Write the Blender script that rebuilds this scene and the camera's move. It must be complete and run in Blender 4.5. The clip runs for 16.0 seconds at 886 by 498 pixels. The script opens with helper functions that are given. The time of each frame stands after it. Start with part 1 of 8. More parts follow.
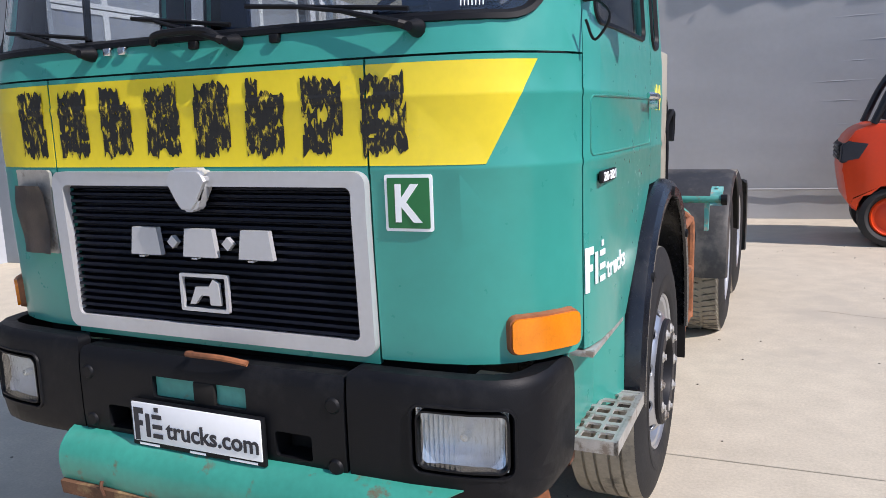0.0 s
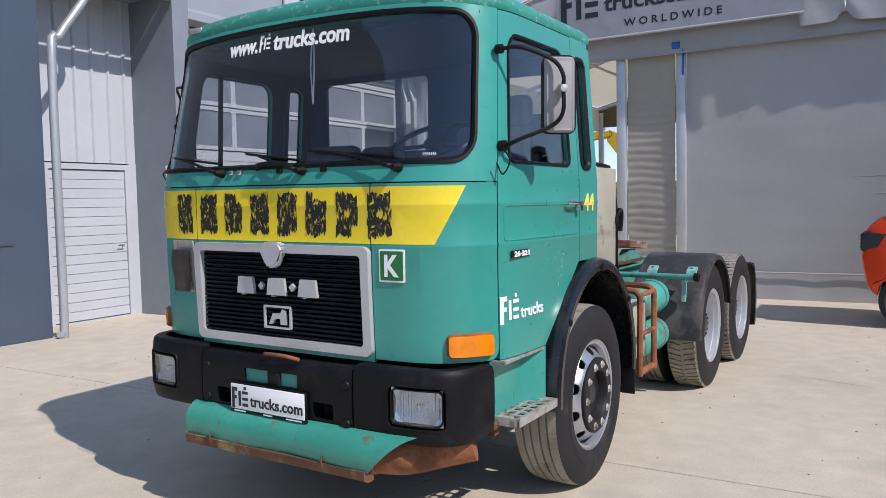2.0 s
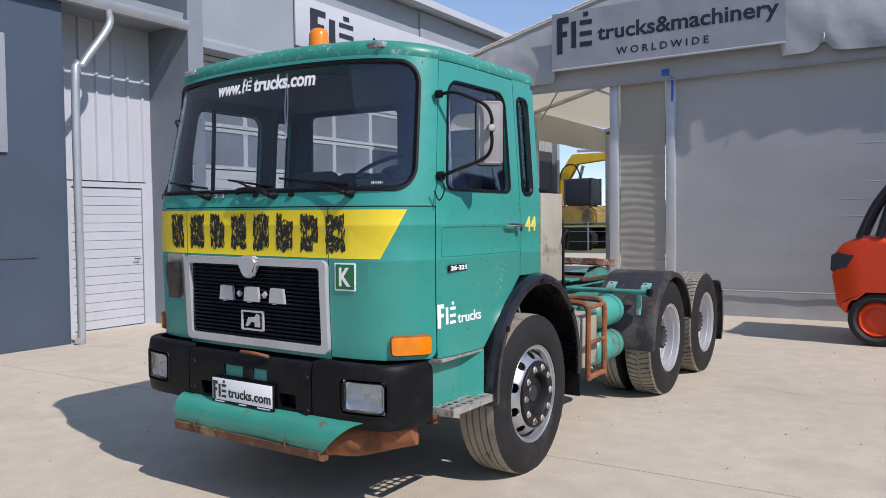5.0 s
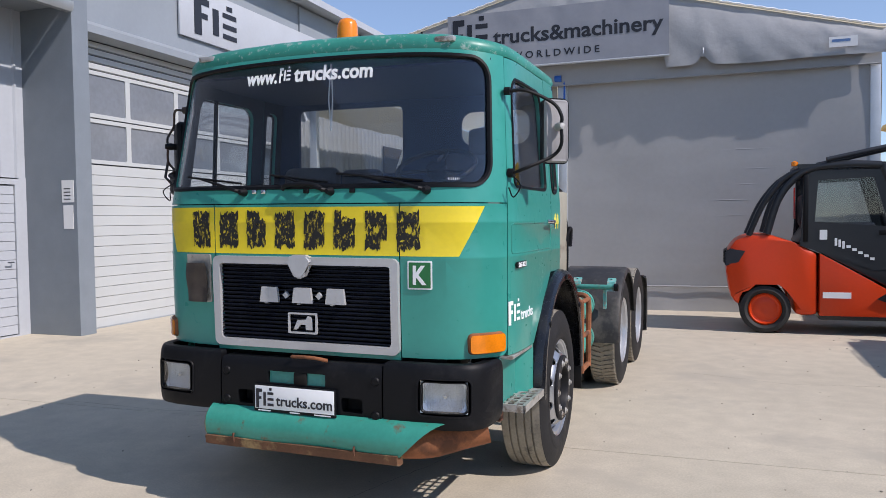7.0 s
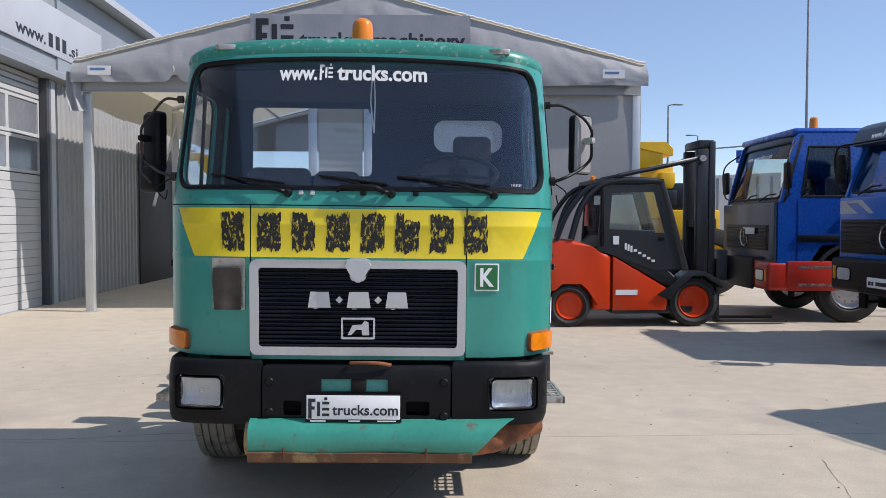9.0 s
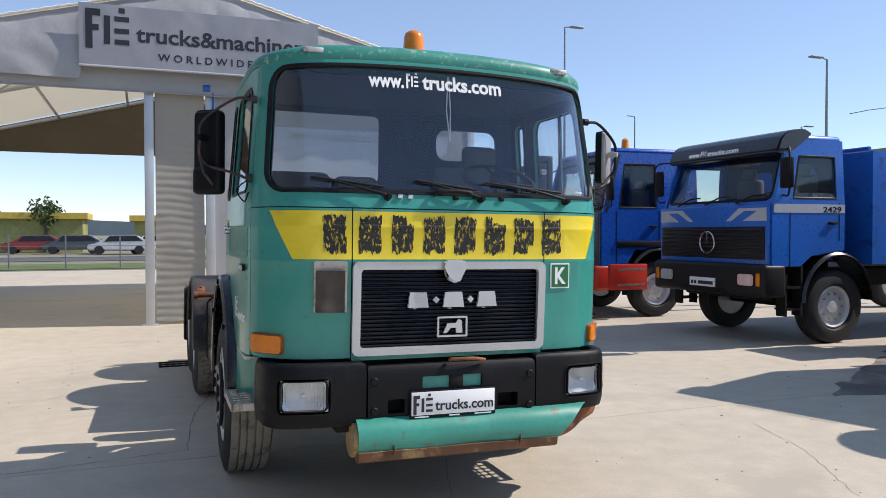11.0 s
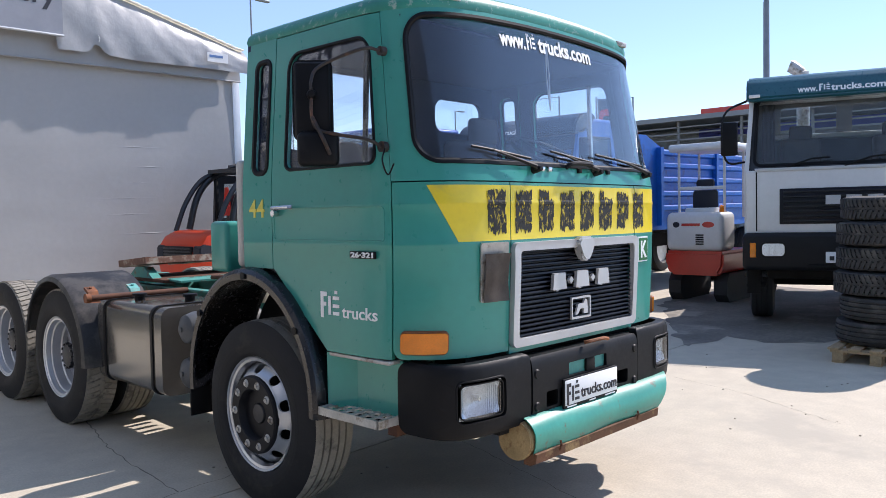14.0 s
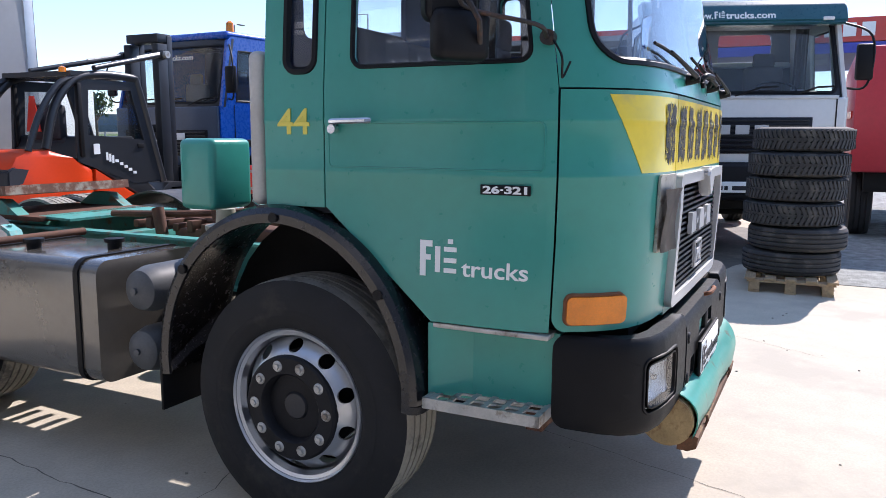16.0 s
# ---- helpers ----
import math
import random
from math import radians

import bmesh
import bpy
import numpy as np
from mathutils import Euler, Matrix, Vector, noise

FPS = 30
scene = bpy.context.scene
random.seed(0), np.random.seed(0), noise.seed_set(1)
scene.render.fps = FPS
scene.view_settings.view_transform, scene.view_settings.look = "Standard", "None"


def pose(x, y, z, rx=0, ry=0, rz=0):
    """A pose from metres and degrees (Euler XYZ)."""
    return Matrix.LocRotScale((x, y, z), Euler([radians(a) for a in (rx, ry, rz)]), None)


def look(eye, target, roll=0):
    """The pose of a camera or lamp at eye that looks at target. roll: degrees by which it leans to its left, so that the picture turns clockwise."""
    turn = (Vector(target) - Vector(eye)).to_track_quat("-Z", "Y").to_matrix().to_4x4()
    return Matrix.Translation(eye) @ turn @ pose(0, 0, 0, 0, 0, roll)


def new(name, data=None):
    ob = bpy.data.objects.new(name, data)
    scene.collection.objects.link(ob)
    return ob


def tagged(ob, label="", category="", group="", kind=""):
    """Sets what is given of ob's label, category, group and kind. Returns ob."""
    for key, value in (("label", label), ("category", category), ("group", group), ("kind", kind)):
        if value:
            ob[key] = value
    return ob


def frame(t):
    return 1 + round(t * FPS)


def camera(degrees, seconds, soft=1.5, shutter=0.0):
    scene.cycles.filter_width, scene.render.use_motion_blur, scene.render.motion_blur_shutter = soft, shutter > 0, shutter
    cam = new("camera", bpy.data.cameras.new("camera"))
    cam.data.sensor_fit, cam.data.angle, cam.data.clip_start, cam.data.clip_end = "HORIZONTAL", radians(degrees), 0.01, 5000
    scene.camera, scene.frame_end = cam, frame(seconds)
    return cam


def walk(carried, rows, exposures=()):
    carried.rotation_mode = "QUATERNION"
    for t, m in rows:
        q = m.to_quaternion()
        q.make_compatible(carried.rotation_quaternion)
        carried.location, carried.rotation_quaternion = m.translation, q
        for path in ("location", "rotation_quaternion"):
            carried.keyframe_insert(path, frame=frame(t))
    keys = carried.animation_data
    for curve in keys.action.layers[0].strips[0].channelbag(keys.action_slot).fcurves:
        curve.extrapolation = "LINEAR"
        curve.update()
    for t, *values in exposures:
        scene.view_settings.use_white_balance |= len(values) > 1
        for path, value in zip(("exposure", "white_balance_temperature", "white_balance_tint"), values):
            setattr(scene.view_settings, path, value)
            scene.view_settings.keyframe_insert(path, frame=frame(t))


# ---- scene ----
cam = camera(59.4, 16.0, soft=0.6)
PATH = [
    (0, (1.582, -1.811, 1.527), (0.796, 0.0, 1.209), -2.4),
    (0.5, (1.885, -2.094, 1.536), (1.003, -0.323, 1.247), -1.8),
    (1, (2.159, -2.427, 1.548), (1.204, -0.677, 1.389), -1.6),
    (1.5, (2.429, -2.677, 1.593), (1.462, -0.931, 1.463), -1.3),
    (2, (2.685, -2.861, 1.602), (1.66, -1.147, 1.485), -1.2),
    (2.5, (2.881, -3.052, 1.595), (1.867, -1.333, 1.466), -1.3),
    (3, (3.033, -3.191, 1.64), (2.027, -1.466, 1.539), -1.2),
    (3.5, (3.161, -3.207, 1.638), (2.136, -1.492, 1.553), -1.1),
    (4, (3.3, -3.163, 1.614), (2.254, -1.461, 1.533), -0.9),
    (4.5, (3.362, -3.164, 1.616), (2.296, -1.474, 1.538), -0.9),
    (5, (3.344, -3.179, 1.617), (2.271, -1.493, 1.545), -0.7),
    (7.5, (1.701, -3.861, 1.61), (1.189, -1.93, 1.53), -0.6),
    (8, (1.228, -3.971, 1.607), (0.9, -2.0, 1.525), -0.3),
    (8.5, (0.781, -4.091, 1.625), (0.707, -2.094, 1.547), 0.0),
    (9, (0.307, -4.141, 1.623), (0.386, -2.144, 1.554), 0.0),
    (11.5, (-2.026, -3.941, 1.581), (-1.153, -2.142, 1.545), -0.4),
    (12, (-2.422, -3.733, 1.597), (-1.408, -2.009, 1.565), -0.9),
    (12.5, (-2.739, -3.397, 1.595), (-1.583, -1.765, 1.554), -1.1),
    (13, (-3.064, -3.088, 1.62), (-1.772, -1.563, 1.559), -1.3),
    (13.5, (-3.272, -2.697, 1.602), (-1.91, -1.234, 1.533), -1.4),
    (14, (-3.473, -2.26, 1.6), (-2.009, -0.902, 1.494), -1.4),
    (14.5, (-3.54, -1.818, 1.579), (-2.007, -0.545, 1.403), -1.3),
    (15, (-3.558, -1.352, 1.545), (-1.986, -0.139, 1.308), -1.2),
    (15.5, (-3.584, -0.919, 1.579), (-1.9, 0.124, 1.299), -0.6),
    (16, (-3.511, -0.468, 1.591), (-1.731, 0.391, 1.286), -0.0),
]
walk(cam, [(t, look(eye, target, roll)) for t, eye, target, roll in PATH],
     exposures=((0, 0.46, 6700, 18), (1.5, 0.27, 6700, 18), (5, 0.17, 6700, 18), (8, 0.16, 6750, 17), (11.5, 0.4, 6950, 16), (13, 0.52, 6800, 17), (14.5, 0.79, 6600, 18), (16, 0.92, 6500, 20)))

# ---- light ----
world = bpy.data.worlds.new("sky")
scene.world = world
world.use_nodes = True
_wn = world.node_tree.nodes
_sky = _wn.new("ShaderNodeTexSky")
_sky.sky_type = "NISHITA"
_sky.sun_disc = False
SUN = Vector((1.0, -0.22, 1.0)).normalized()
_sky.sun_elevation = math.asin(SUN.z)
_sky.sun_rotation = math.atan2(SUN.x, SUN.y)
_sky.air_density, _sky.dust_density, _sky.ozone_density = 0.8, 0.03, 3.0
_wn["Background"].inputs["Strength"].default_value = 0.15
_hs = _wn.new("ShaderNodeHueSaturation")
_hs.inputs["Saturation"].default_value = 1.08
world.node_tree.links.new(_sky.outputs[0], _hs.inputs["Color"])
_hz = _wn.new("ShaderNodeMix")
_hz.data_type = "RGBA"
_hz.inputs["Factor"].default_value = 0.32
_hz.inputs["B"].default_value = (2.5, 3.3, 4.5, 1)
world.node_tree.links.new(_hs.outputs[0], _hz.inputs["A"])
world.node_tree.links.new(_hz.outputs["Result"], _wn["Background"].inputs["Color"])
_sl = bpy.data.lights.new("sun", "SUN")
_sl.energy, _sl.angle, _sl.color = 3.7, radians(0.55), (1.0, 0.975, 0.945)
_so = new("sun", _sl)
_so.matrix_world = look((20, -5, 30), Vector((20, -5, 30)) - SUN)

# ---- materials ----
MATS = {}


def pbr(name, col, rough=0.5, metal=0.0, var=0.12, scale=3.0, bump=0.0, bscale=80.0, dirt=None, dirt_amount=0.5, dirt_scale=4.0,
        coat=0.0, grain=0.0, rvar=0.04, stretch=None, spec=0.5, fine=None):
    """A painted, rubber, metal or stone surface: colour varied at two scales, optional dirt or rust patches, fine relief."""
    if name in MATS:
        return MATS[name]
    m = bpy.data.materials.new(name)
    m.use_nodes = True
    nt, n = m.node_tree, m.node_tree.nodes
    L = nt.links.new
    b = n["Principled BSDF"]
    tc = n.new("ShaderNodeTexCoord")
    src = tc.outputs["Object"]
    if stretch:
        mp = n.new("ShaderNodeMapping")
        mp.inputs["Scale"].default_value = stretch
        L(src, mp.inputs["Vector"])
        src = mp.outputs["Vector"]

    def nz(s, detail=4.0, rough_=0.55):
        q = n.new("ShaderNodeTexNoise")
        q.inputs["Scale"].default_value, q.inputs["Detail"].default_value, q.inputs["Roughness"].default_value = s, detail, rough_
        L(src, q.inputs["Vector"])
        return q.outputs["Fac"]

    def ramp(f, a, c, lo, hi):
        q = n.new("ShaderNodeMapRange")
        q.inputs["From Min"].default_value, q.inputs["From Max"].default_value = a, c
        q.inputs["To Min"].default_value, q.inputs["To Max"].default_value = lo, hi
        L(f, q.inputs["Value"])
        return q.outputs["Result"]

    big, small = nz(scale), nz(scale * 14.0, 3.0)
    f1 = ramp(big, 0.3, 0.7, 1 - var, 1 + var)
    f2 = ramp(small, 0.3, 0.7, 1 - var * 0.5 - grain, 1 + var * 0.5 + grain)
    mul = n.new("ShaderNodeMath")
    mul.operation = "MULTIPLY"
    L(f1, mul.inputs[0]), L(f2, mul.inputs[1])
    hsv = n.new("ShaderNodeHueSaturation")
    hsv.inputs["Color"].default_value = (*col, 1)
    L(mul.outputs[0], hsv.inputs["Value"])
    out = hsv.outputs["Color"]
    if fine:
        ff = n.new("ShaderNodeHueSaturation")
        L(ramp(nz(fine[0], 2.0, 0.7), 0.3, 0.7, 1 - fine[1], 1 + fine[1]), ff.inputs["Value"])
        L(out, ff.inputs["Color"])
        out = ff.outputs["Color"]
    if dirt:
        dm = nz(dirt_scale, 8.0, 0.65)
        df = ramp(dm, 0.62 - dirt_amount * 0.3, 0.72 - dirt_amount * 0.25, 0.0, 1.0)
        mix = n.new("ShaderNodeMix")
        mix.data_type = "RGBA"
        L(df, mix.inputs["Factor"])
        L(out, mix.inputs["A"])
        mix.inputs["B"].default_value = (*dirt, 1)
        out = mix.outputs["Result"]
    L(out, b.inputs["Base Color"])
    L(ramp(small, 0.3, 0.7, max(0.02, rough - rvar), min(1, rough + rvar)), b.inputs["Roughness"])
    b.inputs["Metallic"].default_value = metal
    b.inputs["Specular IOR Level"].default_value = spec
    b.inputs["Coat Weight"].default_value = coat
    b.inputs["Coat Roughness"].default_value = 0.12
    if bump:
        bp = n.new("ShaderNodeBump")
        bp.inputs["Strength"].default_value = 0.6
        bp.inputs["Distance"].default_value = bump
        L(nz(bscale, 5.0), bp.inputs["Height"])
        L(bp.outputs["Normal"], b.inputs["Normal"])
    MATS[name] = m
    return m


def glass(name, tint=(0.9, 0.93, 0.95), rough=0.0, base=0.045, bump=0.0, top=0.75, power=4.5):
    """Window glass: clear, with a mirror gloss that grows towards grazing views."""
    if name in MATS:
        return MATS[name]
    m = bpy.data.materials.new(name)
    m.use_nodes = True
    nt, n = m.node_tree, m.node_tree.nodes
    n.remove(n["Principled BSDF"])
    tr, gl, lw, mx = n.new("ShaderNodeBsdfTransparent"), n.new("ShaderNodeBsdfGlossy"), n.new("ShaderNodeLayerWeight"), n.new("ShaderNodeMixShader")
    tr.inputs["Color"].default_value = (*tint, 1)
    gl.inputs["Roughness"].default_value = rough
    pw, mr = n.new("ShaderNodeMath"), n.new("ShaderNodeMapRange")
    lw.inputs["Blend"].default_value = 0.5
    pw.operation, pw.inputs[1].default_value = "POWER", power
    mr.inputs["To Min"].default_value, mr.inputs["To Max"].default_value = base, top
    nt.links.new(lw.outputs["Facing"], pw.inputs[0])
    nt.links.new(pw.outputs[0], mr.inputs["Value"])
    nt.links.new(mr.outputs["Result"], mx.inputs[0])
    nt.links.new(tr.outputs[0], mx.inputs[1])
    nt.links.new(gl.outputs[0], mx.inputs[2])
    nt.links.new(mx.outputs[0], n["Material Output"].inputs["Surface"])
    if bump:
        tc, mp, wv, bp = n.new("ShaderNodeTexCoord"), n.new("ShaderNodeMapping"), n.new("ShaderNodeTexWave"), n.new("ShaderNodeBump")
        wv.inputs["Scale"].default_value = 22
        wv.inputs["Distortion"].default_value = 0.6
        bp.inputs["Distance"].default_value = bump
        nt.links.new(tc.outputs["Object"], wv.inputs["Vector"])
        nt.links.new(wv.outputs["Fac"], bp.inputs["Height"])
        nt.links.new(bp.outputs["Normal"], gl.inputs["Normal"])
    MATS[name] = m
    return m


TEAL = pbr("teal_paint", (0.03, 0.29, 0.238), 0.32, var=0.06, scale=1.3, coat=0.35, spec=0.4, bump=0.0008, bscale=5, rvar=0.05)
TEALWORN = pbr("teal_paint_worn", (0.026, 0.25, 0.19), 0.4, var=0.12, scale=3, dirt=(0.3, 0.43, 0.38), dirt_amount=0.2, dirt_scale=24)
TEALRUST = pbr("teal_paint_rusty", (0.03, 0.28, 0.21), 0.4, var=0.12, scale=3, coat=0.2, dirt=(0.16, 0.06, 0.025), dirt_amount=0.1, dirt_scale=9)
TEALDULL = pbr("teal_paint_dull", (0.06, 0.29, 0.24), 0.5, var=0.16, scale=4, dirt=(0.16, 0.1, 0.06), dirt_amount=0.25, dirt_scale=9)
YELLOW = pbr("yellow_paint", (0.8, 0.62, 0.022), 0.36, var=0.06, scale=2.5, coat=0.25, dirt=(0.6, 0.48, 0.06), dirt_amount=0.1)
BLACKPAINT = pbr("black_brush_paint", (0.01, 0.01, 0.009), 0.6, var=0.2, scale=2, dirt=(0.75, 0.57, 0.03), dirt_amount=0.22, dirt_scale=1.0, stretch=(60, 60, 22))
PLASTIC = pbr("black_plastic", (0.005, 0.0054, 0.007), 0.52, var=0.15, scale=3, bump=0.0008, bscale=220, dirt=(0.016, 0.016, 0.017), dirt_amount=0.2, dirt_scale=3, spec=0.22)
RUBBER = pbr("rubber_seal", (0.004, 0.004, 0.005), 0.5, var=0.15, spec=0.25)
TYRE = pbr("tyre_rubber", (0.017, 0.017, 0.018), 0.72, spec=0.3, var=0.2, scale=4, bump=0.001, bscale=60, dirt=(0.035, 0.032, 0.028), dirt_amount=0.18, dirt_scale=5)
TREAD = pbr("tyre_tread_dusty", (0.27, 0.245, 0.2), 0.85, var=0.2, scale=5, bump=0.001, bscale=60, dirt=(0.12, 0.11, 0.095), dirt_amount=0.3, dirt_scale=8)
DUSTFENDER = pbr("fender_dusty", (0.025, 0.025, 0.026), 0.5, spec=0.4, var=0.3, scale=4, dirt=(0.085, 0.078, 0.07), dirt_amount=0.5, dirt_scale=3, grain=0.05)
FENDER = pbr("fender_black", (0.006, 0.007, 0.01), 0.25, spec=0.6, var=0.15, scale=3, dirt=(0.016, 0.016, 0.017), dirt_amount=0.2, dirt_scale=3)
GRILLE = pbr("grille_black", (0.004, 0.005, 0.011), 0.4, spec=0.3, var=0.15, scale=5)
DARK = pbr("dark_underbody", (0.014, 0.013, 0.012), 0.8, spec=0.2, var=0.3, scale=6)
SILVER = pbr("silver_paint", (0.55, 0.56, 0.57), 0.38, 0.35, var=0.05, scale=4)
CHROME = pbr("worn_chrome", (0.7, 0.7, 0.7), 0.22, 1.0, var=0.08, scale=20)
STEEL = pbr("rim_silver", (0.5, 0.52, 0.55), 0.3, 0.8, var=0.03, scale=3, rvar=0.015)
RIMGREY = pbr("rim_dull_silver", (0.68, 0.69, 0.7), 0.42, 0.2, var=0.08, scale=8)
ALU = pbr("alu_galvanised", (0.5, 0.49, 0.46), 0.5, 0.6, var=0.15, scale=20, dirt=(0.25, 0.21, 0.17), dirt_amount=0.35, dirt_scale=14)
RUST = pbr("rust", (0.115, 0.048, 0.026), 0.85, var=0.3, scale=9, bump=0.002, bscale=90, dirt=(0.09, 0.04, 0.025), dirt_amount=0.4)
RUSTORANGE = pbr("rust_orange", (0.28, 0.1, 0.04), 0.8, var=0.25, scale=7, bump=0.0015, bscale=90, dirt=(0.12, 0.045, 0.02), dirt_amount=0.4)
TANRUST = pbr("old_tan_rust", (0.38, 0.27, 0.13), 0.8, var=0.25, scale=8, dirt=(0.16, 0.07, 0.03), dirt_amount=0.4, dirt_scale=10)
ORANGE = pbr("orange_lens", (0.8, 0.22, 0.004), 0.13, var=0.15, scale=10, coat=0.4, bump=0.001, bscale=160)
BEACON = pbr("amber_beacon", (0.85, 0.23, 0.004), 0.22, var=0.06, coat=0.4)
WHITE = pbr("white_paint", (0.8, 0.8, 0.79), 0.45, var=0.03)
DECAL = pbr("white_decal", (0.85, 0.87, 0.87), 0.5, var=0.03)
DECALTEXT = pbr("dark_lettering", (0.018, 0.02, 0.028), 0.5, var=0.05)
DECALYEL = pbr("yellow_decal", (0.8, 0.7, 0.12), 0.5, var=0.08)
GREENSIGN = pbr("green_sign", (0.008, 0.14, 0.04), 0.4, var=0.06)
BEIGE = pbr("beige_panel", (0.36, 0.34, 0.27), 0.6, var=0.12, scale=4, dirt=(0.2, 0.17, 0.13), dirt_amount=0.2)
TANKM = pbr("tank_black", (0.1, 0.092, 0.08), 0.22, 0.3, var=0.08, scale=2, coat=0.9, rvar=0.03, spec=0.8, bump=0.004, bscale=4)
INTERIOR = pbr("cab_lining", (0.016, 0.032, 0.08), 0.75, var=0.1, scale=4)
INTDARK = pbr("cab_dark_plastic", (0.012, 0.015, 0.024), 0.6, var=0.15, scale=5)
SEATM = pbr("seat_fabric", (0.13, 0.12, 0.125), 0.9, var=0.15, scale=9, bump=0.002, bscale=200)
GLASS = glass("windscreen_glass", (0.89, 0.92, 0.95), base=0.058, power=2.7)
SIDEGLASS = glass("side_glass", (0.97, 0.975, 0.98), base=0.075)
LENS = glass("headlamp_glass", (0.86, 0.9, 0.93), 0.12, 0.2, 0.003)
DISH = pbr("lamp_dish", (0.8, 0.84, 0.88), 0.3, 0.6, var=0.1, scale=9, bump=0.002, bscale=14, stretch=(4, 1, 0.3))
MIRROR = pbr("mirror_glass", (0.6, 0.62, 0.64), 0.05, 1.0, var=0.02)


# ---- mesh tools ----
def finish(name, bm, mat, parent=None, label="", smooth=38.0):
    bmesh.ops.recalc_face_normals(bm, faces=bm.faces[:])
    me = bpy.data.meshes.new(name)
    bm.to_mesh(me)
    bm.free()
    for i, mm in enumerate(mat if isinstance(mat, (list, tuple)) else [mat]):
        me.materials.append(mm)
    if smooth:
        me.shade_smooth()
        me.set_sharp_from_angle(angle=radians(smooth))
    ob = new(name, me)
    if parent:
        ob.parent = parent
    if label:
        ob["label"] = label
    return ob


def part(name, bm, mat, parent, label="", smooth=38.0):
    return finish(name, bm, mat, parent, label, smooth)


def thing(name, label, category, m=None, group="", kind=""):
    ob = new(name)
    ob.empty_display_size = 0.2
    if m is not None:
        ob.matrix_world = m
    return tagged(ob, label, category, group, kind)


def B():
    return bmesh.new()


def move(bm, verts, m):
    bmesh.ops.transform(bm, matrix=m, verts=verts)


def box(bm, x0, y0, z0, x1, y1, z1, r=0.0, seg=2):
    vs = bmesh.ops.create_cube(bm, size=1.0)["verts"]
    bmesh.ops.transform(bm, matrix=Matrix.Translation(((x0 + x1) / 2, (y0 + y1) / 2, (z0 + z1) / 2)) @ Matrix.Diagonal((x1 - x0, y1 - y0, z1 - z0, 1)), verts=vs)
    if r:
        es = list({e for v in vs for e in v.link_edges})
        out = bmesh.ops.bevel(bm, geom=vs + es, offset=r, segments=seg, affect="EDGES", profile=0.5)
        vs = list({v for f in out["faces"] for v in f.verts} | {v for v in vs if v.is_valid})
    return vs


def prism(bm, poly, axis, a, b):
    """A polygon in the plane across an axis, drawn out from a to b along it. poly: pairs in the order of the other two axes."""
    def at(p, d):
        return {"x": (d, p[0], p[1]), "y": (p[0], d, p[1]), "z": (p[0], p[1], d)}[axis]
    va = [bm.verts.new(at(p, a)) for p in poly]
    vb = [bm.verts.new(at(p, b)) for p in poly]
    bm.faces.new(va)
    bm.faces.new(vb)
    k = len(poly)
    for i in range(k):
        bm.faces.new((va[i], va[(i + 1) % k], vb[(i + 1) % k], vb[i]))
    return va + vb


def cyl(bm, p0, p1, r0, r1=None, seg=20, cap=True):
    r1 = r0 if r1 is None else r1
    p0, p1 = Vector(p0), Vector(p1)
    q = (p1 - p0).to_track_quat("Z", "Y").to_matrix()
    rings = []
    for p, r in ((p0, r0), (p1, r1)):
        rings.append([bm.verts.new(p + q @ Vector((r * math.cos(2 * math.pi * i / seg), r * math.sin(2 * math.pi * i / seg), 0))) for i in range(seg)])
    for i in range(seg):
        j = (i + 1) % seg
        bm.faces.new((rings[0][i], rings[0][j], rings[1][j], rings[1][i]))
    if cap:
        bm.faces.new(rings[0])
        bm.faces.new(rings[1])
    return rings[0] + rings[1]


def tube(bm, pts, r, seg=10, closed=False):
    """A round bar along points."""
    pts = [Vector(p) for p in pts]
    k = len(pts)
    rings, prev = [], None
    for i, p in enumerate(pts):
        a = pts[(i - 1) % k] if (i or closed) else p
        c = pts[(i + 1) % k] if (i < k - 1 or closed) else p
        t = (c - a).normalized()
        if prev is None:
            nrm = t.orthogonal().normalized()
        else:
            nrm = (prev - t * prev.dot(t)).normalized()
        prev = nrm
        bi = t.cross(nrm)
        rr = r[i] if isinstance(r, (list, tuple)) else r
        rings.append([bm.verts.new(p + rr * (math.cos(2 * math.pi * j / seg) * nrm + math.sin(2 * math.pi * j / seg) * bi)) for j in range(seg)])
    for i in range(k if closed else k - 1):
        A, C = rings[i], rings[(i + 1) % k]
        for j in range(seg):
            bm.faces.new((A[j], A[(j + 1) % seg], C[(j + 1) % seg], C[j]))
    if not closed:
        bm.faces.new(rings[0])
        bm.faces.new(rings[-1])


def smooth_path(pts, n=6):
    """Catmull-Rom points along a path."""
    P = [Vector(p) for p in pts]
    P = [2 * P[0] - P[1]] + P + [2 * P[-1] - P[-2]]
    out = []
    for i in range(1, len(P) - 2):
        for j in range(n):
            t = j / n
            a, b, c, d = P[i - 1], P[i], P[i + 1], P[i + 2]
            out.append(0.5 * ((2 * b) + (c - a) * t + (2 * a - 5 * b + 4 * c - d) * t * t + (3 * b - a - 3 * c + d) * t ** 3))
    out.append(P[-2])
    return out


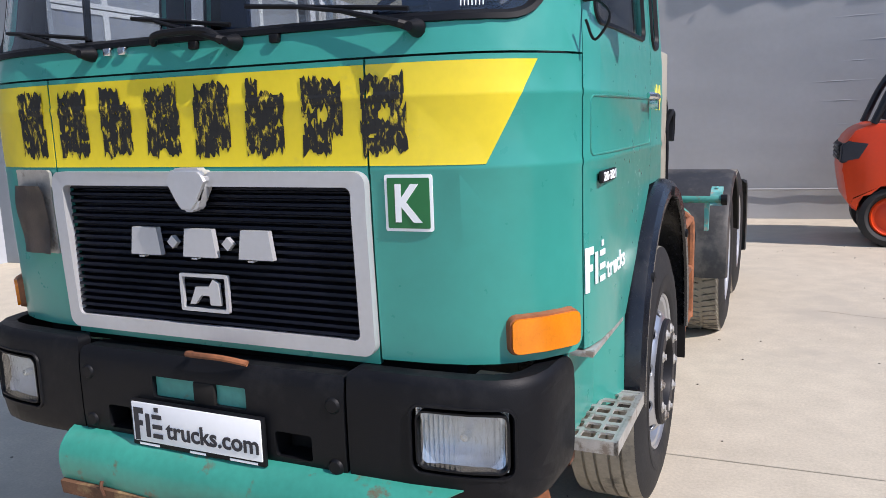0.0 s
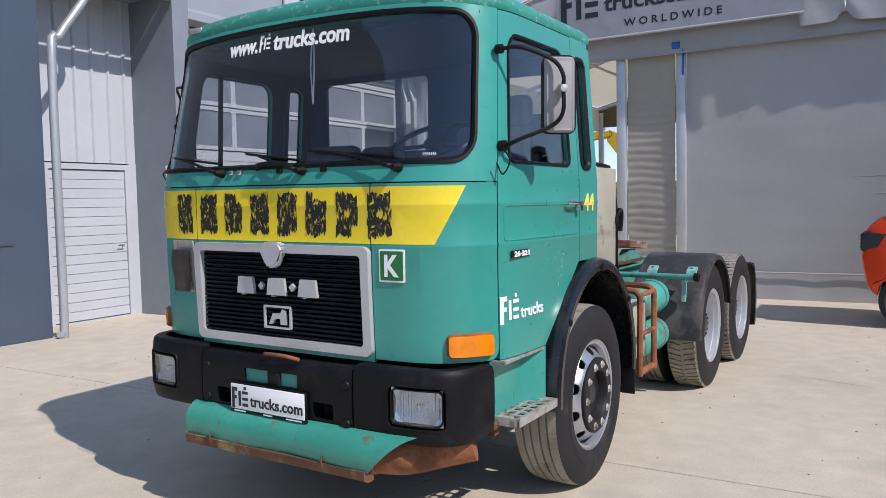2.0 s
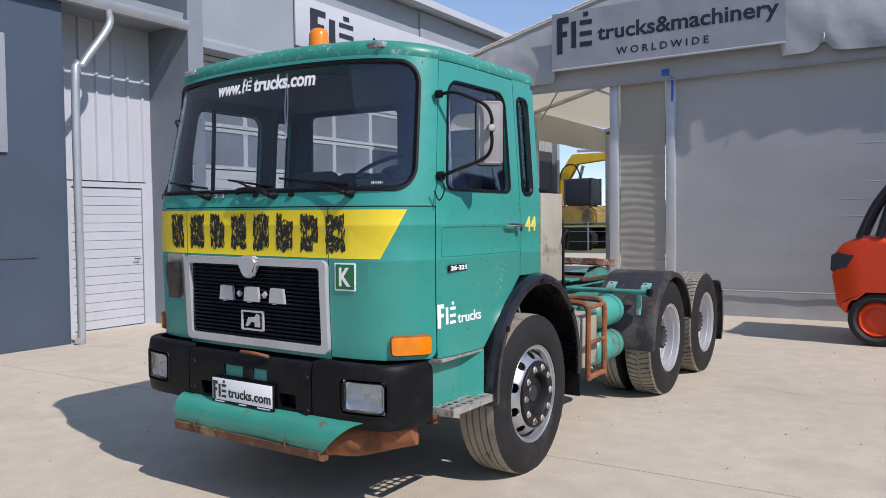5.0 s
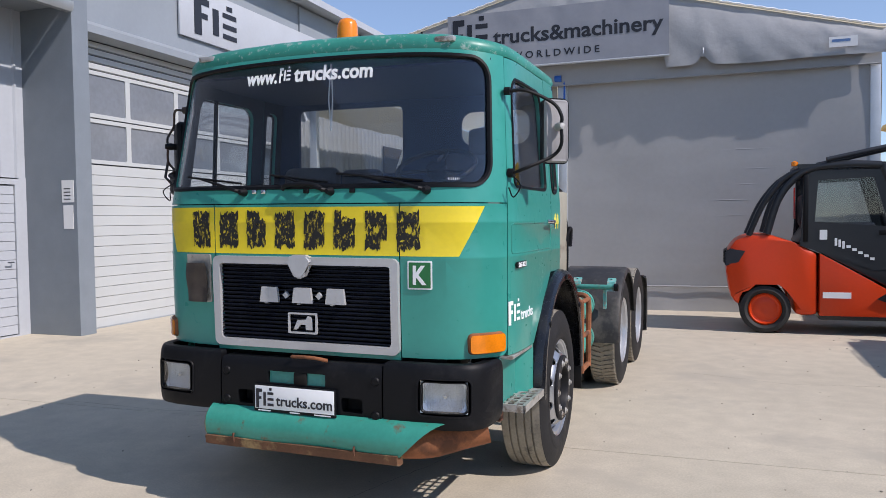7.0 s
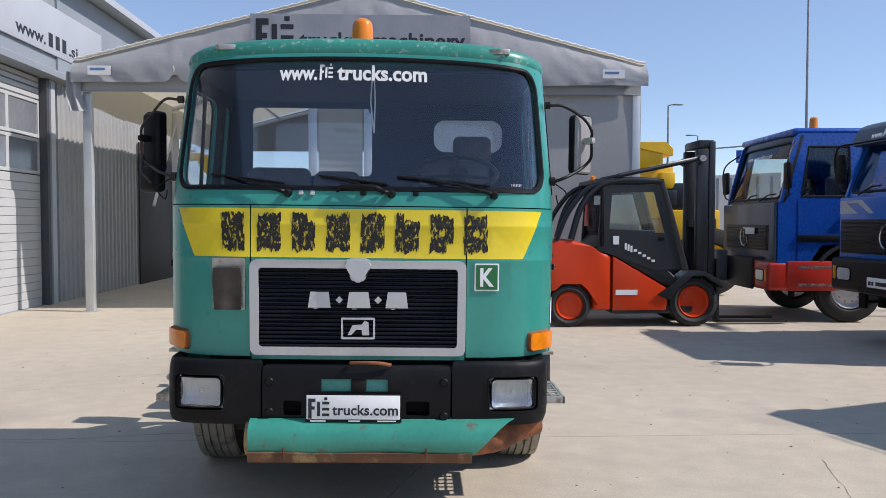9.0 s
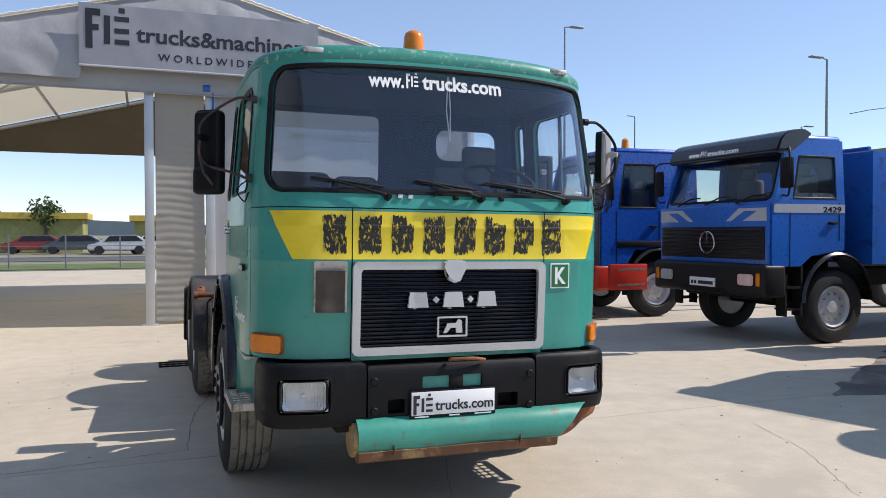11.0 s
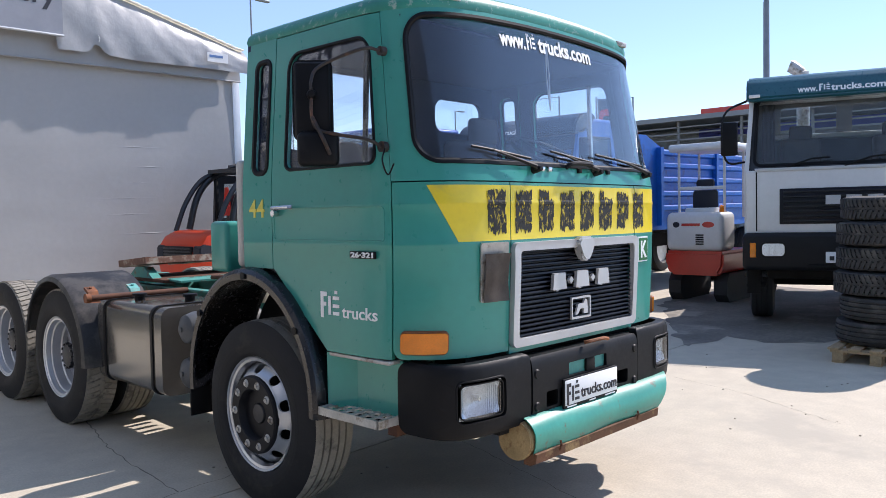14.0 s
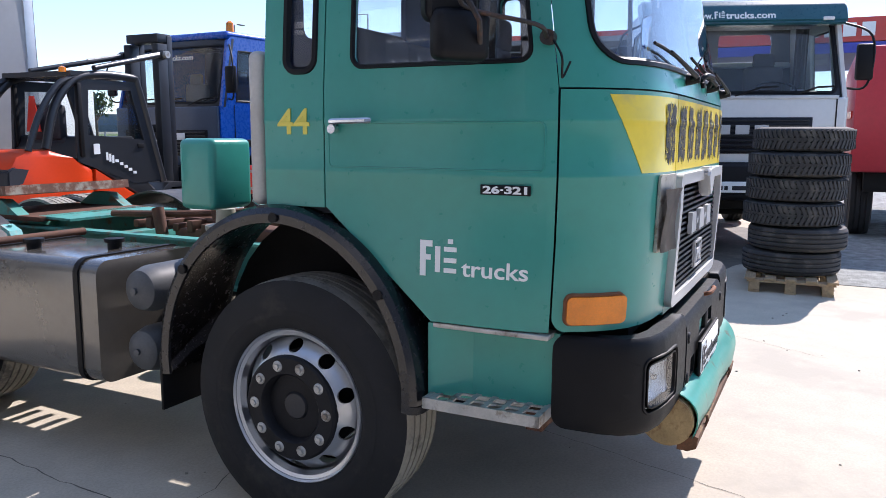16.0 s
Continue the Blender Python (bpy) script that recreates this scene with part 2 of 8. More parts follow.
def lathe(bm, prof, seg=48, axis="x", centre=(0, 0, 0), mat_of=None, caps=True):
    """Turned solid: prof holds (along, radius) pairs."""
    cx, cy, cz = centre
    rings = []
    for a, r in prof:
        ring = []
        for i in range(seg):
            c, s = r * math.cos(2 * math.pi * i / seg), r * math.sin(2 * math.pi * i / seg)
            co = {"x": (a, c, s), "y": (c, a, s), "z": (c, s, a)}[axis]
            ring.append(bm.verts.new((co[0] + cx, co[1] + cy, co[2] + cz)))
        rings.append(ring)
    for k in range(len(rings) - 1):
        for i in range(seg):
            j = (i + 1) % seg
            f = bm.faces.new((rings[k][i], rings[k][j], rings[k + 1][j], rings[k + 1][i]))
            if mat_of:
                f.material_index = mat_of(k)
    if caps and prof[0][1] > 1e-4:
        bm.faces.new(rings[0])
    if caps and prof[-1][1] > 1e-4:
        bm.faces.new(rings[-1])


def rrect(u0, v0, u1, v1, r=0.05, n=6):
    """A rectangle with round corners, as a loop. r: one radius, or four from lower left, counter-clockwise."""
    rs = r if isinstance(r, (list, tuple)) else [r] * 4
    out = []
    for (cu, cv, a0), rr in zip(((u0, v0, 180), (u1, v0, 270), (u1, v1, 0), (u0, v1, 90)), rs):
        su, sv = (1 if cu == u0 else -1), (1 if cv == v0 else -1)
        if rr <= 0:
            out.append((cu, cv))
            continue
        for i in range(n + 1):
            a = radians(a0 + 90 * i / n)
            out.append((cu + su * rr + rr * math.cos(a), cv + sv * rr + rr * math.sin(a)))
    return out


def circle(u, v, r, n=14, ru=None):
    return [(u + (ru or r) * math.cos(2 * math.pi * i / n), v + r * math.sin(2 * math.pi * i / n)) for i in range(n)]


def sheet(bm, outer, holes, mapf, thick, cu=(), cv=()):
    """A plate with holes, drawn flat in (u, v), cut along the given lines so that it can bend, and laid into space by mapf(u, v, depth)."""
    t = bmesh.new()
    for loop in [outer, *holes]:
        vs = [t.verts.new((p[0], p[1], 0)) for p in loop]
        for i in range(len(vs)):
            t.edges.new((vs[i], vs[(i + 1) % len(vs)]))
    bmesh.ops.triangle_fill(t, edges=t.edges[:], use_beauty=True, use_dissolve=False, normal=(0, 0, 1))
    for c in cu:
        bmesh.ops.bisect_plane(t, geom=t.verts[:] + t.edges[:] + t.faces[:], dist=1e-5, plane_co=(c, 0, 0), plane_no=(1, 0, 0))
    for c in cv:
        bmesh.ops.bisect_plane(t, geom=t.verts[:] + t.edges[:] + t.faces[:], dist=1e-5, plane_co=(0, c, 0), plane_no=(0, 1, 0))
    t.verts.index_update()
    top = [bm.verts.new(mapf(v.co.x, v.co.y, 0.0)) for v in t.verts]
    bot = [bm.verts.new(mapf(v.co.x, v.co.y, -thick)) for v in t.verts]
    for f in t.faces:
        idx = [v.index for v in f.verts]
        bm.faces.new([top[i] for i in idx])
        bm.faces.new([bot[i] for i in reversed(idx)])
    for e in t.edges:
        if len(e.link_faces) == 1:
            a, c = e.verts[0].index, e.verts[1].index
            bm.faces.new((top[a], top[c], bot[c], bot[a]))
    t.free()


def frame_strip(bm, loop, mapf, w_in, w_out, d0, d1):
    """A closed rubber or trim strip that follows a loop: w_in and w_out from it, between the depths d0 and d1."""
    fine = []
    for (ax, ay), (bx, by) in zip(loop, [*loop[1:], loop[0]]):
        m = max(1, int(math.hypot(bx - ax, by - ay) / 0.06))
        fine += [(ax + (bx - ax) * i / m, ay + (by - ay) * i / m) for i in range(m)]
    loop = fine
    k = len(loop)
    rings = []
    for s, d in ((-w_in, d0), (-w_in * 0.5, d1), (w_out * 0.5, d1), (w_out, d0)):
        ring = []
        for i in range(k):
            a, b, c = loop[i - 1], loop[i], loop[(i + 1) % k]
            tx, ty = c[0] - a[0], c[1] - a[1]
            q = math.hypot(tx, ty) or 1
            ring.append(bm.verts.new(mapf(b[0] + s * ty / q, b[1] - s * tx / q, d)))
        rings.append(ring)
    for q in range(4):
        A, C = rings[q], rings[(q + 1) % 4]
        for i in range(k):
            bm.faces.new((A[i], A[(i + 1) % k], C[(i + 1) % k], C[i]))


def lettering(name, text, size, mat, parent, m, width=None, depth=0.0015, align="LEFT", bold=0.0, shear=0.0):
    """Words in the built-in font as a thin mesh, standing upright at the pose m (x along the words, y up)."""
    cu = bpy.data.curves.new(name, "FONT")
    cu.body, cu.size, cu.align_x, cu.extrude, cu.offset, cu.shear = text, size, align, depth, bold, shear
    cu.resolution_u = 3
    ob = bpy.data.objects.new(name, cu)
    scene.collection.objects.link(ob)
    bpy.context.view_layer.update()
    me = bpy.data.meshes.new_from_object(ob.evaluated_get(bpy.context.evaluated_depsgraph_get()))
    me.name = name
    bpy.data.objects.remove(ob)
    bpy.data.curves.remove(cu)
    if width:
        xs = [v.co.x for v in me.vertices]
        s = width / (max(xs) - min(xs))
        me.transform(Matrix.Diagonal((s, 1, 1, 1)))
        if align == "LEFT":
            me.transform(Matrix.Translation((-min(v.co.x for v in me.vertices), 0, 0)))
    me.materials.clear()
    me.materials.append(mat)
    out = new(name, me)
    if parent:
        out.parent = parent
    out.matrix_basis = m
    return out


def logo_bars(name, w, h, mat, parent, m, depth=0.002):
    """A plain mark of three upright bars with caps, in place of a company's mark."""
    bm = B()
    for x0, x1, z0, z1 in ((0.0, 0.16, 0.0, 0.92), (0.16, 0.34, 0.76, 0.92), (0.16, 0.3, 0.42, 0.56), (0.42, 0.56, 0.12, 0.78), (0.66, 1.0, 0.12, 0.24), (0.66, 1.0, 0.38, 0.5), (0.66, 1.0, 0.66, 0.78), (0.76, 0.9, 0.86, 0.98)):
        box(bm, x0 * w, z0 * h, 0, x1 * w, z1 * h, depth)
    ob = part(name, bm, mat, parent, "", 0)
    ob.matrix_basis = m
    return ob

# ---- the green tractor unit ----
# half plan of the cab skin, from the middle of the front round the corner to the rear edge of the side
PLAN = [(0.0, 0.0), (0.3, 0.0), (0.58, 0.004), (0.72, 0.014), (0.82, 0.034), (0.89, 0.062), (0.945, 0.1), (0.99, 0.145), (1.03, 0.2),
        (1.06, 0.255), (1.082, 0.32), (1.096, 0.4), (1.104, 0.55), (1.106, 0.9), (1.106, 1.2), (1.104, 1.47)]
ULEN = [0.0]
for _a, _b in zip(PLAN, PLAN[1:]):
    ULEN.append(ULEN[-1] + math.hypot(_b[0] - _a[0], _b[1] - _a[1]))
CUTS = [s * u for u in ULEN[1:-1] for s in (-1, 1)] + [0.0]
ZCUTS = [1.0, 1.2, 1.41, 1.418, 1.43, 1.438, 1.595, 1.603, 1.615, 1.623, 1.72, 1.9, 2.1, 2.25, 2.35, 2.45]
CREASES = (1.424, 1.609)


def u_y(y):
    """Where along the skin the plan reaches y, on the side."""
    return float(np.interp(y, [p[1] for p in PLAN[2:]], ULEN[2:]))


def cab_skin(u, z, d=0.0):
    s, a = (1 if u >= 0 else -1), abs(u)
    x, y = float(np.interp(a, ULEN, [p[0] for p in PLAN])), float(np.interp(a, ULEN, [p[1] for p in PLAN]))
    e = 0.02
    x1, y1 = float(np.interp(a + e, ULEN, [p[0] for p in PLAN])), float(np.interp(a + e, ULEN, [p[1] for p in PLAN]))
    x0, y0 = float(np.interp(max(0, a - e), ULEN, [p[0] for p in PLAN])), float(np.interp(max(0, a - e), ULEN, [p[1] for p in PLAN]))
    tx, ty = x1 - x0, y1 - y0
    q = math.hypot(tx, ty) or 1.0
    nx, ny = ty / q, -tx / q
    if a >= 0:
        d = d + sum(0.005 * max(0.0, 1 - abs(z - c) / 0.012) for c in CREASES)
    x, y = x + nx * d, y + ny * d
    up = max(0.0, (z - 1.71) / 0.8)
    front = max(0.0, 1 - max(0.0, y) / 1.0)
    y += 0.17 * up * front + 0.02 * max(0.0, (1.3 - z) / 0.4) * front
    x *= 1 - 0.055 * up
    crown = min(1.0, max(0.0, (z - 2.05) / 0.4))
    zz = z + 0.045 * crown * (1 - min(1.0, (x / 1.02) ** 2))
    return (s * x, y, zz)


def wrap(ob, u0, v0, d0=0.002):
    """Lays a flat decal onto the cab skin, its origin at (u0, v0)."""
    for v in ob.data.vertices:
        v.co = cab_skin(u0 + v.co.x, v0 + v.co.y, d0 + v.co.z)
    ob.matrix_basis = Matrix.Identity(4)
    return ob


UD, UR, UB = u_y(0.29), u_y(1.19), ULEN[-1]
truck = thing("tractor_truck", "teal green three-axle tractor truck with yellow band, parked on concrete", "truck", pose(0.005, 0, 0, 0, 0.7, -0.8))


def decal_map(d0):
    return lambda u, v, d: cab_skin(u, v, d0 + d)


# cab: skin panels
cab = None
bm = B()
wsl = rrect(-1.075, 1.795, 1.075, 2.478, 0.125, 8)
sheet(bm, [(-UD, 1.712), (UD, 1.712), (UD, 2.505), (-UD, 2.505)], [wsl], cab_skin, 0.03, CUTS, ZCUTS)
cab = part("windscreen_surround", bm, TEAL, truck)
bm = B()
sheet(bm, [(-UD, 1.74), (UD, 1.74), (UD, 2.48), (-UD, 2.48)], [rrect(-1.06, 1.81, 1.06, 2.465, 0.11, 8)], decal_map(-0.0315), 0.003, CUTS, ZCUTS)
part("surround_lining", bm, INTDARK, cab)
bm = B()
sheet(bm, rrect(-1.07, 1.8, 1.07, 2.473, 0.12, 8), [], decal_map(-0.012), 0.004, CUTS, ZCUTS)
ws = part("windscreen", bm, GLASS, truck, "tinted windscreen with white lettering")
bm = B()
frame_strip(bm, wsl, cab_skin, 0.02, 0.008, -0.004, 0.01)
part("windscreen_seal", bm, RUBBER, truck)

bm = B()
sheet(bm, [(-0.57, 0.885), (0.57, 0.885), (0.57, 1.706), (-0.57, 1.706)], [rrect(-0.535, 0.95, 0.535, 1.385, 0.02)], cab_skin, 0.02, CUTS, ZCUTS)
hatch = part("front_hatch", bm, TEAL, truck)
for sg in (-1, 1):
    bm = B()
    a, b = (0.577, UD - 0.004) if sg > 0 else (-UD + 0.004, -0.577)
    rr = (0, 0.05, 0, 0) if sg > 0 else (0.05, 0, 0, 0)
    sheet(bm, rrect(a, 0.9, b, 1.706, rr), [], cab_skin, 0.02, CUTS, ZCUTS)
    cp = part("corner_panel", bm, TEAL, truck)
    bm = B()
    poly = [(0.577, 1.433), (0.888, 1.433), (1.03, 1.692), (0.577, 1.692)]
    if sg < 0:
        poly = [(-p[0], p[1]) for p in reversed(poly)]
    sheet(bm, poly, [], decal_map(0.0025), 0.002, CUTS, ZCUTS)
    part("yellow_band", bm, YELLOW, cp, "yellow painted band with slanted end")
    # belt strip under the windscreen, behind the seams
    bm = B()
    door = [(UD + 0.003, 0.895), (u_y(0.735), 0.895), (UR - 0.003, 1.29), (UR - 0.003, 2.5), (UD + 0.003, 2.5)]
    win = rrect(u_y(0.37), 1.8, u_y(1.07), 2.4, (0.045, 0.045, 0.09, 0.09))
    if sg < 0:
        door, win = [(-p[0], p[1]) for p in reversed(door)], [(-p[0], p[1]) for p in reversed(win)]
    sheet(bm, door, [win], cab_skin, 0.03, CUTS, ZCUTS)
    dr = part("door", bm, TEAL, truck)
    bm = B()
    sheet(bm, door, [win], decal_map(-0.0315), 0.003, CUTS, ZCUTS)
    part("door_lining", bm, INTDARK, dr)
    bm = B()
    sheet(bm, win, [], decal_map(-0.014), 0.004, CUTS, ZCUTS)
    part("door_window", bm, SIDEGLASS, dr)
    bm = B()
    frame_strip(bm, win, cab_skin, 0.01, 0.01, -0.004, 0.007)
    part("window_seal", bm, RUBBER, dr)
    bm = B()
    yq = 0.56
    box(bm, -0.008, -0.012, 1.8, 0.008, 0.012, 2.395)
    bmv = Matrix.Translation((sg * 1.06, yq, 0))
    move(bm, bm.verts[:], Matrix.Translation((sg * 1.075, yq, 0)) @ Matrix.Rotation(radians(-sg * 2.6), 4, "Y") @ Matrix.Translation((sg * 0.0, 0, 0)))
    part("quarter_light_bar", bm, CHROME if sg > 0 else RUBBER, dr)
    # raised outline of the pressed field in the door
    bm = B()
    fld = rrect(u_y(0.33), 1.44, u_y(1.17), 1.60, 0.02, 3)
    if sg < 0:
        fld = [(-p[0], p[1]) for p in reversed(fld)]
    frame_strip(bm, fld, cab_skin, 0.004, 0.004, -0.002, 0.0035)
    part("pressed_outline", bm, TEAL, dr)
    # handle
    bm = B()
    y0, xs = 0.985, sg * 1.112
    tube(bm, [(xs, y0 + 0.15, 1.605), (xs + sg * 0.028, y0 + 0.15, 1.605), (xs + sg * 0.032, y0 + 0.1, 1.606), (xs + sg * 0.032, y0, 1.608), (xs + sg * 0.02, y0 - 0.012, 1.608)], 0.011, 8)
    cyl(bm, (xs, y0 + 0.15, 1.578), (xs + sg * 0.03, y0 + 0.15, 1.578), 0.017, seg=12)
    part("door_handle", bm, CHROME, dr, "chrome door handle")
    # model badge
    bm = B()
    box(bm, -0.006, -0.09, -0.017, 0.006, 0.09, 0.017, 0.003)
    move(bm, bm.verts[:], Matrix.Translation((sg * 1.104, 0.46, 1.375)))
    bd = part("model_badge", bm, PLASTIC, dr, "black badge with white numerals")
    lettering("badge_numerals", "26\u00b7321", 0.034, DECAL, bd, pose(sg * 1.111, 0.46 - sg * 0.08, 1.364, 90, 0, sg * 90), width=0.16, bold=0.0012)
    # company mark and word on the door
    yb = 0.295 if sg > 0 else 0.78
    wrap(logo_bars("door_mark", 0.145, 0.14, DECAL, dr, pose(0, 0, 0)), sg * u_y(yb), 1.055 if sg > 0 else 1.06)
    wrap(lettering("door_word", "trucks", 0.082, DECAL, dr, pose(0, 0, 0), width=0.245, bold=0.001), sg * u_y(yb) + 0.165, 1.07)
    # rear side panel
    bm = B()
    pan = [(UR + 0.003, 1.285), (UB, 1.285), (UB, 2.505), (UR + 0.003, 2.505)]
    qw = rrect(u_y(1.232), 1.79, u_y(1.372), 2.4, 0.05)
    if sg < 0:
        pan, qw = [(-p[0], p[1]) for p in reversed(pan)], [(-p[0], p[1]) for p in reversed(qw)]
    sheet(bm, pan, [qw], cab_skin, 0.03, CUTS, ZCUTS)
    rp = part("rear_side_panel", bm, TEAL, truck)
    bm = B()
    sheet(bm, pan, [qw], decal_map(-0.0315), 0.003, CUTS, ZCUTS)
    part("panel_lining", bm, INTDARK, rp)
    bm = B()
    sheet(bm, qw, [], decal_map(-0.014), 0.004, CUTS, ZCUTS)
    part("quarter_window", bm, SIDEGLASS, rp)
    bm = B()
    frame_strip(bm, qw, cab_skin, 0.02, 0.012, -0.004, 0.008)
    part("window_seal", bm, RUBBER, rp)
    wrap(lettering("fleet_number", "44", 0.135, DECALYEL, rp, pose(0, 0, 0), width=0.15, bold=0.002), sg * u_y(1.33) - 0.075, 1.56)
    # step panel under the door, step, trim strip
    bm = B()
    prism(bm, [(0.26, 0.62), (0.76, 0.62), (0.74, 0.885), (0.28, 0.885)], "x", sg * 0.98, sg * 1.03)
    part("step_panel", bm, TEAL, truck)
    bm = B()
    prism(bm, [(sg * 1.028, 0.6), (sg * 1.1, 0.735), (sg * 1.1, 0.752), (sg * 1.028, 0.752)], "z", 0.6, 0.888)
    part("step_gusset", bm, TEAL, truck)
    bm = B()
    wh = [(1.4 - 0.62 * math.cos(radians(a)), 0.6 + 0.64 * math.sin(radians(a))) for a in range(0, 181, 12)]
    prism(bm, [*wh, (2.02, 0.45), (0.78, 0.45)], "x", sg * 0.7, sg * 0.72)
    part("wheel_housing", bm, DARK, truck)
    bm = B()
    box(bm, min(sg * 1.0, sg * 1.1), 0.3, 0.872, max(sg * 1.0, sg * 1.1), 0.735, 0.89, 0.004)
    part("sill_strip", bm, ALU, truck, "perforated aluminium sill strip")
    # step with grid
    bm = B()
    x0, x1, ya, yb2 = 0.98, 1.17, 0.3, 0.74
    for q in ((x0, ya, x1, ya + 0.015), (x0, yb2 - 0.015, x1, yb2), (x1 - 0.012, ya, x1, yb2), (x0, ya, x0 + 0.015, yb2)):
        box(bm, q[0], q[1], 0.59, q[2], q[3], 0.63)
    slots = [rrect(x0 + 0.022 + k * 0.052, ya + 0.025 + i * 0.066, x0 + 0.064 + k * 0.052, ya + 0.07 + i * 0.066, 0.006, 2) for i in range(6) for k in range(3)]
    sheet(bm, [(x0 + 0.01, ya + 0.01), (x1 - 0.008, ya + 0.01), (x1 - 0.008, yb2 - 0.01), (x0 + 0.01, yb2 - 0.01)], slots, lambda u, v, d: (u, v, 0.626 + d), 0.007)
    if sg < 0:
        bmesh.ops.scale(bm, vec=(-1, 1, 1), verts=bm.verts[:])
    st = part("step", bm, ALU, truck, "galvanised grid step")
    bm = B()
    box(bm, sg * 1.0 - 0.02, 0.34, 0.52, sg * 1.0 + 0.02, 0.4, 0.6), box(bm, sg * 0.9 - 0.1, 0.34, 0.52, sg * 0.9 + 0.1, 0.4, 0.54)
    part("step_bracket", bm, RUST, truck)
    # indicator on the corner
    bm = B()
    ia, ib = u_y(0.085), u_y(0.243)
    il = rrect(ia, 0.93, ib, 1.024, 0.018, 4)
    if sg < 0:
        il = [(-p[0], p[1]) for p in reversed(il)]
    sheet(bm, il, [], decal_map(0.028), 0.026, CUTS, [0.95, 1.0])
    ind = part("indicator", bm, ORANGE, truck, "orange corner indicator lens")
    bm = B()
    frame_strip(bm, il, decal_map(0.0), 0.003, 0.01, 0.0, 0.018)
    part("indicator_base", bm, RUSTORANGE, ind)
    if sg > 0:
        # pale chips in the door's paint
        rc, bm = random.Random(31), B()
        for i in range(46):
            k = i < 30
            uu, vv = u_y(rc.gauss(0.93, 0.03) if k else rc.uniform(0.6, 1.05)), (rc.gauss(1.27, 0.055) if k else rc.uniform(1.2, 1.52))
            s, ln = rc.uniform(0.001, 0.0034), rc.uniform(0.8, 3.0)
            bm.faces.new([bm.verts.new(cab_skin(uu + s * a + 0.3 * s * ln * b, vv + s * ln * b, 0.0015)) for a, b in ((-1, -1), (1, -0.7), (0.8, 1), (-0.5, 0.8))])
        part("paint_chip", bm, pbr("bare_primer", (0.32, 0.52, 0.48), 0.6), truck, "pale chips in the teal paint", 0)["kind"] = "stuff"
# yellow band on the hatch
bm = B()
sheet(bm, [(-0.57, 1.433), (0.57, 1.433), (0.57, 1.692), (-0.57, 1.692)], [], decal_map(0.0025), 0.002, CUTS, ZCUTS)
part("yellow_band", bm, YELLOW, hatch, "yellow painted band")
# overpainted marks on the band: eight plain clusters of ragged black brush dabs
rnd = random.Random(8)


def dab(bm, x, z, w, h, d):
    """One ragged brush dab, its ends torn into bristle marks."""
    k, lo, hi = 7, [], []
    lean = rnd.uniform(-0.006, 0.006)
    for j in range(k + 1):
        u = x - w + 2 * w * j / k
        lo.append((u + rnd.uniform(-0.002, 0.002), z - h + rnd.choice((0.0, 0.0, 0.008, 0.016, -0.008)) + lean * j / k))
        hi.append((u + rnd.uniform(-0.002, 0.002), z + h - rnd.choice((0.0, 0.0, 0.006, 0.014, -0.006)) + lean * j / k))
    sheet(bm, lo + hi[::-1], [], decal_map(d), 0.0005, CUTS, ZCUTS)


for i in range(8):
    cx = -0.665 + 0.183 * i + (0.01 if i else 0)
    bm, d = B(), 0.0036
    for z in (1.492, 1.53, 1.568, 1.606, 1.642):
        for x in (-0.042, -0.003, 0.036):
            if rnd.random() < 0.96:
                dab(bm, cx + x + rnd.uniform(-0.004, 0.004), z + rnd.uniform(-0.005, 0.005), rnd.uniform(0.02, 0.025), rnd.uniform(0.02, 0.028), d)
                d += 0.00015
    part("painted_block", bm, BLACKPAINT, hatch, "black brushed-over paint block", 0)["kind"] = "stuff"

# roof: from the top of the skin inwards
bm = B()
ring_u = [s * u for s, us in ((-1, ULEN[::-1]), (1, ULEN[1:])) for u in us]
rows = []
base = [Vector(cab_skin(u, 2.505)) for u in ring_u]
rear = [Vector((x, 1.47, 0)) for x in np.linspace(base[-1].x, base[0].x, 14)[1:-1]]
for v in rear:
    v.z = 2.505 + 0.045 * (1 - min(1.0, (v.x / 1.02) ** 2))
base += rear
mid = Vector((0, 0.85, 0))
for s, dz in ((1.0, 0), (1.006, 0.02), (0.998, 0.05), (0.975, 0.074), (0.93, 0.09), (0.8, 0.1), (0.55, 0.112), (0.25, 0.118), (0.02, 0.12)):
    rows.append([bm.verts.new(((p.x - mid.x) * s + mid.x, (p.y - mid.y) * s + mid.y, p.z + dz)) for p in base])
for A, C in zip(rows, rows[1:]):
    for i in range(len(A)):
        bm.faces.new((A[i], A[(i + 1) % len(A)], C[(i + 1) % len(A)], C[i]))
bm.faces.new(rows[-1])
bm.faces.new(rows[0])
part("roof", bm, TEALWORN, truck, "teal roof with faded worn front edge")
for sg in (-1, 1):
    bm = B()
    c_ = Vector(cab_skin(sg * 0.8, 2.505))
    box(bm, c_.x - 0.055, c_.y - 0.012, c_.z + 0.035, c_.x + 0.055, c_.y + 0.04, c_.z + 0.065, 0.006)
    part("clearance_lamp", bm, ALU, truck, "small roof marker lamp")
bm = B()
lathe(bm, [(0.0, 0.07), (0.03, 0.072), (0.035, 0.067), (0.14, 0.062), (0.165, 0.052), (0.178, 0.03), (0.182, 0.001)], 24, "z", (-0.04, 0.62, 2.672))
part("beacon", bm, BEACON, truck, "amber roof beacon")
bm = B()
cyl(bm, (-0.04, 0.62, 2.64), (-0.04, 0.62, 2.674), 0.078, seg=20)
part("beacon_base", bm, RUBBER, truck)
bm = B()
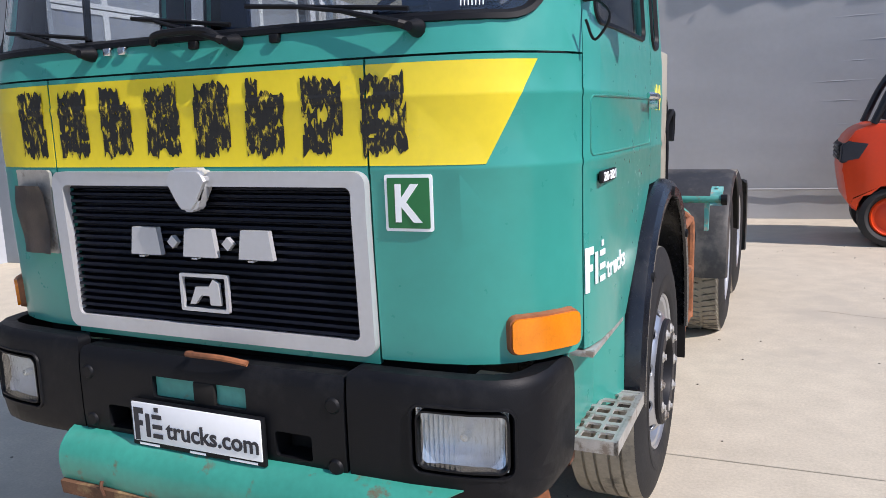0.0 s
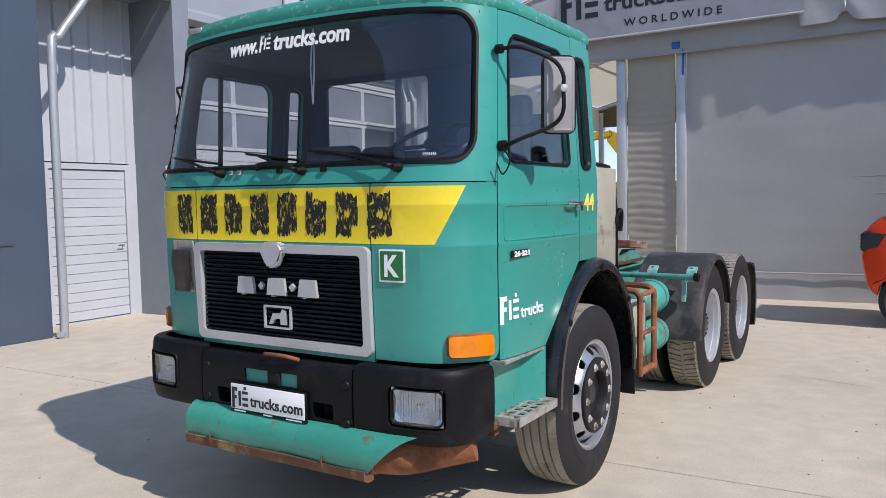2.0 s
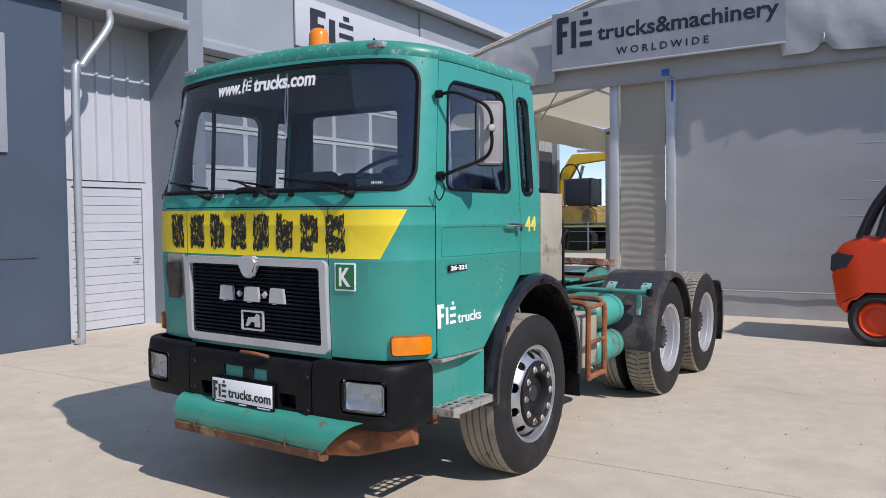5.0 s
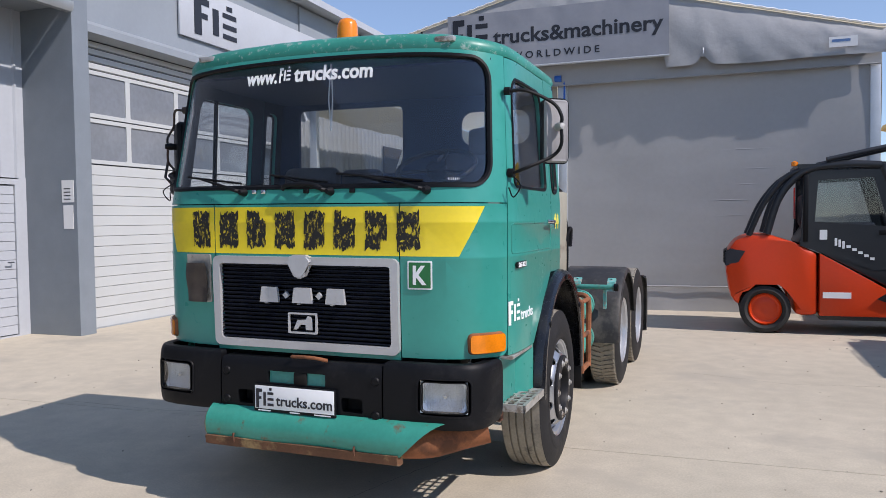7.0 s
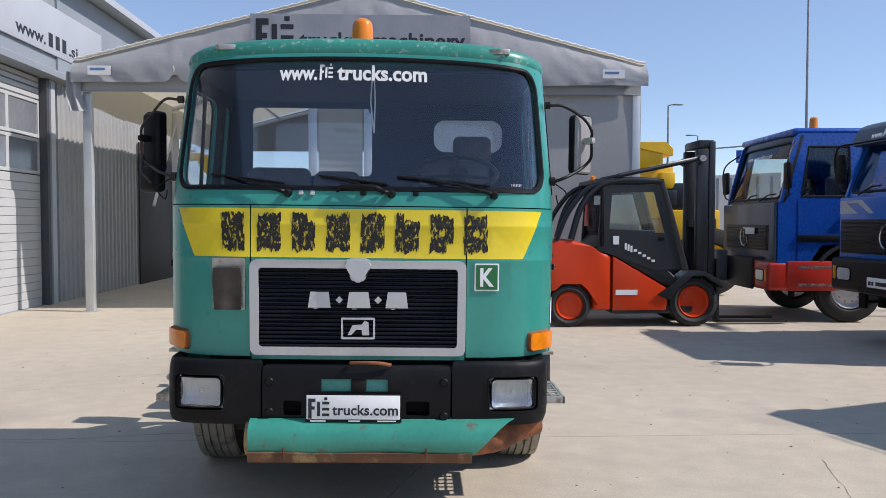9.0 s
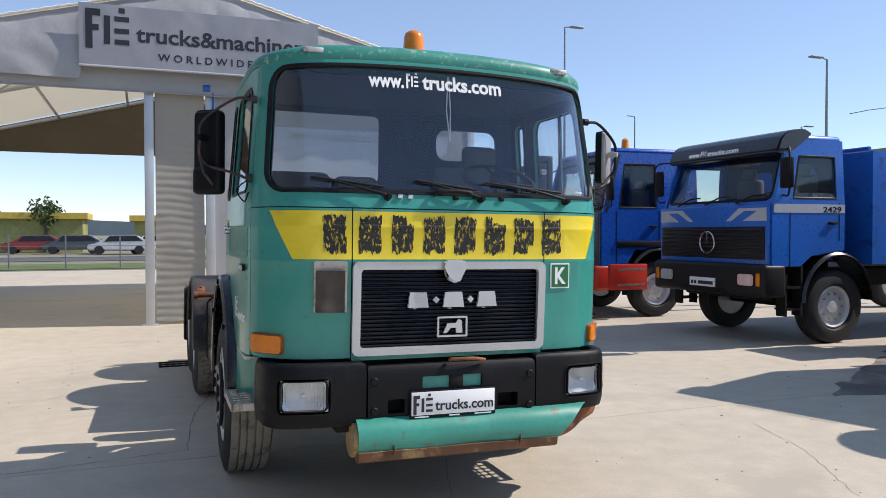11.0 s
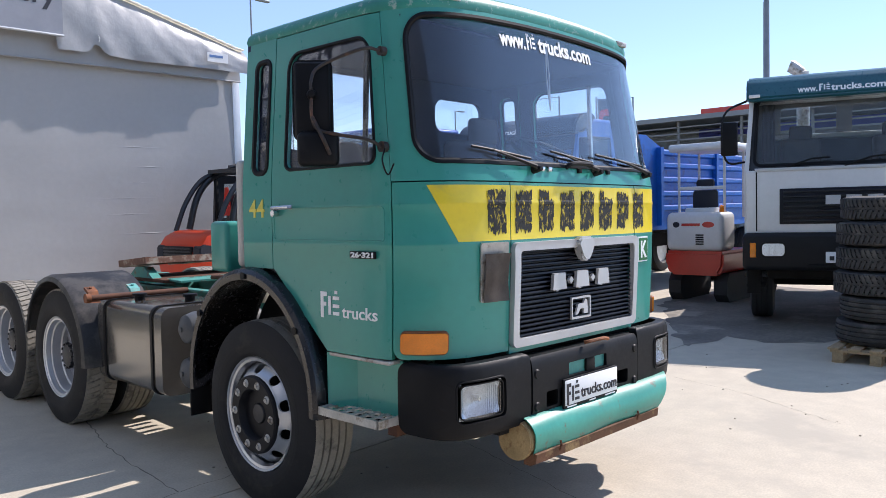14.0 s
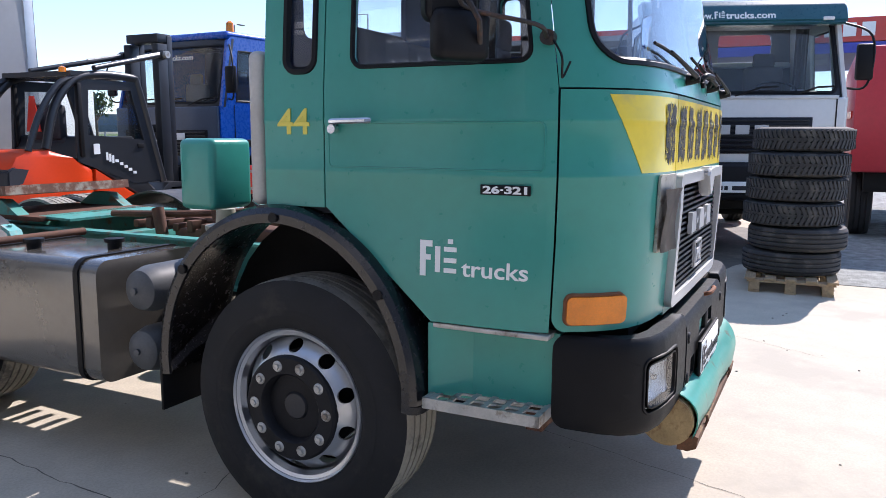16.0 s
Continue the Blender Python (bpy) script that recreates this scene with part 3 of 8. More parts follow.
cyl(bm, (0.5, 0.5, 2.64), (0.5, 0.5, 2.7), 0.012, 0.006, 8)
part("aerial", bm, RUBBER, truck)

# rear wall with two windows, floor, lining
bm = B()
W1, W2 = rrect(-0.88, 1.95, -0.03, 2.43, 0.04), rrect(0.41, 2.13, 0.9, 2.36, 0.08)
sheet(bm, [(-1.09, 1.285), (1.09, 1.285), (1.045, 2.505), (-1.045, 2.505)], [W1, W2], lambda u, v, d: (u, 1.47 + d, v), 0.03)
rw = part("rear_wall", bm, [INTERIOR], truck)
for wv in (W1, W2):
    bm = B()
    sheet(bm, wv, [], lambda u, v, d: (u, 1.46 + d, v), 0.004)
    part("rear_window", bm, SIDEGLASS, rw)
bm = B()
box(bm, -1.07, 0.3, 1.26, 1.07, 1.44, 1.3)
part("cab_floor", bm, INTDARK, truck)
bm = B()
prism(bm, [(0.13, 1.3), (0.1, 1.745), (0.16, 1.79), (0.42, 1.8), (0.5, 1.74), (0.48, 1.3)], "x", -0.9, 0.9)
part("dashboard", bm, INTDARK, truck, "dark dashboard")
bm = B()
sheet(bm, [(-0.97, 0.32), (0.97, 0.32), (0.99, 1.44), (-0.99, 1.44)], [], lambda u, v, d: (u, v, 2.485 + d), 0.015)
part("headlining", bm, INTERIOR, truck)


def seat(x, label):
    bm = B()
    box(bm, x - 0.25, 0.72, 1.58, x + 0.25, 1.2, 1.74, 0.05, 3)
    part("seat_cushion", bm, SEATM, truck, label)
    bm = B()
    if x > 0:
        box(bm, x - 0.24, 1.18, 1.66, x + 0.24, 1.3, 2.06, 0.055, 3)
        box(bm, x - 0.01, 1.19, 2.03, x + 0.25, 1.28, 2.22, 0.04, 3)
    else:
        box(bm, x - 0.27, 1.18, 1.66, x + 0.17, 1.3, 1.99, 0.06, 3)
        box(bm, x + 0.19, 1.19, 1.66, x + 0.5, 1.3, 1.97, 0.05, 3)
    part("seat_backrest", bm, SEATM, truck, "grey fabric seat back")


seat(0.55, "grey seat")
seat(-0.6, "grey seat")
bm = B()
m_sw = Matrix.Translation((0.55, 0.6, 1.93)) @ Matrix.Rotation(radians(28), 4, "X")
ringp = [m_sw @ Vector((0.235 * math.cos(2 * math.pi * i / 32), 0.235 * math.sin(2 * math.pi * i / 32), 0)) for i in range(32)]
tube(bm, ringp, 0.014, 8, True)
for a in (200, 340, 90):
    tube(bm, [m_sw @ Vector((0, 0, -0.02)), m_sw @ Vector((0.23 * math.cos(radians(a)), 0.23 * math.sin(radians(a)), 0))], 0.011, 6)
cyl(bm, m_sw @ Vector((0, 0, -0.05)), m_sw @ Vector((0, 0, 0.01)), 0.06, seg=16)
cyl(bm, m_sw @ Vector((0, 0, -0.5)), m_sw @ Vector((0, 0, -0.02)), 0.04, seg=12)
part("steering_wheel", bm, INTDARK, truck, "black steering wheel")
# white web address on the screen
wrap(lettering("screen_word", "www.", 0.105, DECAL, ws, pose(0, 0, 0), width=0.215, bold=0.003), -0.475, 2.365, -0.0095)
wrap(logo_bars("screen_mark", 0.075, 0.085, DECAL, ws, pose(0, 0, 0), 0.0015), -0.245, 2.363, -0.011)
wrap(lettering("screen_word", "trucks.com", 0.105, DECAL, ws, pose(0, 0, 0), width=0.515, bold=0.003), -0.145, 2.365, -0.0095)
wrap(lettering("screen_note", "|||||||", 0.014, DECAL, ws, pose(0, 0, 0), width=0.06), 0.83, 1.83, -0.0095)
# pennant cord behind the screen
bm = B()
tube(bm, [(0.05, 0.24, 2.5), (0.04, 0.23, 2.3), (0.06, 0.22, 2.12)], 0.004, 5), tube(bm, [(0.055, 0.24, 2.5), (0.065, 0.23, 2.3), (0.06, 0.22, 2.12)], 0.004, 5)
part("cord", bm, WHITE, truck)

# grille: frame, slats, backing, mark
bm = B()
sheet(bm, rrect(-0.572, 0.912, 0.572, 1.42, 0.035, 5), [rrect(-0.528, 0.955, 0.528, 1.378, 0.02, 5)], lambda u, v, d: cab_skin(u, v, 0.028 + d), 0.03, CUTS, [1.0, 1.3])
bmesh.ops.bevel(bm, geom=[e for e in bm.edges if len(e.link_faces) == 2 and e.calc_face_angle(0) > 1.0], offset=0.007, segments=2, affect="EDGES")
grille = part("grille_frame", bm, SILVER, truck, "silver grey grille surround")
bm = B()
box(bm, -0.53, 0.03, 0.95, 0.53, 0.045, 1.385)
part("grille_backing", bm, GRILLE, grille)
for i in range(19):
    z = 0.965 + i * (1.37 - 0.965) / 18.0
    bm = B()
    prism(bm, [(0.002, z - 0.003), (0.03, z - 0.009), (0.03, z + 0.009), (0.004, z + 0.005)], "x", -0.53, 0.53)
    part("slat", bm, GRILLE, grille)
bm = B()
prism(bm, [(-0.075, 1.41), (-0.06, 1.4), (-0.045, 1.33), (-0.02, 1.305), (0.02, 1.305), (0.045, 1.33), (0.06, 1.4), (0.075, 1.41), (0.05, 1.432), (-0.05, 1.432)], "y", -0.055, -0.005)
bmesh.ops.bevel(bm, geom=bm.edges[:], offset=0.01, segments=2, affect="EDGES")
part("grille_boss", bm, SILVER, grille, "silver grey shield-shaped boss")
for x0, x1 in ((-0.265, -0.145), (-0.06, 0.065), (0.145, 0.265)):
    bm = B()
    prism(bm, [(x0, 1.168), (x1, 1.168), (x1 - 0.012, 1.252), (x0 + 0.012, 1.252)], "y", -0.02, -0.002)
    prism(bm, [(x0 + 0.03, 1.16), (x0 + 0.05, 1.16), (x0 + 0.05, 1.165), (x0 + 0.03, 1.165)], "y", -0.018, 0.0)
    part("badge_block", bm, SILVER, grille, "plain silver badge block")
for x in (-0.1, 0.105):
    bm = B()
    prism(bm, [(x - 0.02, 1.21), (x, 1.19), (x + 0.02, 1.21), (x, 1.23)], "y", -0.018, -0.002)
    part("badge_diamond", bm, SILVER, grille)
bm = B()
sheet(bm, rrect(-0.09, 1.0, 0.09, 1.115, 0.006), [rrect(-0.08, 1.01, 0.08, 1.105, 0.005)], lambda u, v, d: (u, -0.012 - d, v), 0.012)
emb = part("emblem_frame", bm, SILVER, grille, "silver square emblem")
bm = B()
prism(bm, [(-0.055, 1.022), (-0.035, 1.022), (-0.01, 1.05), (0.02, 1.05), (0.022, 1.022), (0.06, 1.022), (0.055, 1.09), (0.035, 1.1), (0.02, 1.078), (-0.03, 1.075)], "y", -0.012, 0.0)
part("emblem_figure", bm, SILVER, emb)

# K sign
bm = B()
sheet(bm, rrect(0.618, 1.262, 0.75, 1.41, 0.006), [], lambda u, v, d: cab_skin(u, v, 0.006 + d), 0.005, CUTS, [])
ks = part("letter_sign", bm, DECAL, truck, "small green sign with a white letter")
bm = B()
sheet(bm, rrect(0.626, 1.27, 0.742, 1.402, 0.004), [], lambda u, v, d: cab_skin(u, v, 0.008 + d), 0.003, CUTS, [])
part("sign_field", bm, GREENSIGN, ks)
lettering("sign_letter", "K", 0.135, DECAL, ks, pose(0.648, 0.002, 1.29, 90, 0, 2.5), width=0.075, bold=0.004)

# riveted plate with a hanging leather flap beside the grille
bm = B()
sheet(bm, rrect(-0.775, 1.15, -0.6, 1.425, 0.01), [], lambda u, v, d: cab_skin(u, v, 0.012 + d), 0.01, CUTS, [])
fp = part("bracket_plate", bm, ALU, truck, "scratched metal plate with a dark flap")
bm = B()
nx_, nz_ = 8, 10
grid = [[bm.verts.new((lambda p: (p[0], p[1], p[2]))(cab_skin(-0.765 + 0.15 * i / nx_, 1.375 - 0.225 * j / nz_, 0.028 + 0.004 * math.sin(i * 0.9) * (j / nz_) + 0.006 * math.sin(j * 0.55 + i * 0.2) + (0.01 if j == 0 and i % 3 else 0.0)))) for i in range(nx_ + 1)] for j in range(nz_ + 1)]
for j in range(nz_):
    for i in range(nx_):
        bm.faces.new((grid[j][i], grid[j][i + 1], grid[j + 1][i + 1], grid[j + 1][i]))
bmesh.ops.solidify(bm, geom=bm.faces[:], thickness=0.006)
part("flap", bm, pbr("brown_flap", (0.13, 0.105, 0.09), 0.42, var=0.25, scale=12, coat=0.3), fp, "creased dark brown flap")

# front bumper: three mouldings
BP = [(0.5, -0.055), (0.7, -0.053), (0.84, -0.043), (0.925, -0.022), (0.98, 0.012), (1.018, 0.065), (1.036, 0.13), (1.045, 0.3)]
BL = [0.0]
for _a, _b in zip(BP, BP[1:]):
    BL.append(BL[-1] + math.hypot(_b[0] - _a[0], _b[1] - _a[1]))


def bump_side(u, z, d=0.0):
    x, y = float(np.interp(u, BL, [p[0] for p in BP])), float(np.interp(u, BL, [p[1] for p in BP]))
    x1, y1 = float(np.interp(u + 0.03, BL, [p[0] for p in BP])), float(np.interp(u + 0.03, BL, [p[1] for p in BP]))
    x0, y0 = float(np.interp(u - 0.03, BL, [p[0] for p in BP])), float(np.interp(u - 0.03, BL, [p[1] for p in BP]))
    q = math.hypot(x1 - x0, y1 - y0) or 1
    nx, ny = (y1 - y0) / q, -(x1 - x0) / q
    bulge = 0.022 * math.sqrt(max(0.0, 1 - min(1.0, abs((z - 0.715) / 0.17)) ** 4)) - 0.02
    return (x + nx * (d + bulge), y + ny * (d + bulge), z)


bm = B()
box(bm, -0.9, 0.03, 0.58, 0.9, 0.055, 0.85)
part("bumper_backing", bm, DARK, truck)
bm = B()
sheet(bm, rrect(-0.495, 0.555, 0.495, 0.862, 0.015, 3), [rrect(-0.385, 0.603, -0.29, 0.68, 0.01, 3), rrect(0.26, 0.603, 0.385, 0.68, 0.01, 3), rrect(-0.19, 0.728, 0.165, 0.795, 0.006, 2)], lambda u, v, d: (u, -0.06 - d + 0.02 * abs((v - 0.71) / 0.15) ** 6, v), 0.075, [-0.3, 0.3], [0.57, 0.585, 0.6, 0.64, 0.78, 0.82, 0.84, 0.855])
bumper = part("bumper", bm, PLASTIC, truck, "black plastic bumper centre")
for sg in (-1, 1):
    bm = B()
    zc = [0.56, 0.575, 0.6, 0.64, 0.7, 0.76, 0.8, 0.84, 0.86, 0.875]
    hole = rrect(0.195, 0.624, 0.476, 0.812, 0.03, 4)
    mapf = (lambda u, v, d: bump_side(u, v, d)) if sg > 0 else (lambda u, v, d: (lambda p: (-p[0], p[1], p[2]))(bump_side(u, v, d)))
    sheet(bm, rrect(0.004, 0.55, BL[-1], 0.885, (0.02, 0.05, 0.05, 0.02)), [hole], mapf, 0.05, BL[1:-1] + [0.05, 0.15, 0.25, 0.35, 0.45], zc)
    bs = part("bumper_end", bm, PLASTIC, truck, "black plastic bumper end")
    bm = B()
    frame_strip(bm, hole, mapf, 0.004, 0.008, -0.004, 0.006)
    part("headlamp_rim", bm, PLASTIC, bs)
    bm = B()
    sheet(bm, rrect(0.14, 0.605, 0.49, 0.83, 0.02, 4), [], lambda u, v, d: mapf(u, v, d - 0.085), 0.01, [0.2, 0.26, 0.32, 0.38, 0.44], [])
    part("lamp_housing", bm, DARK, bs)
    bm = B()
    us, vs_ = [0.205 + 0.258 * i / 12 for i in range(13)], [0.634 + 0.166 * j / 8 for j in range(9)]
    gg = [[bm.verts.new(mapf(u, v, -0.072 + 0.055 * min(1.0, ((u - 0.335) / 0.125) ** 2 * 0.7 + ((v - 0.72) / 0.075) ** 2 * 0.5))) for u in us] for v in vs_]
    for j in range(8):
        for i in range(12):
            bm.faces.new((gg[j][i], gg[j][i + 1], gg[j + 1][i + 1], gg[j + 1][i]))
    part("lamp_reflector", bm, DISH, bs)
    bm = B()
    c_ = mapf(0.335, 0.72, -0.045)
    lathe(bm, [(-0.012, 0.0), (-0.01, 0.01), (0.0, 0.013), (0.02, 0.013)], 14, "y", c_)
    part("bulb_shade", bm, CHROME, bs)
    bm = B()
    sheet(bm, rrect(0.212, 0.639, 0.46, 0.797, 0.026, 4), [], lambda u, v, d: mapf(u, v, d - 0.012 + 0.012 * (1 - ((u - 0.335) / 0.14) ** 2)), 0.025, [0.2 + 0.02 * i for i in range(13)], [0.7, 0.75])
    hl = part("headlamp", bm, LENS, bs, "square ribbed headlamp")
    bm = B()
    frame_strip(bm, rrect(0.212, 0.639, 0.46, 0.797, 0.026, 4), mapf, 0.005, 0.005, -0.03, 0.003)
    part("headlamp_trim", bm, RUBBER, hl)
# bumper details: bolts, openings, teal recess, handle, plate
for x, z in ((-0.46, 0.78), (-0.46, 0.62), (0.46, 0.78), (0.46, 0.6)):
    bm = B()
    lathe(bm, [(-0.066, 0.0), (-0.066, 0.018), (-0.06, 0.024), (-0.05, 0.026)], 16, "y", (x, 0, z))
    part("bolt_cap", bm, PLASTIC, bumper)
bm = B()
box(bm, -0.19, -0.045, 0.7, 0.165, -0.03, 0.8, 0.004)
part("tow_recess", bm, TEALDULL, bumper, "teal towing recess")
bm = B()
box(bm, -0.03, -0.062, 0.725, 0.05, -0.044, 0.795, 0.006)
part("tow_pin", bm, DARK, bumper)
bm = B()
tube(bm, smooth_path([(-0.03, -0.05, 0.878), (-0.02, -0.075, 0.885), (0.1, -0.075, 0.885), (0.18, -0.06, 0.872)]), 0.0095, 8)
part("pull_handle", bm, RUSTORANGE, bumper, "worn brown pull handle")
bm = B()
box(bm, -0.268, -0.082, 0.572, 0.238, -0.068, 0.722, 0.004)
plate = part("advertising_plate", bm, PLASTIC, truck, "white advertising plate in a black holder")
bm = B()
box(bm, -0.26, -0.0855, 0.588, 0.23, -0.08, 0.715, 0.003)
part("plate_field", bm, DECAL, plate)
logo_bars("plate_mark", 0.11, 0.115, DECALTEXT, plate, pose(-0.25, -0.086, 0.592, 90, 0, 0))
lettering("plate_word", "trucks.com", 0.078, DECALTEXT, plate, pose(-0.125, -0.087, 0.612, 90, 0, 0), width=0.345, bold=0.0012)
for q in ((-0.24, -0.16), (-0.04, 0.02), (0.11, 0.21)):
    bm = B()
    box(bm, q[0], -0.0835, 0.576, q[1], -0.081, 0.583)
    part("plate_line", bm, DECAL, plate, "", 0)
# towing tube under the bumper with its teal cover
bm = B()
cyl(bm, (-0.575, -0.01, 0.475), (0.6, -0.01, 0.475), 0.1, seg=32)
part("front_tube", bm, TANRUST, truck, "large rusty steel tube under the bumper")
bm = B()
cyl(bm, (-0.581, -0.01, 0.475), (-0.573, -0.01, 0.475), 0.097, seg=32)
part("tube_end", bm, TANRUST, truck, "rusty tan end disc")
bm = B()
A0, A1 = radians(212), radians(82)
sheet(bm, [(-0.56, 0.0), (0.62, 0.0), (0.88, 1.0), (-0.56, 1.0)], [], lambda u, v, d: (u, -0.01 + (0.118 + d) * math.cos(A0 + (A1 - A0) * v) + 0.012 * noise.noise((u * 3, v * 2, 0)), 0.475 + (0.118 + d) * math.sin(A0 + (A1 - A0) * v)), 0.005, [-0.5 + 0.1 * i for i in range(13)], [i / 10 for i in range(1, 10)])
part("tube_cover", bm, TEALRUST, truck, "chipped teal sheet over the tube")
bm = B()
prism(bm, [(-0.128, 0.42), (-0.122, 0.375), (-0.09, 0.36), (-0.05, 0.362), (-0.05, 0.38), (-0.105, 0.425)], "x", -0.56, 0.61)
part("tube_rail", bm, pbr("rail_rust", (0.13, 0.06, 0.03), 0.85, var=0.35, scale=9, dirt=(0.33, 0.22, 0.1), dirt_amount=0.3, dirt_scale=7), truck, "rusty lower rail")
for x in (-0.37, 0.37):
    bm = B()
    tube(bm, [(x, -0.13, 0.45), (x, -0.136, 0.43), (x, -0.125, 0.4)], 0.006, 6)
    part("tube_hook", bm, RUST, truck)
bm = B()
tube(bm, smooth_path([(0.55, 0.02, 0.45), (0.72, 0.06, 0.46), (0.86, 0.16, 0.49), (0.98, 0.22, 0.52)]), 0.085, 20)
part("rusty_pipe", bm, RUSTORANGE, truck, "rusty brown pipe under the bumper")

# wipers
for xb, xt, zt, hd in ((-0.38, -0.78, 1.86, 1), (0.17, -0.2, 1.87, 1), (0.72, 0.22, 1.875, 1)):
    bm = B()
    p0 = Vector(cab_skin(xb, 1.775, 0.015))
    p1 = Vector(cab_skin(xb - 0.2, 1.83, 0.03))
    p2 = Vector(cab_skin((xb + xt) / 2 - 0.1, 1.853, 0.026))
    tube(bm, [p0, p0 + Vector((-0.03, -0.03, 0.01)), p1, p2], [0.014, 0.011, 0.0065, 0.005], 8)
    lathe(bm, [(-0.03, 0.012), (0.0, 0.02), (0.02, 0.024)], 12, "y", (p0.x, p0.y - 0.01, p0.z))
    wp = part("wiper", bm, PLASTIC, truck, "black windscreen wiper")
    bm = B()
    pts = [Vector(cab_skin(xb - 0.02 + (xt - xb) * i / 12, 1.825 + 0.045 * i / 12, 0.012)) for i in range(13)]
    tube(bm, pts, 0.0065, 6)
    part("wiper_blade", bm, RUBBER, wp)
for x in (-0.25, -0.31, 0.02, 0.3):
    bm = B()
    c = Vector(cab_skin(x, 1.775, 0.004))
    box(bm, c.x - 0.015, c.y - 0.012, c.z - 0.01, c.x + 0.015, c.y + 0.01, c.z + 0.014, 0.005)
    part("washer_nozzle", bm, RUBBER if x > 0 else CHROME, truck)
bm = B()
c = Vector(cab_skin(0.0, 1.79, 0.01))
tube(bm, smooth_path([c + Vector((-0.12, -0.01, 0)), c + Vector((-0.08, -0.03, 0.02)), c + Vector((0.08, -0.03, 0.02)), c + Vector((0.13, -0.01, -0.01))]), 0.012, 8)
part("washer_bar", bm, PLASTIC, truck)

# mirrors
ARMBROWN = pbr("arm_brown", (0.03, 0.024, 0.022), 0.55, var=0.25, scale=14, dirt=(0.13, 0.055, 0.03), dirt_amount=0.25, dirt_scale=9)
MIRRORBACK = pbr("mirror_back_grey", (0.3, 0.29, 0.29), 0.5, var=0.06, scale=20, bump=0.0006, bscale=300)
for sg, ym, zm, hh, ww, turn in ((1, 0.5, 2.1, 0.172, 0.072, 38), (-1, 0.58, 2.085, 0.178, 0.086, -42)):
    mm = Matrix.Translation((sg * 1.28, ym, zm)) @ Matrix.Rotation(radians(turn), 4, "Z")
    k_ = mm @ Vector((0, -0.075, 0.02))
    bm = B()
    a0, a1 = Vector((sg * 1.095, 0.33, 1.87)), Vector((sg * 1.065, 0.36, 2.31))
    tube(bm, smooth_path([a0, (sg * 1.17, 0.34, 1.9), k_ + Vector((-sg * 0.05, 0.0, -0.16)), k_ + Vector((0, 0, -0.1)), k_, k_ + Vector((0, 0, 0.06)), k_ + Vector((-sg * 0.05, 0, 0.13)), (sg * 1.15, 0.38, 2.31), a1], 5), 0.0095 if sg > 0 else 0.0078, 8)
    cyl(bm, a0, a0 + Vector((-sg * 0.03, 0, 0)), 0.025, seg=12), cyl(bm, a1, a1 + Vector((-sg * 0.03, 0, 0)), 0.022, seg=12)
    arm = part("mirror_arm", bm, RUBBER if sg > 0 else ARMBROWN, truck)
    bm = B()
    box(bm, -ww, -0.028, -hh, ww, 0.03, hh, 0.024, 3)
    bk = bmesh.ops.inset_region(bm, faces=[f for f in bm.faces if f.normal.y < -0.9], thickness=0.008, depth=-0.004)
    move(bm, bm.verts[:], mm)
    hd = part("mirror_head", bm, MIRRORBACK if sg > 0 else PLASTIC, truck, "light grey mirror housing" if sg > 0 else "black mirror housing")
    bm = B()
    frame_strip(bm, rrect(-ww, -hh, ww, hh, 0.03, 4), lambda u, v, d: mm @ Vector((u, 0.004 + d, v)), 0.004, 0.006, -0.012, 0.03)
    part("mirror_rim", bm, RUBBER, hd)
    bm = B()
    box(bm, -ww + 0.012, 0.031, -hh + 0.012, ww - 0.012, 0.036, hh - 0.012, 0.002)
    move(bm, bm.verts[:], mm)
    part("mirror_glass", bm, MIRROR, hd)
    bm = B()
    lathe(bm, [(-0.095, 0.0), (-0.093, 0.016), (-0.06, 0.024), (-0.026, 0.02), (-0.026, 0.0)], 14, "y", (0, 0, 0.02))
    move(bm, bm.verts[:], mm)
    part("mirror_clamp", bm, ALU if sg > 0 else RUBBER, hd)
    if sg < 0:
        bm = B()
        box(bm, -0.095, -0.05, -0.08, 0.095, 0.03, 0.08, 0.03, 3)
        move(bm, bm.verts[:], Matrix.Translation((-1.27, 0.56, 1.865)) @ Matrix.Rotation(radians(-40), 4, "Z"))
        part("wide_angle_mirror", bm, PLASTIC, truck, "small black wide-angle mirror")
        bm = B()
        tube(bm, [k_ + Vector((0, 0, -0.1)), (-1.31, 0.47, 1.9), (-1.26, 0.49, 1.84)], 0.009, 8)
        part("mirror_link", bm, ARMBROWN, truck)
    bm = B()
    tube(bm, smooth_path([(sg * 1.09, 0.31, 1.86), (sg * 1.15, 0.26, 1.8), (sg * 1.11, 0.27, 1.74), (sg * 1.09, 0.25, 1.79)]), 0.004, 5)
    part("mirror_cable", bm, RUBBER, truck)


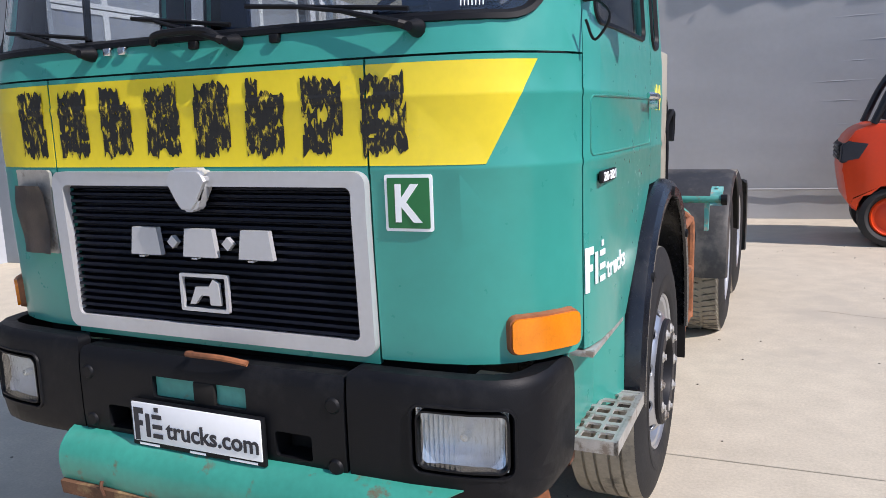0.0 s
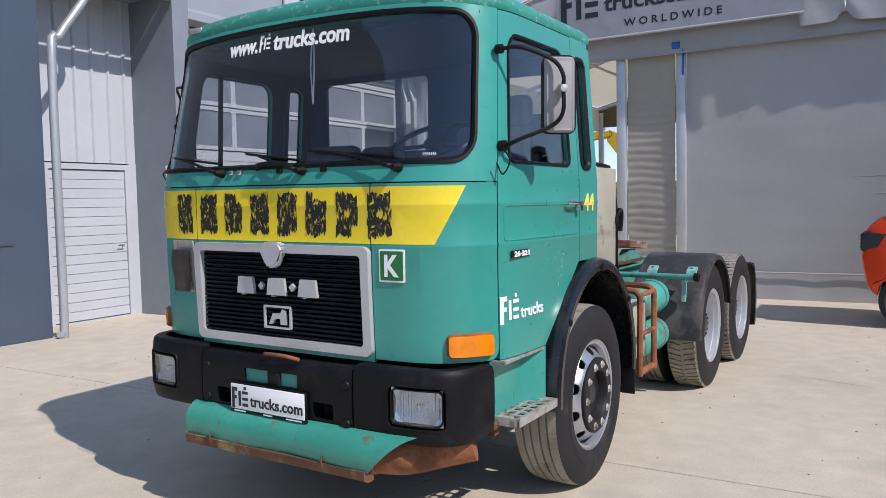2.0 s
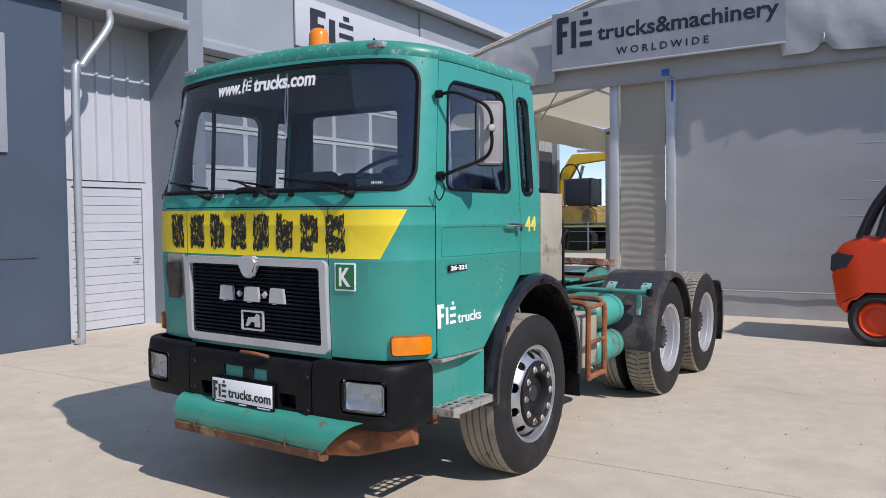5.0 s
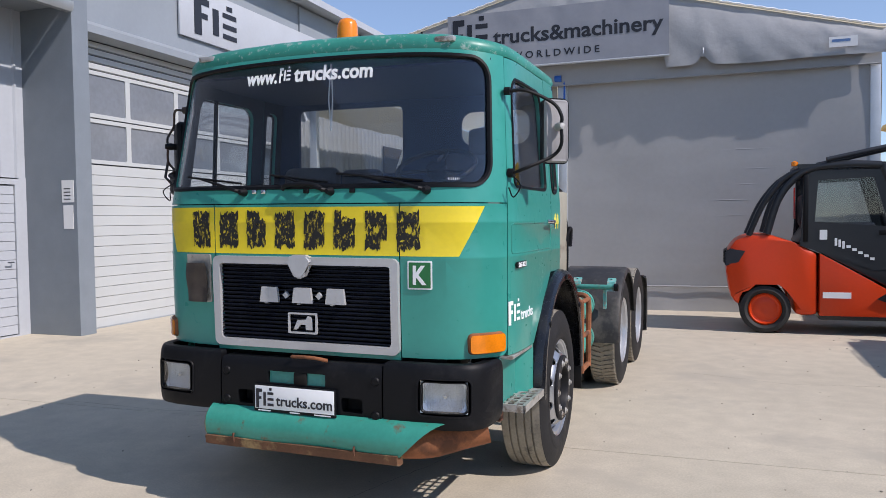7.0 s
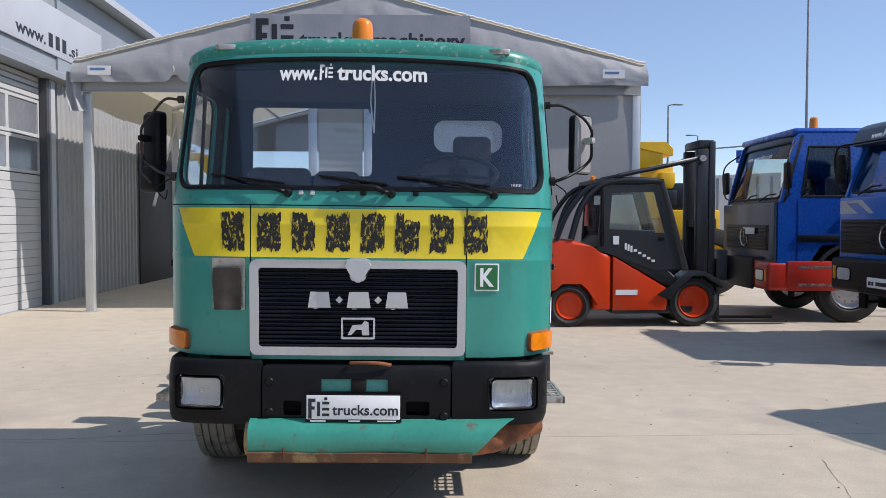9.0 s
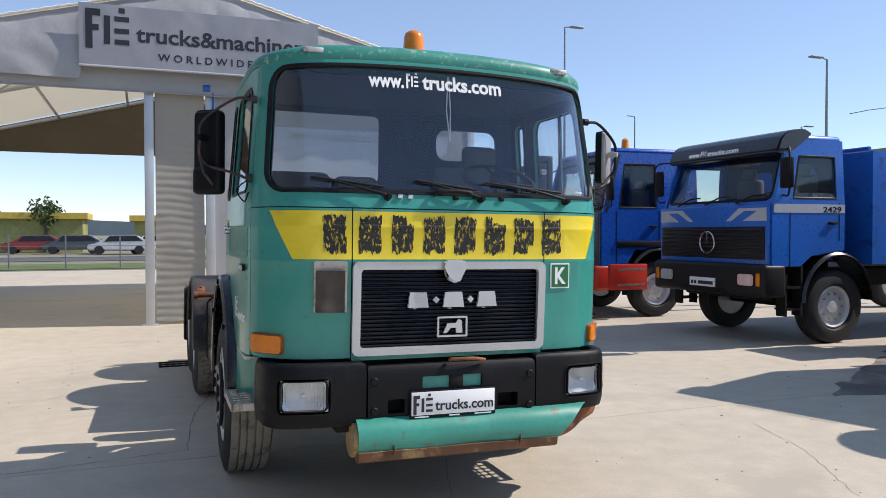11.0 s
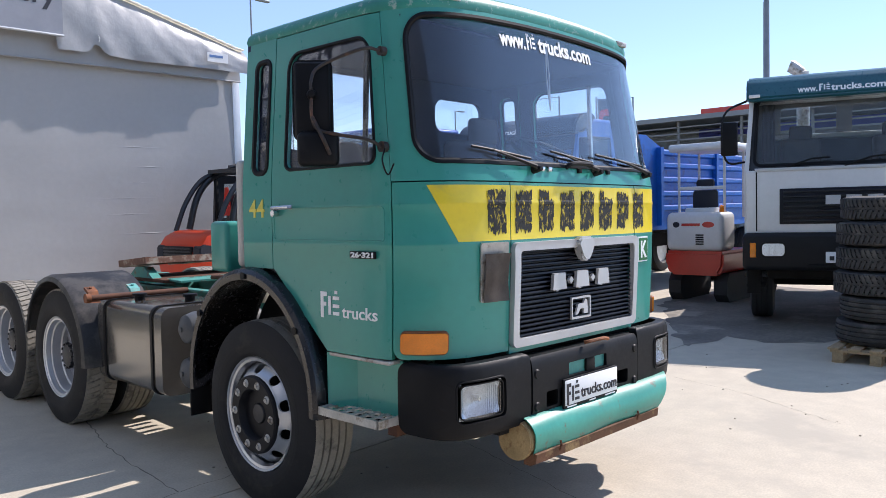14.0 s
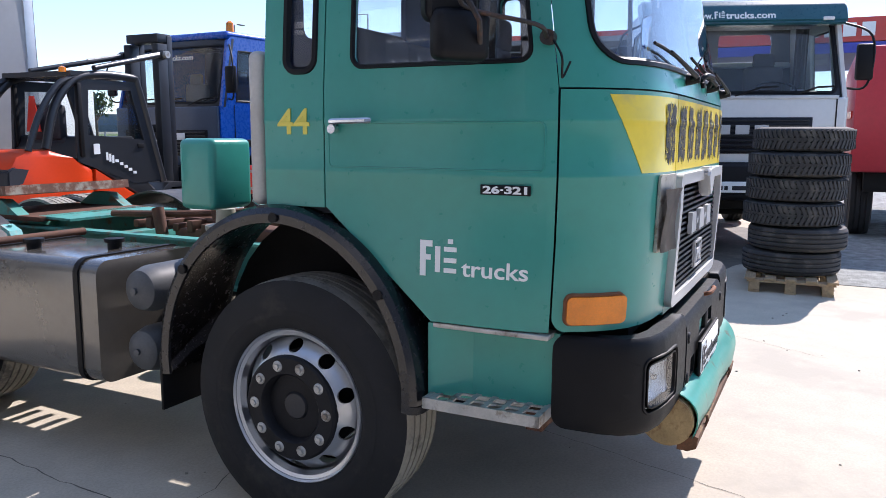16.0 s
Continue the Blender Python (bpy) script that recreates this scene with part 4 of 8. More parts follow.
# wheels
def tyre_mesh(r, w, rr, lugs=False):
    """A tyre about the x axis, outer side towards +x."""
    bm = B()
    h = w / 2
    prof = [(-h * 0.62, rr), (-h * 0.92, rr + 0.03), (-h, rr + 0.1), (-h * 0.97, r - 0.08), (-h * 0.86, r - 0.025), (-h * 0.8, r - 0.006)]
    n0 = len(prof)
    tw = h * 0.78
    gro = [-0.6, -0.22, 0.22, 0.6]
    for g in gro:
        gx = g * tw
        prof += [(gx - 0.006, r), (gx - 0.004, r - 0.014), (gx + 0.004, r - 0.014), (gx + 0.006, r)]
    n1 = len(prof)
    prof += [(h * 0.8, r - 0.006), (h * 0.86, r - 0.025), (h * 0.97, r - 0.08), (h * 0.99, r - 0.12), (h * 1.0, r - 0.14), (h * 0.985, r - 0.15), (h, rr + 0.1), (h * 0.97, rr + 0.05), (h * 0.92, rr + 0.03), (h * 0.62, rr)]
    lathe(bm, prof, 64, "x", mat_of=lambda k: 1 if n0 - 2 <= k < n1 else 0, caps=False)
    return bm


def tread_mesh(r, w):
    """Blocks of the tread, about the x axis."""
    bm, h = B(), w / 2
    tw = h * 0.78
    if r:
        for i in range(66):
            a = 2 * math.pi * i / 66
            for s in (-1, 1):
                q = B()
                vs = box(bm, s * tw * 0.55 - tw * 0.42, -0.0185, r - 0.012, s * tw * 0.55 + tw * 0.42, 0.0185, r + 0.007)
                move(bm, vs, Matrix.Rotation(a + (0.07 if s > 0 else 0), 4, "X") @ Matrix.Rotation(s * 0.25, 4, "Z"))
                q.free()
    return bm


RIMREAR = pbr("rear_rim_silver", (0.55, 0.56, 0.58), 0.34, 0.6, var=0.06, scale=8)
RIMDISC = pbr("rear_disc_grey", (0.27, 0.28, 0.3), 0.45, 0.3, var=0.15, scale=9)
HUBCAP = pbr("hub_cap_grey", (0.022, 0.023, 0.027), 0.45, var=0.25, scale=12)
HUBM = pbr("hub_black", (0.014, 0.014, 0.016), 0.5, var=0.25, scale=9, spec=0.2, rvar=0.03)


def wheel(parent, c, sg, r=0.52, w=0.29, front=True, dual=False, rim_m=None, tyre_lugs=False, name="wheel"):
    """Wheel about a transverse axis at c (middle of the outer tyre); sg: the side it faces. Parts: tyre, rim, nuts, cap."""
    rr = 0.292
    T = Matrix.Translation(c) @ (Matrix.Rotation(math.pi, 4, "Z") if sg < 0 else Matrix.Identity(4))
    h = w / 2
    rim_m = rim_m or STEEL
    bm = B()
    if front:
        lathe(bm, [(-h, 0.2), (h * 0.15, 0.215), (h * 0.2, 0.15), (h * 0.3, 0.135), (h * 0.36, 0.128), (h * 0.38, 0.075), (h * 0.6, 0.066), (h * 0.66, 0.055), (h * 0.67, 0.0)], 32, "x")
    else:
        lathe(bm, [(-h, 0.2), (-h * 0.5, 0.2), (-h * 0.45, 0.12), (h * 0.15, 0.115), (h * 0.25, 0.1), (h * 0.3, 0.0)], 28, "x")
    move(bm, bm.verts[:], T)
    hub = part(name, bm, HUBM if front else RIMDISC, parent)
    bm = tyre_mesh(r, w, rr, tyre_lugs)
    move(bm, bm.verts[:], T)
    ty = part("tyre", bm, [TYRE, TREAD], hub, "dusty worn black tyre")
    if tyre_lugs:
        bm = tread_mesh(r, w)
        move(bm, bm.verts[:], T)
        part("tread", bm, TREAD, ty)["kind"] = "stuff"
    # rim: flange, barrel and a dished disc with hand holes
    bm = B()
    if front:
        lathe(bm, [(-h * 0.6, rr + 0.004), (h * 0.7, rr + 0.006), (h * 0.86, rr + 0.012), (h * 0.9, rr + 0.02), (h * 0.86, rr + 0.024), (h * 0.8, rr - 0.004), (h * 0.62, rr - 0.014)], 56, "x", caps=False)
        d_out, d_in, r_out, r_in = h * 0.55, h * 0.42, rr - 0.012, 0.15
        def disc(u, v, d):
            rad = v
            bulge = h * 0.45 + h * 0.55 * math.sin(min(1.0, (r_out - rad) / 0.085) * math.pi / 2)
            return (bulge + d, rad * math.cos(u), rad * math.sin(u))
        holes = [circle(2 * math.pi * (i + 0.5) / 10, 0.245, 0.023, 14, 0.125) for i in range(10)]
    else:
        lathe(bm, [(-h * 0.6, rr + 0.004), (h * 0.7, rr + 0.006), (h * 0.86, rr + 0.012), (h * 0.9, rr + 0.02), (h * 0.86, rr + 0.024), (h * 0.8, rr - 0.004), (h * 0.56, rr - 0.01), (h * 0.52, rr - 0.022), (h * 0.3, rr - 0.026), (h * 0.1, rr - 0.03), (h * 0.04, rr - 0.042), (-h * 0.3, rr - 0.046)], 56, "x", caps=False)
        r_out, r_in = rr - 0.044, 0.12
        def disc(u, v, d):
            return (-h * 0.2 + 0.05 * math.sin((r_out - v) / (r_out - r_in) * math.pi * 0.6) - 0.05 * (r_out - v) / 0.1 + d, v * math.cos(u), v * math.sin(u))
        holes = [circle(2 * math.pi * (i + 0.5) / 8, 0.222, 0.026, 14, 0.13) for i in range(8)]
    if not front:
        move(bm, bm.verts[:], T)
        part("rim", bm, rim_m, hub, "silver steel rim")
        bm = B()
    sheet(bm, [(0, r_in), (2 * math.pi, r_in), (2 * math.pi, r_out), (0, r_out)], holes, disc, 0.008, [2 * math.pi * i / 40 for i in range(1, 40)], [r_in + 0.02, 0.2, r_out - 0.03, r_out - 0.015])
    move(bm, bm.verts[:], T)
    part("rim" if front else "rim_disc", bm, rim_m if front else RIMDISC, hub, "silver steel rim with hand holes" if front else "")
    for i in range(10):
        a = 2 * math.pi * i / 10
        bm = B()
        x0 = h * 1.16 if front else -h * 0.35
        if front:
            lathe(bm, [(x0 - 0.02, 0.023), (x0 - 0.008, 0.023), (x0 - 0.004, 0.018)], 12, "x", (0, 0.174 * math.cos(a), 0.174 * math.sin(a)))
            cyl(bm, (x0 - 0.012, 0.174 * math.cos(a), 0.174 * math.sin(a)), (x0 + 0.004, 0.174 * math.cos(a), 0.174 * math.sin(a)), 0.014, 0.012, 6)
        else:
            cyl(bm, (x0 - 0.01, 0.182 * math.cos(a), 0.182 * math.sin(a)), (x0 + 0.016, 0.182 * math.cos(a), 0.182 * math.sin(a)), 0.016, 0.014, 6)
        move(bm, bm.verts[:], T)
        part("wheel_nut", bm, ALU, hub)
    if front:
        bm = B()
        lathe(bm, [(h * 0.36, 0.126), (h * 1.04, 0.134), (h * 1.1, 0.142), (h * 1.1, 0.204), (h * 1.05, 0.213), (h * 0.8, 0.216)], 40, "x")
        move(bm, bm.verts[:], T)
        part("hub_ring", bm, HUBM, hub)
        bm = B()
        lathe(bm, [(h * 0.3, 0.124), (h * 0.52, 0.118), (h * 0.62, 0.1), (h * 0.66, 0.062), (h * 0.8, 0.058), (h * 0.86, 0.05), (h * 0.88, 0.0)], 28, "x")
        move(bm, bm.verts[:], T)
        hc = part("hub_cap", bm, HUBCAP, hub, "dark grey hub cap with small bolts")
        bm = B()
        for i in range(6):
            a = 2 * math.pi * (i + 0.3) / 6
            cyl(bm, (h * 0.58, 0.086 * math.cos(a), 0.086 * math.sin(a)), (h * 0.72, 0.086 * math.cos(a), 0.086 * math.sin(a)), 0.011, 0.01, 6)
        move(bm, bm.verts[:], T)
        part("cap_bolts", bm, HUBCAP, hub)["kind"] = "stuff"
    else:
        bm = B()
        lathe(bm, [(h * 0.2, 0.1), (h * 0.42, 0.092), (h * 0.5, 0.07), (h * 0.5, 0.0)], 24, "x")
        for i in range(12):
            a = 2 * math.pi * i / 12
            cyl(bm, (h * 0.3, 0.094 * math.cos(a), 0.094 * math.sin(a)), (h * 0.5, 0.094 * math.cos(a), 0.094 * math.sin(a)), 0.012, 0.01, 6)
        move(bm, bm.verts[:], T)
        part("hub_flange", bm, HUBCAP, hub, "oily dark hub flange")
    if dual:
        bm = tyre_mesh(r, w, rr, False)
        move(bm, bm.verts[:], Matrix.Translation((c[0] - sg * (w + 0.04), c[1], c[2])))
        part("inner_tyre", bm, [TYRE, TREAD], hub)
    return hub


for sg in (-1, 1):
    wheel(truck, (sg * 1.0, 1.335, 0.5 + sg * 0.013), sg, r=0.512, w=0.3, name="front_wheel")
    wheel(truck, (sg * 1.07, 4.0, 0.515 + sg * 0.013), sg, front=False, dual=True, rim_m=RIMREAR, tyre_lugs=True, name="rear_wheel")
    wheel(truck, (sg * 1.07, 5.25, 0.515 + sg * 0.013), sg, front=False, dual=True, rim_m=RIMREAR, tyre_lugs=True, name="rear_wheel")

    # front wheel arch
    bm = B()
    cyA, czA = 1.4, 0.6
    prof = []
    for i in range(53):
        a = radians(-8 + 194 * i / 52)
        prof.append((cyA - 0.66 * math.cos(a) * (0.97 if math.cos(a) > 0 else 0.98), czA + 0.69 * math.sin(a)))
    prof[0] = (0.755, 0.58)
    rings = []
    for (y, z) in prof:
        dy, dz = (y - cyA), (z - czA)
        q = math.hypot(dy, dz)
        dy, dz = dy / q, dz / q
        ring = []
        for xx, off in ((0.72, 0.0), (1.08, 0.0), (1.12, -0.002), (1.15, -0.012), (1.165, -0.035), (1.162, -0.07), (1.15, -0.072), (1.14, -0.05), (1.1, -0.03), (0.72, -0.012)):
            ring.append(bm.verts.new((sg * xx, y + dy * off, z + dz * off)))
        rings.append(ring)
    for A, C in zip(rings, rings[1:]):
        for i in range(len(A)):
            bm.faces.new((A[i], A[(i + 1) % len(A)], C[(i + 1) % len(A)], C[i]))
    bm.faces.new(rings[0])
    bm.faces.new(rings[-1])
    fa = part("wheel_arch", bm, FENDER, truck, "black plastic wheel arch")
    bm = B()
    box(bm, min(sg * 0.78, sg * 1.15), 2.03, 0.36, max(sg * 0.78, sg * 1.15), 2.045, 0.62, 0.004)
    part("mud_flap", bm, RUBBER, truck)
    for i in (12, 26, 40):
        bm = B()
        y, z = prof[i]
        lathe(bm, [(-0.008, 0.0), (-0.008, 0.02), (0.004, 0.018), (0.008, 0.0)], 12, "x", (sg * 1.166, y + (cyA - y) * 0.07, z + (czA - z) * 0.07))
        part("arch_bolt", bm, RUBBER, fa)
    # rear fenders over each axle
    for ya, cc, lim in ((4.0, 0, (-4, 168)), (5.25, 1, (138, 205))):
        bm = B()
        rings = []
        R = 0.615
        for i in range(25):
            a = radians(lim[0] + (lim[1] - lim[0]) * i / 24)
            y, z = ya - R * math.cos(a), 0.53 + R * math.sin(a)
            ring = []
            for xx, off in ((0.68, 0.0), (1.2, 0.0), (1.235, -0.015), (1.245, -0.05), (1.235, -0.055), (1.2, -0.02), (0.68, -0.012)):
                ring.append(bm.verts.new((sg * xx, ya - (R + off) * math.cos(a), 0.53 + (R + off) * math.sin(a))))
            rings.append(ring)
        for A, C in zip(rings, rings[1:]):
            for i in range(len(A)):
                bm.faces.new((A[i], A[(i + 1) % len(A)], C[(i + 1) % len(A)], C[i]))
        bm.faces.new(rings[0])
        bm.faces.new(rings[-1])
        part("rear_fender", bm, DUSTFENDER, truck, "black rear mudguard grey with dust")
    bm = B()
    box(bm, min(sg * 0.7, sg * 1.22), 5.85, 0.32, max(sg * 0.7, sg * 1.22), 5.87, 0.82, 0.005)
    part("mud_flap", bm, RUBBER, truck)
    # tubular bracket before the rear fender
    bm = B()
    tube(bm, [(sg * 0.45, 3.35, 1.0), (sg * 1.2, 3.35, 1.0)], 0.022, 10)
    part("fender_tube", bm, TEALDULL if sg > 0 else RUST, truck)
    TC = pbr("teal_chipped", (0.12, 0.4, 0.37), 0.55, var=0.2, scale=20, dirt=(0.4, 0.36, 0.3), dirt_amount=0.4, dirt_scale=25)
    for xx, mat, lab in ((1.17, RUSTORANGE if sg < 0 else TC, "small rusty bracket plate" if sg < 0 else "chipped pale teal bracket plate"), (0.86, TC, "chipped pale teal bracket plate")):
        bm = B()
        prism(bm, [(3.33, 0.965), (3.37, 0.965), (3.39, 1.03), (3.45, 1.06), (3.44, 1.075), (3.37, 1.045)], "x", sg * xx - 0.036, sg * xx + 0.036)
        cyl(bm, (sg * xx, 3.42, 1.05), (sg * xx, 3.41, 1.075), 0.011, seg=10)
        part("fender_bracket", bm, mat, truck, lab)
    bm = B()
    tube(bm, [(sg * 1.2, 3.35, 1.0), (sg * 1.235, 3.35, 1.0)], 0.034, 12)
    part("fender_tube_cap", bm, RUSTORANGE if sg < 0 else RUBBER, truck)
    if sg > 0:
        bm = B()
        prism(bm, [(3.36, 0.98), (3.42, 0.98), (3.42, 0.86), (3.4, 0.8), (3.36, 0.8)], "x", 1.1, 1.125)
        part("bracket_leg", bm, TC, truck)
    # chassis rail
    bm = B()
    prism(bm, [(sg * 0.34, 0.74), (sg * 0.42, 0.74), (sg * 0.42, 0.755), (sg * 0.355, 0.755), (sg * 0.355, 0.985), (sg * 0.42, 0.985), (sg * 0.42, 1.0), (sg * 0.34, 1.0)], "y", 0.3, 5.95)
    part("chassis_rail", bm, TEALDULL, truck, "dull teal chassis rail")
for yy in (2.0, 2.9, 3.4, 4.65, 5.8):
    bm = B()
    box(bm, -0.34, yy - 0.05, 0.78, 0.34, yy + 0.05, 0.96, 0.01)
    part("cross_member", bm, TEALDULL, truck)
for yy in (1.31, 4.0, 5.25):
    bm = B()
    cyl(bm, (-0.85, yy, 0.52), (0.85, yy, 0.52), 0.075, seg=14)
    if yy > 2:
        lathe(bm, [(-0.22, 0.09), (-0.15, 0.19), (0.15, 0.19), (0.22, 0.09)], 18, "x", (0, yy, 0.52))
    part("axle", bm, DARK, truck)
bm = B()
cyl(bm, (0, 2.0, 0.68), (0, 3.9, 0.6), 0.05, seg=12)
part("drive_shaft", bm, DARK, truck)
# engine mass and radiator under the cab
bm = B()
box(bm, -0.5, 0.12, 0.62, 0.5, 0.16, 1.24, 0.01), box(bm, -0.42, 0.3, 0.55, 0.42, 1.75, 1.24, 0.08)
part("engine", bm, DARK, truck, "dirty dark engine block")
bm = B()
box(bm, -0.8, 0.1, 0.84, 0.8, 0.3, 0.95), box(bm, -0.96, 0.3, 0.86, 0.96, 0.7, 1.26)
part("cab_underframe", bm, DARK, truck)
for xx in (-0.6, 0.6):
    bm = B()
    box(bm, xx - 0.05, 0.02, 0.5, xx + 0.05, 0.3, 0.8, 0.01)
    part("bumper_bracket", bm, DARK, truck)

# fifth wheel
fw = part("fifth_wheel", (lambda b: (prism(b, [(-0.45, 3.85), (0.45, 3.85), (0.45, 4.35), (0.3, 4.6), (0.12, 4.6), (0.06, 4.25), (-0.06, 4.25), (-0.12, 4.6), (-0.3, 4.6), (-0.45, 4.35)], "z", 1.14, 1.17), b)[-1])(B()), pbr("coupling_plate", (0.2, 0.085, 0.05), 0.6, var=0.3, scale=9, dirt=(0.42, 0.35, 0.27), dirt_amount=0.42, dirt_scale=9, grain=0.08), truck, "rusty fifth wheel coupling plate")
fw.data.transform(Matrix.Translation((0, 4.27, 1.19)) @ Matrix.Rotation(radians(-5), 4, "X") @ Matrix.Diagonal((1.04, 1.05, 1.9, 1)) @ Matrix.Translation((0, -4.1, -1.155)))
bm = B()
prism(bm, [(-0.42, 3.5), (0.42, 3.5), (0.4, 3.86), (-0.38, 3.84)], "z", 1.045, 1.06)
part("catwalk_plate", bm, TEALDULL, truck, "dull teal plate before the coupling")
bm = B()
for k in range(7):
    box(bm, -0.24 + 0.012 * k, 2.5 + 0.12 * k, 1.0, 0.2 + 0.01 * k, 2.545 + 0.12 * k, 1.045 + 0.012 * (k % 3), 0.006)
part("valve_block", bm, RUST, truck, "rusty valves and fittings between the rails")
for k, (x, y, r) in enumerate(((-0.22, 2.35, 0.05), (-0.1, 2.62, 0.04), (0.14, 2.75, 0.045), (-0.24, 2.95, 0.035))):
    bm = B()
    cyl(bm, (x, y, 0.98), (x + 0.02, y + 0.05, 1.13), r, seg=14)
    part("brake_valve", bm, (ALU, RUST)[k % 2], truck, ("worn metal valve", "rusty valve")[k % 2])
bm = B()
box(bm, -0.44, 3.75, 1.03, 0.44, 4.5, 1.06, 0.005)
part("mounting_plate", bm, RUST, fw)
for sg in (-1, 1):
    bm = B()
    prism(bm, [(3.95, 1.06), (4.4, 1.06), (4.25, 1.15), (4.1, 1.15)], "x", sg * 0.36, sg * 0.44)
    part("pedestal", bm, TEALDULL, fw)
bm = B()
tube(bm, smooth_path([(0.2, 1.9, 1.05), (0.15, 2.3, 1.12), (-0.1, 2.8, 1.1), (-0.2, 3.4, 1.08)]), 0.02, 8)
tube(bm, smooth_path([(-0.2, 1.8, 1.05), (-0.25, 2.2, 1.1), (-0.1, 2.7, 1.06), (0.1, 3.3, 1.05)]), 0.016, 8)
part("air_hose", bm, RUST, truck)
bm = B()
box(bm, -0.3, 1.9, 0.95, 0.3, 2.5, 1.06, 0.03), box(bm, -0.2, 2.5, 0.93, 0.24, 2.9, 1.02, 0.02)
part("gearbox_cover", bm, RUST, truck)

# tank side (x-): fuel tank, air bottles, teal box, cover
bm = B()
prism(bm, rrect(-1.12, 0.4, -0.48, 0.98, 0.07, 5), "y", 2.45, 3.42)
tank = part("fuel_tank", bm, TANKM, truck, "black rectangular fuel tank")
for yy in (2.58, 3.3):
    bm = B()
    k = rrect(-1.128, 0.392, -0.472, 0.988, 0.075, 5)
    prism(bm, k, "y", yy - 0.016, yy + 0.016)
    part("tank_strap", bm, RUBBER, tank)
for yy, xx in ((2.75, -0.75), (3.1, -0.95)):
    bm = B()
    lathe(bm, [(0.98, 0.035), (1.01, 0.035), (1.012, 0.05), (1.03, 0.05), (1.035, 0.0)], 18, "z", (xx, yy, 0))
    part("tank_cap", bm, PLASTIC, tank)
for z in (0.86, 0.58):
    bm = B()
    lathe(bm, [(-1.09, 0.0), (-1.085, 0.05), (-1.06, 0.09), (-1.0, 0.108), (-0.55, 0.108), (-0.52, 0.0)], 22, "x", (0, 2.24, z))
    cyl(bm, (-1.1, 2.24, z), (-1.05, 2.24, z), 0.016, seg=10)
    part("air_bottle", bm, pbr("bottle_grey", (0.08, 0.085, 0.09), 0.5, var=0.2, scale=6), truck, "dark grey air bottle")
bm = B()
lathe(bm, [(1.0, 0.09), (1.12, 0.1), (1.13, 0.05), (1.2, 0.045), (1.21, 0.0)], 16, "z", (-0.62, 2.12, 0))
part("reservoir", bm, BEIGE, truck, "tan fluid reservoir")
bm = B()
box(bm, -0.98, 1.86, 1.23, -0.72, 2.06, 1.54, 0.03, 3)
part("filter_box", bm, TEAL, truck, "teal box behind the cab")
bm = B()
box(bm, -1.1, 1.49, 1.28, -0.72, 1.56, 1.88, 0.03, 3)
part("intake_duct", bm, pbr("duct_grey", (0.52, 0.5, 0.46), 0.55, var=0.1, scale=5), truck, "grey beige intake duct")
# other side (x+): exhaust cover, battery frame, bottles
bm = B()
box(bm, 0.72, 1.575, 1.2, 1.06, 1.92, 1.81, 0.006)
part("heat_shield", bm, BEIGE, truck, "beige sheet cover behind the cab")
bm = B()
tube(bm, smooth_path([(1.0, 1.93, 1.83), (1.05, 1.94, 1.6), (1.06, 1.935, 1.4), (1.06, 1.94, 1.2), (1.07, 2.02, 0.98)]), 0.011, 6)
tube(bm, smooth_path([(1.045, 1.9, 1.46), (1.075, 1.95, 1.55), (1.075, 1.97, 1.5), (1.075, 1.95, 1.42)]), 0.017, 6)
part("cable", bm, RUBBER, truck)
bm = B()
tube(bm, smooth_path([(0.75, 1.55, 1.86), (0.95, 1.6, 1.84), (1.03, 1.7, 1.83), (1.02, 1.9, 1.82)]), 0.012, 6)
part("cover_hose", bm, RUBBER, truck)
bm = B()
for q in (2.3, 2.62):
    tube(bm, smooth_path([(1.1, q, 0.42), (1.1, q, 0.7), (1.1, q, 0.92), (1.085, q, 0.975), (1.02, q, 1.0), (0.75, q, 1.0), (0.5, q, 1.0)]), 0.022, 8)
tube(bm, [(1.1, 2.3, 0.44), (1.1, 2.62, 0.44)], 0.022, 8), tube(bm, [(1.1, 2.3, 0.7), (1.1, 2.62, 0.7)], 0.018, 8), tube(bm, [(1.1, 2.3, 0.97), (1.1, 2.62, 0.97)], 0.018, 8)
part("battery_frame", bm, RUSTORANGE, truck, "rusty tubular frame")
bm = B()
box(bm, 0.55, 2.28, 0.5, 1.04, 2.64, 0.9, 0.02)
part("battery_box", bm, BEIGE, truck)
BOTTLE = pbr("bottle_teal_rusty", (0.05, 0.34, 0.28), 0.45, var=0.12, scale=4, dirt=(0.2, 0.07, 0.03), dirt_amount=0.3, dirt_scale=3.5)
for z, rr_ in ((0.86, 0.125), (0.57, 0.125)):
    bm = B()
    lathe(bm, [(2.66, 0.0), (2.67, 0.07), (2.7, 0.11), (2.75, rr_), (2.9, rr_), (2.905, rr_ + 0.006), (2.93, rr_ + 0.006), (2.935, rr_), (3.18, rr_), (3.24, 0.1), (3.27, 0.05), (3.28, 0.0)], 26, "y", (0.93, 0, z))
    ab = part("air_bottle", bm, BOTTLE, truck, "teal air bottle with rusty patches")
    for yy in (2.8, 3.1):
        bm = B()
        lathe(bm, [(yy - 0.014, rr_ - 0.004), (yy - 0.014, rr_ + 0.006), (yy + 0.014, rr_ + 0.006), (yy + 0.014, rr_ - 0.004)], 26, "y", (0.93, 0, z))
        part("bottle_strap", bm, TEALDULL, ab)

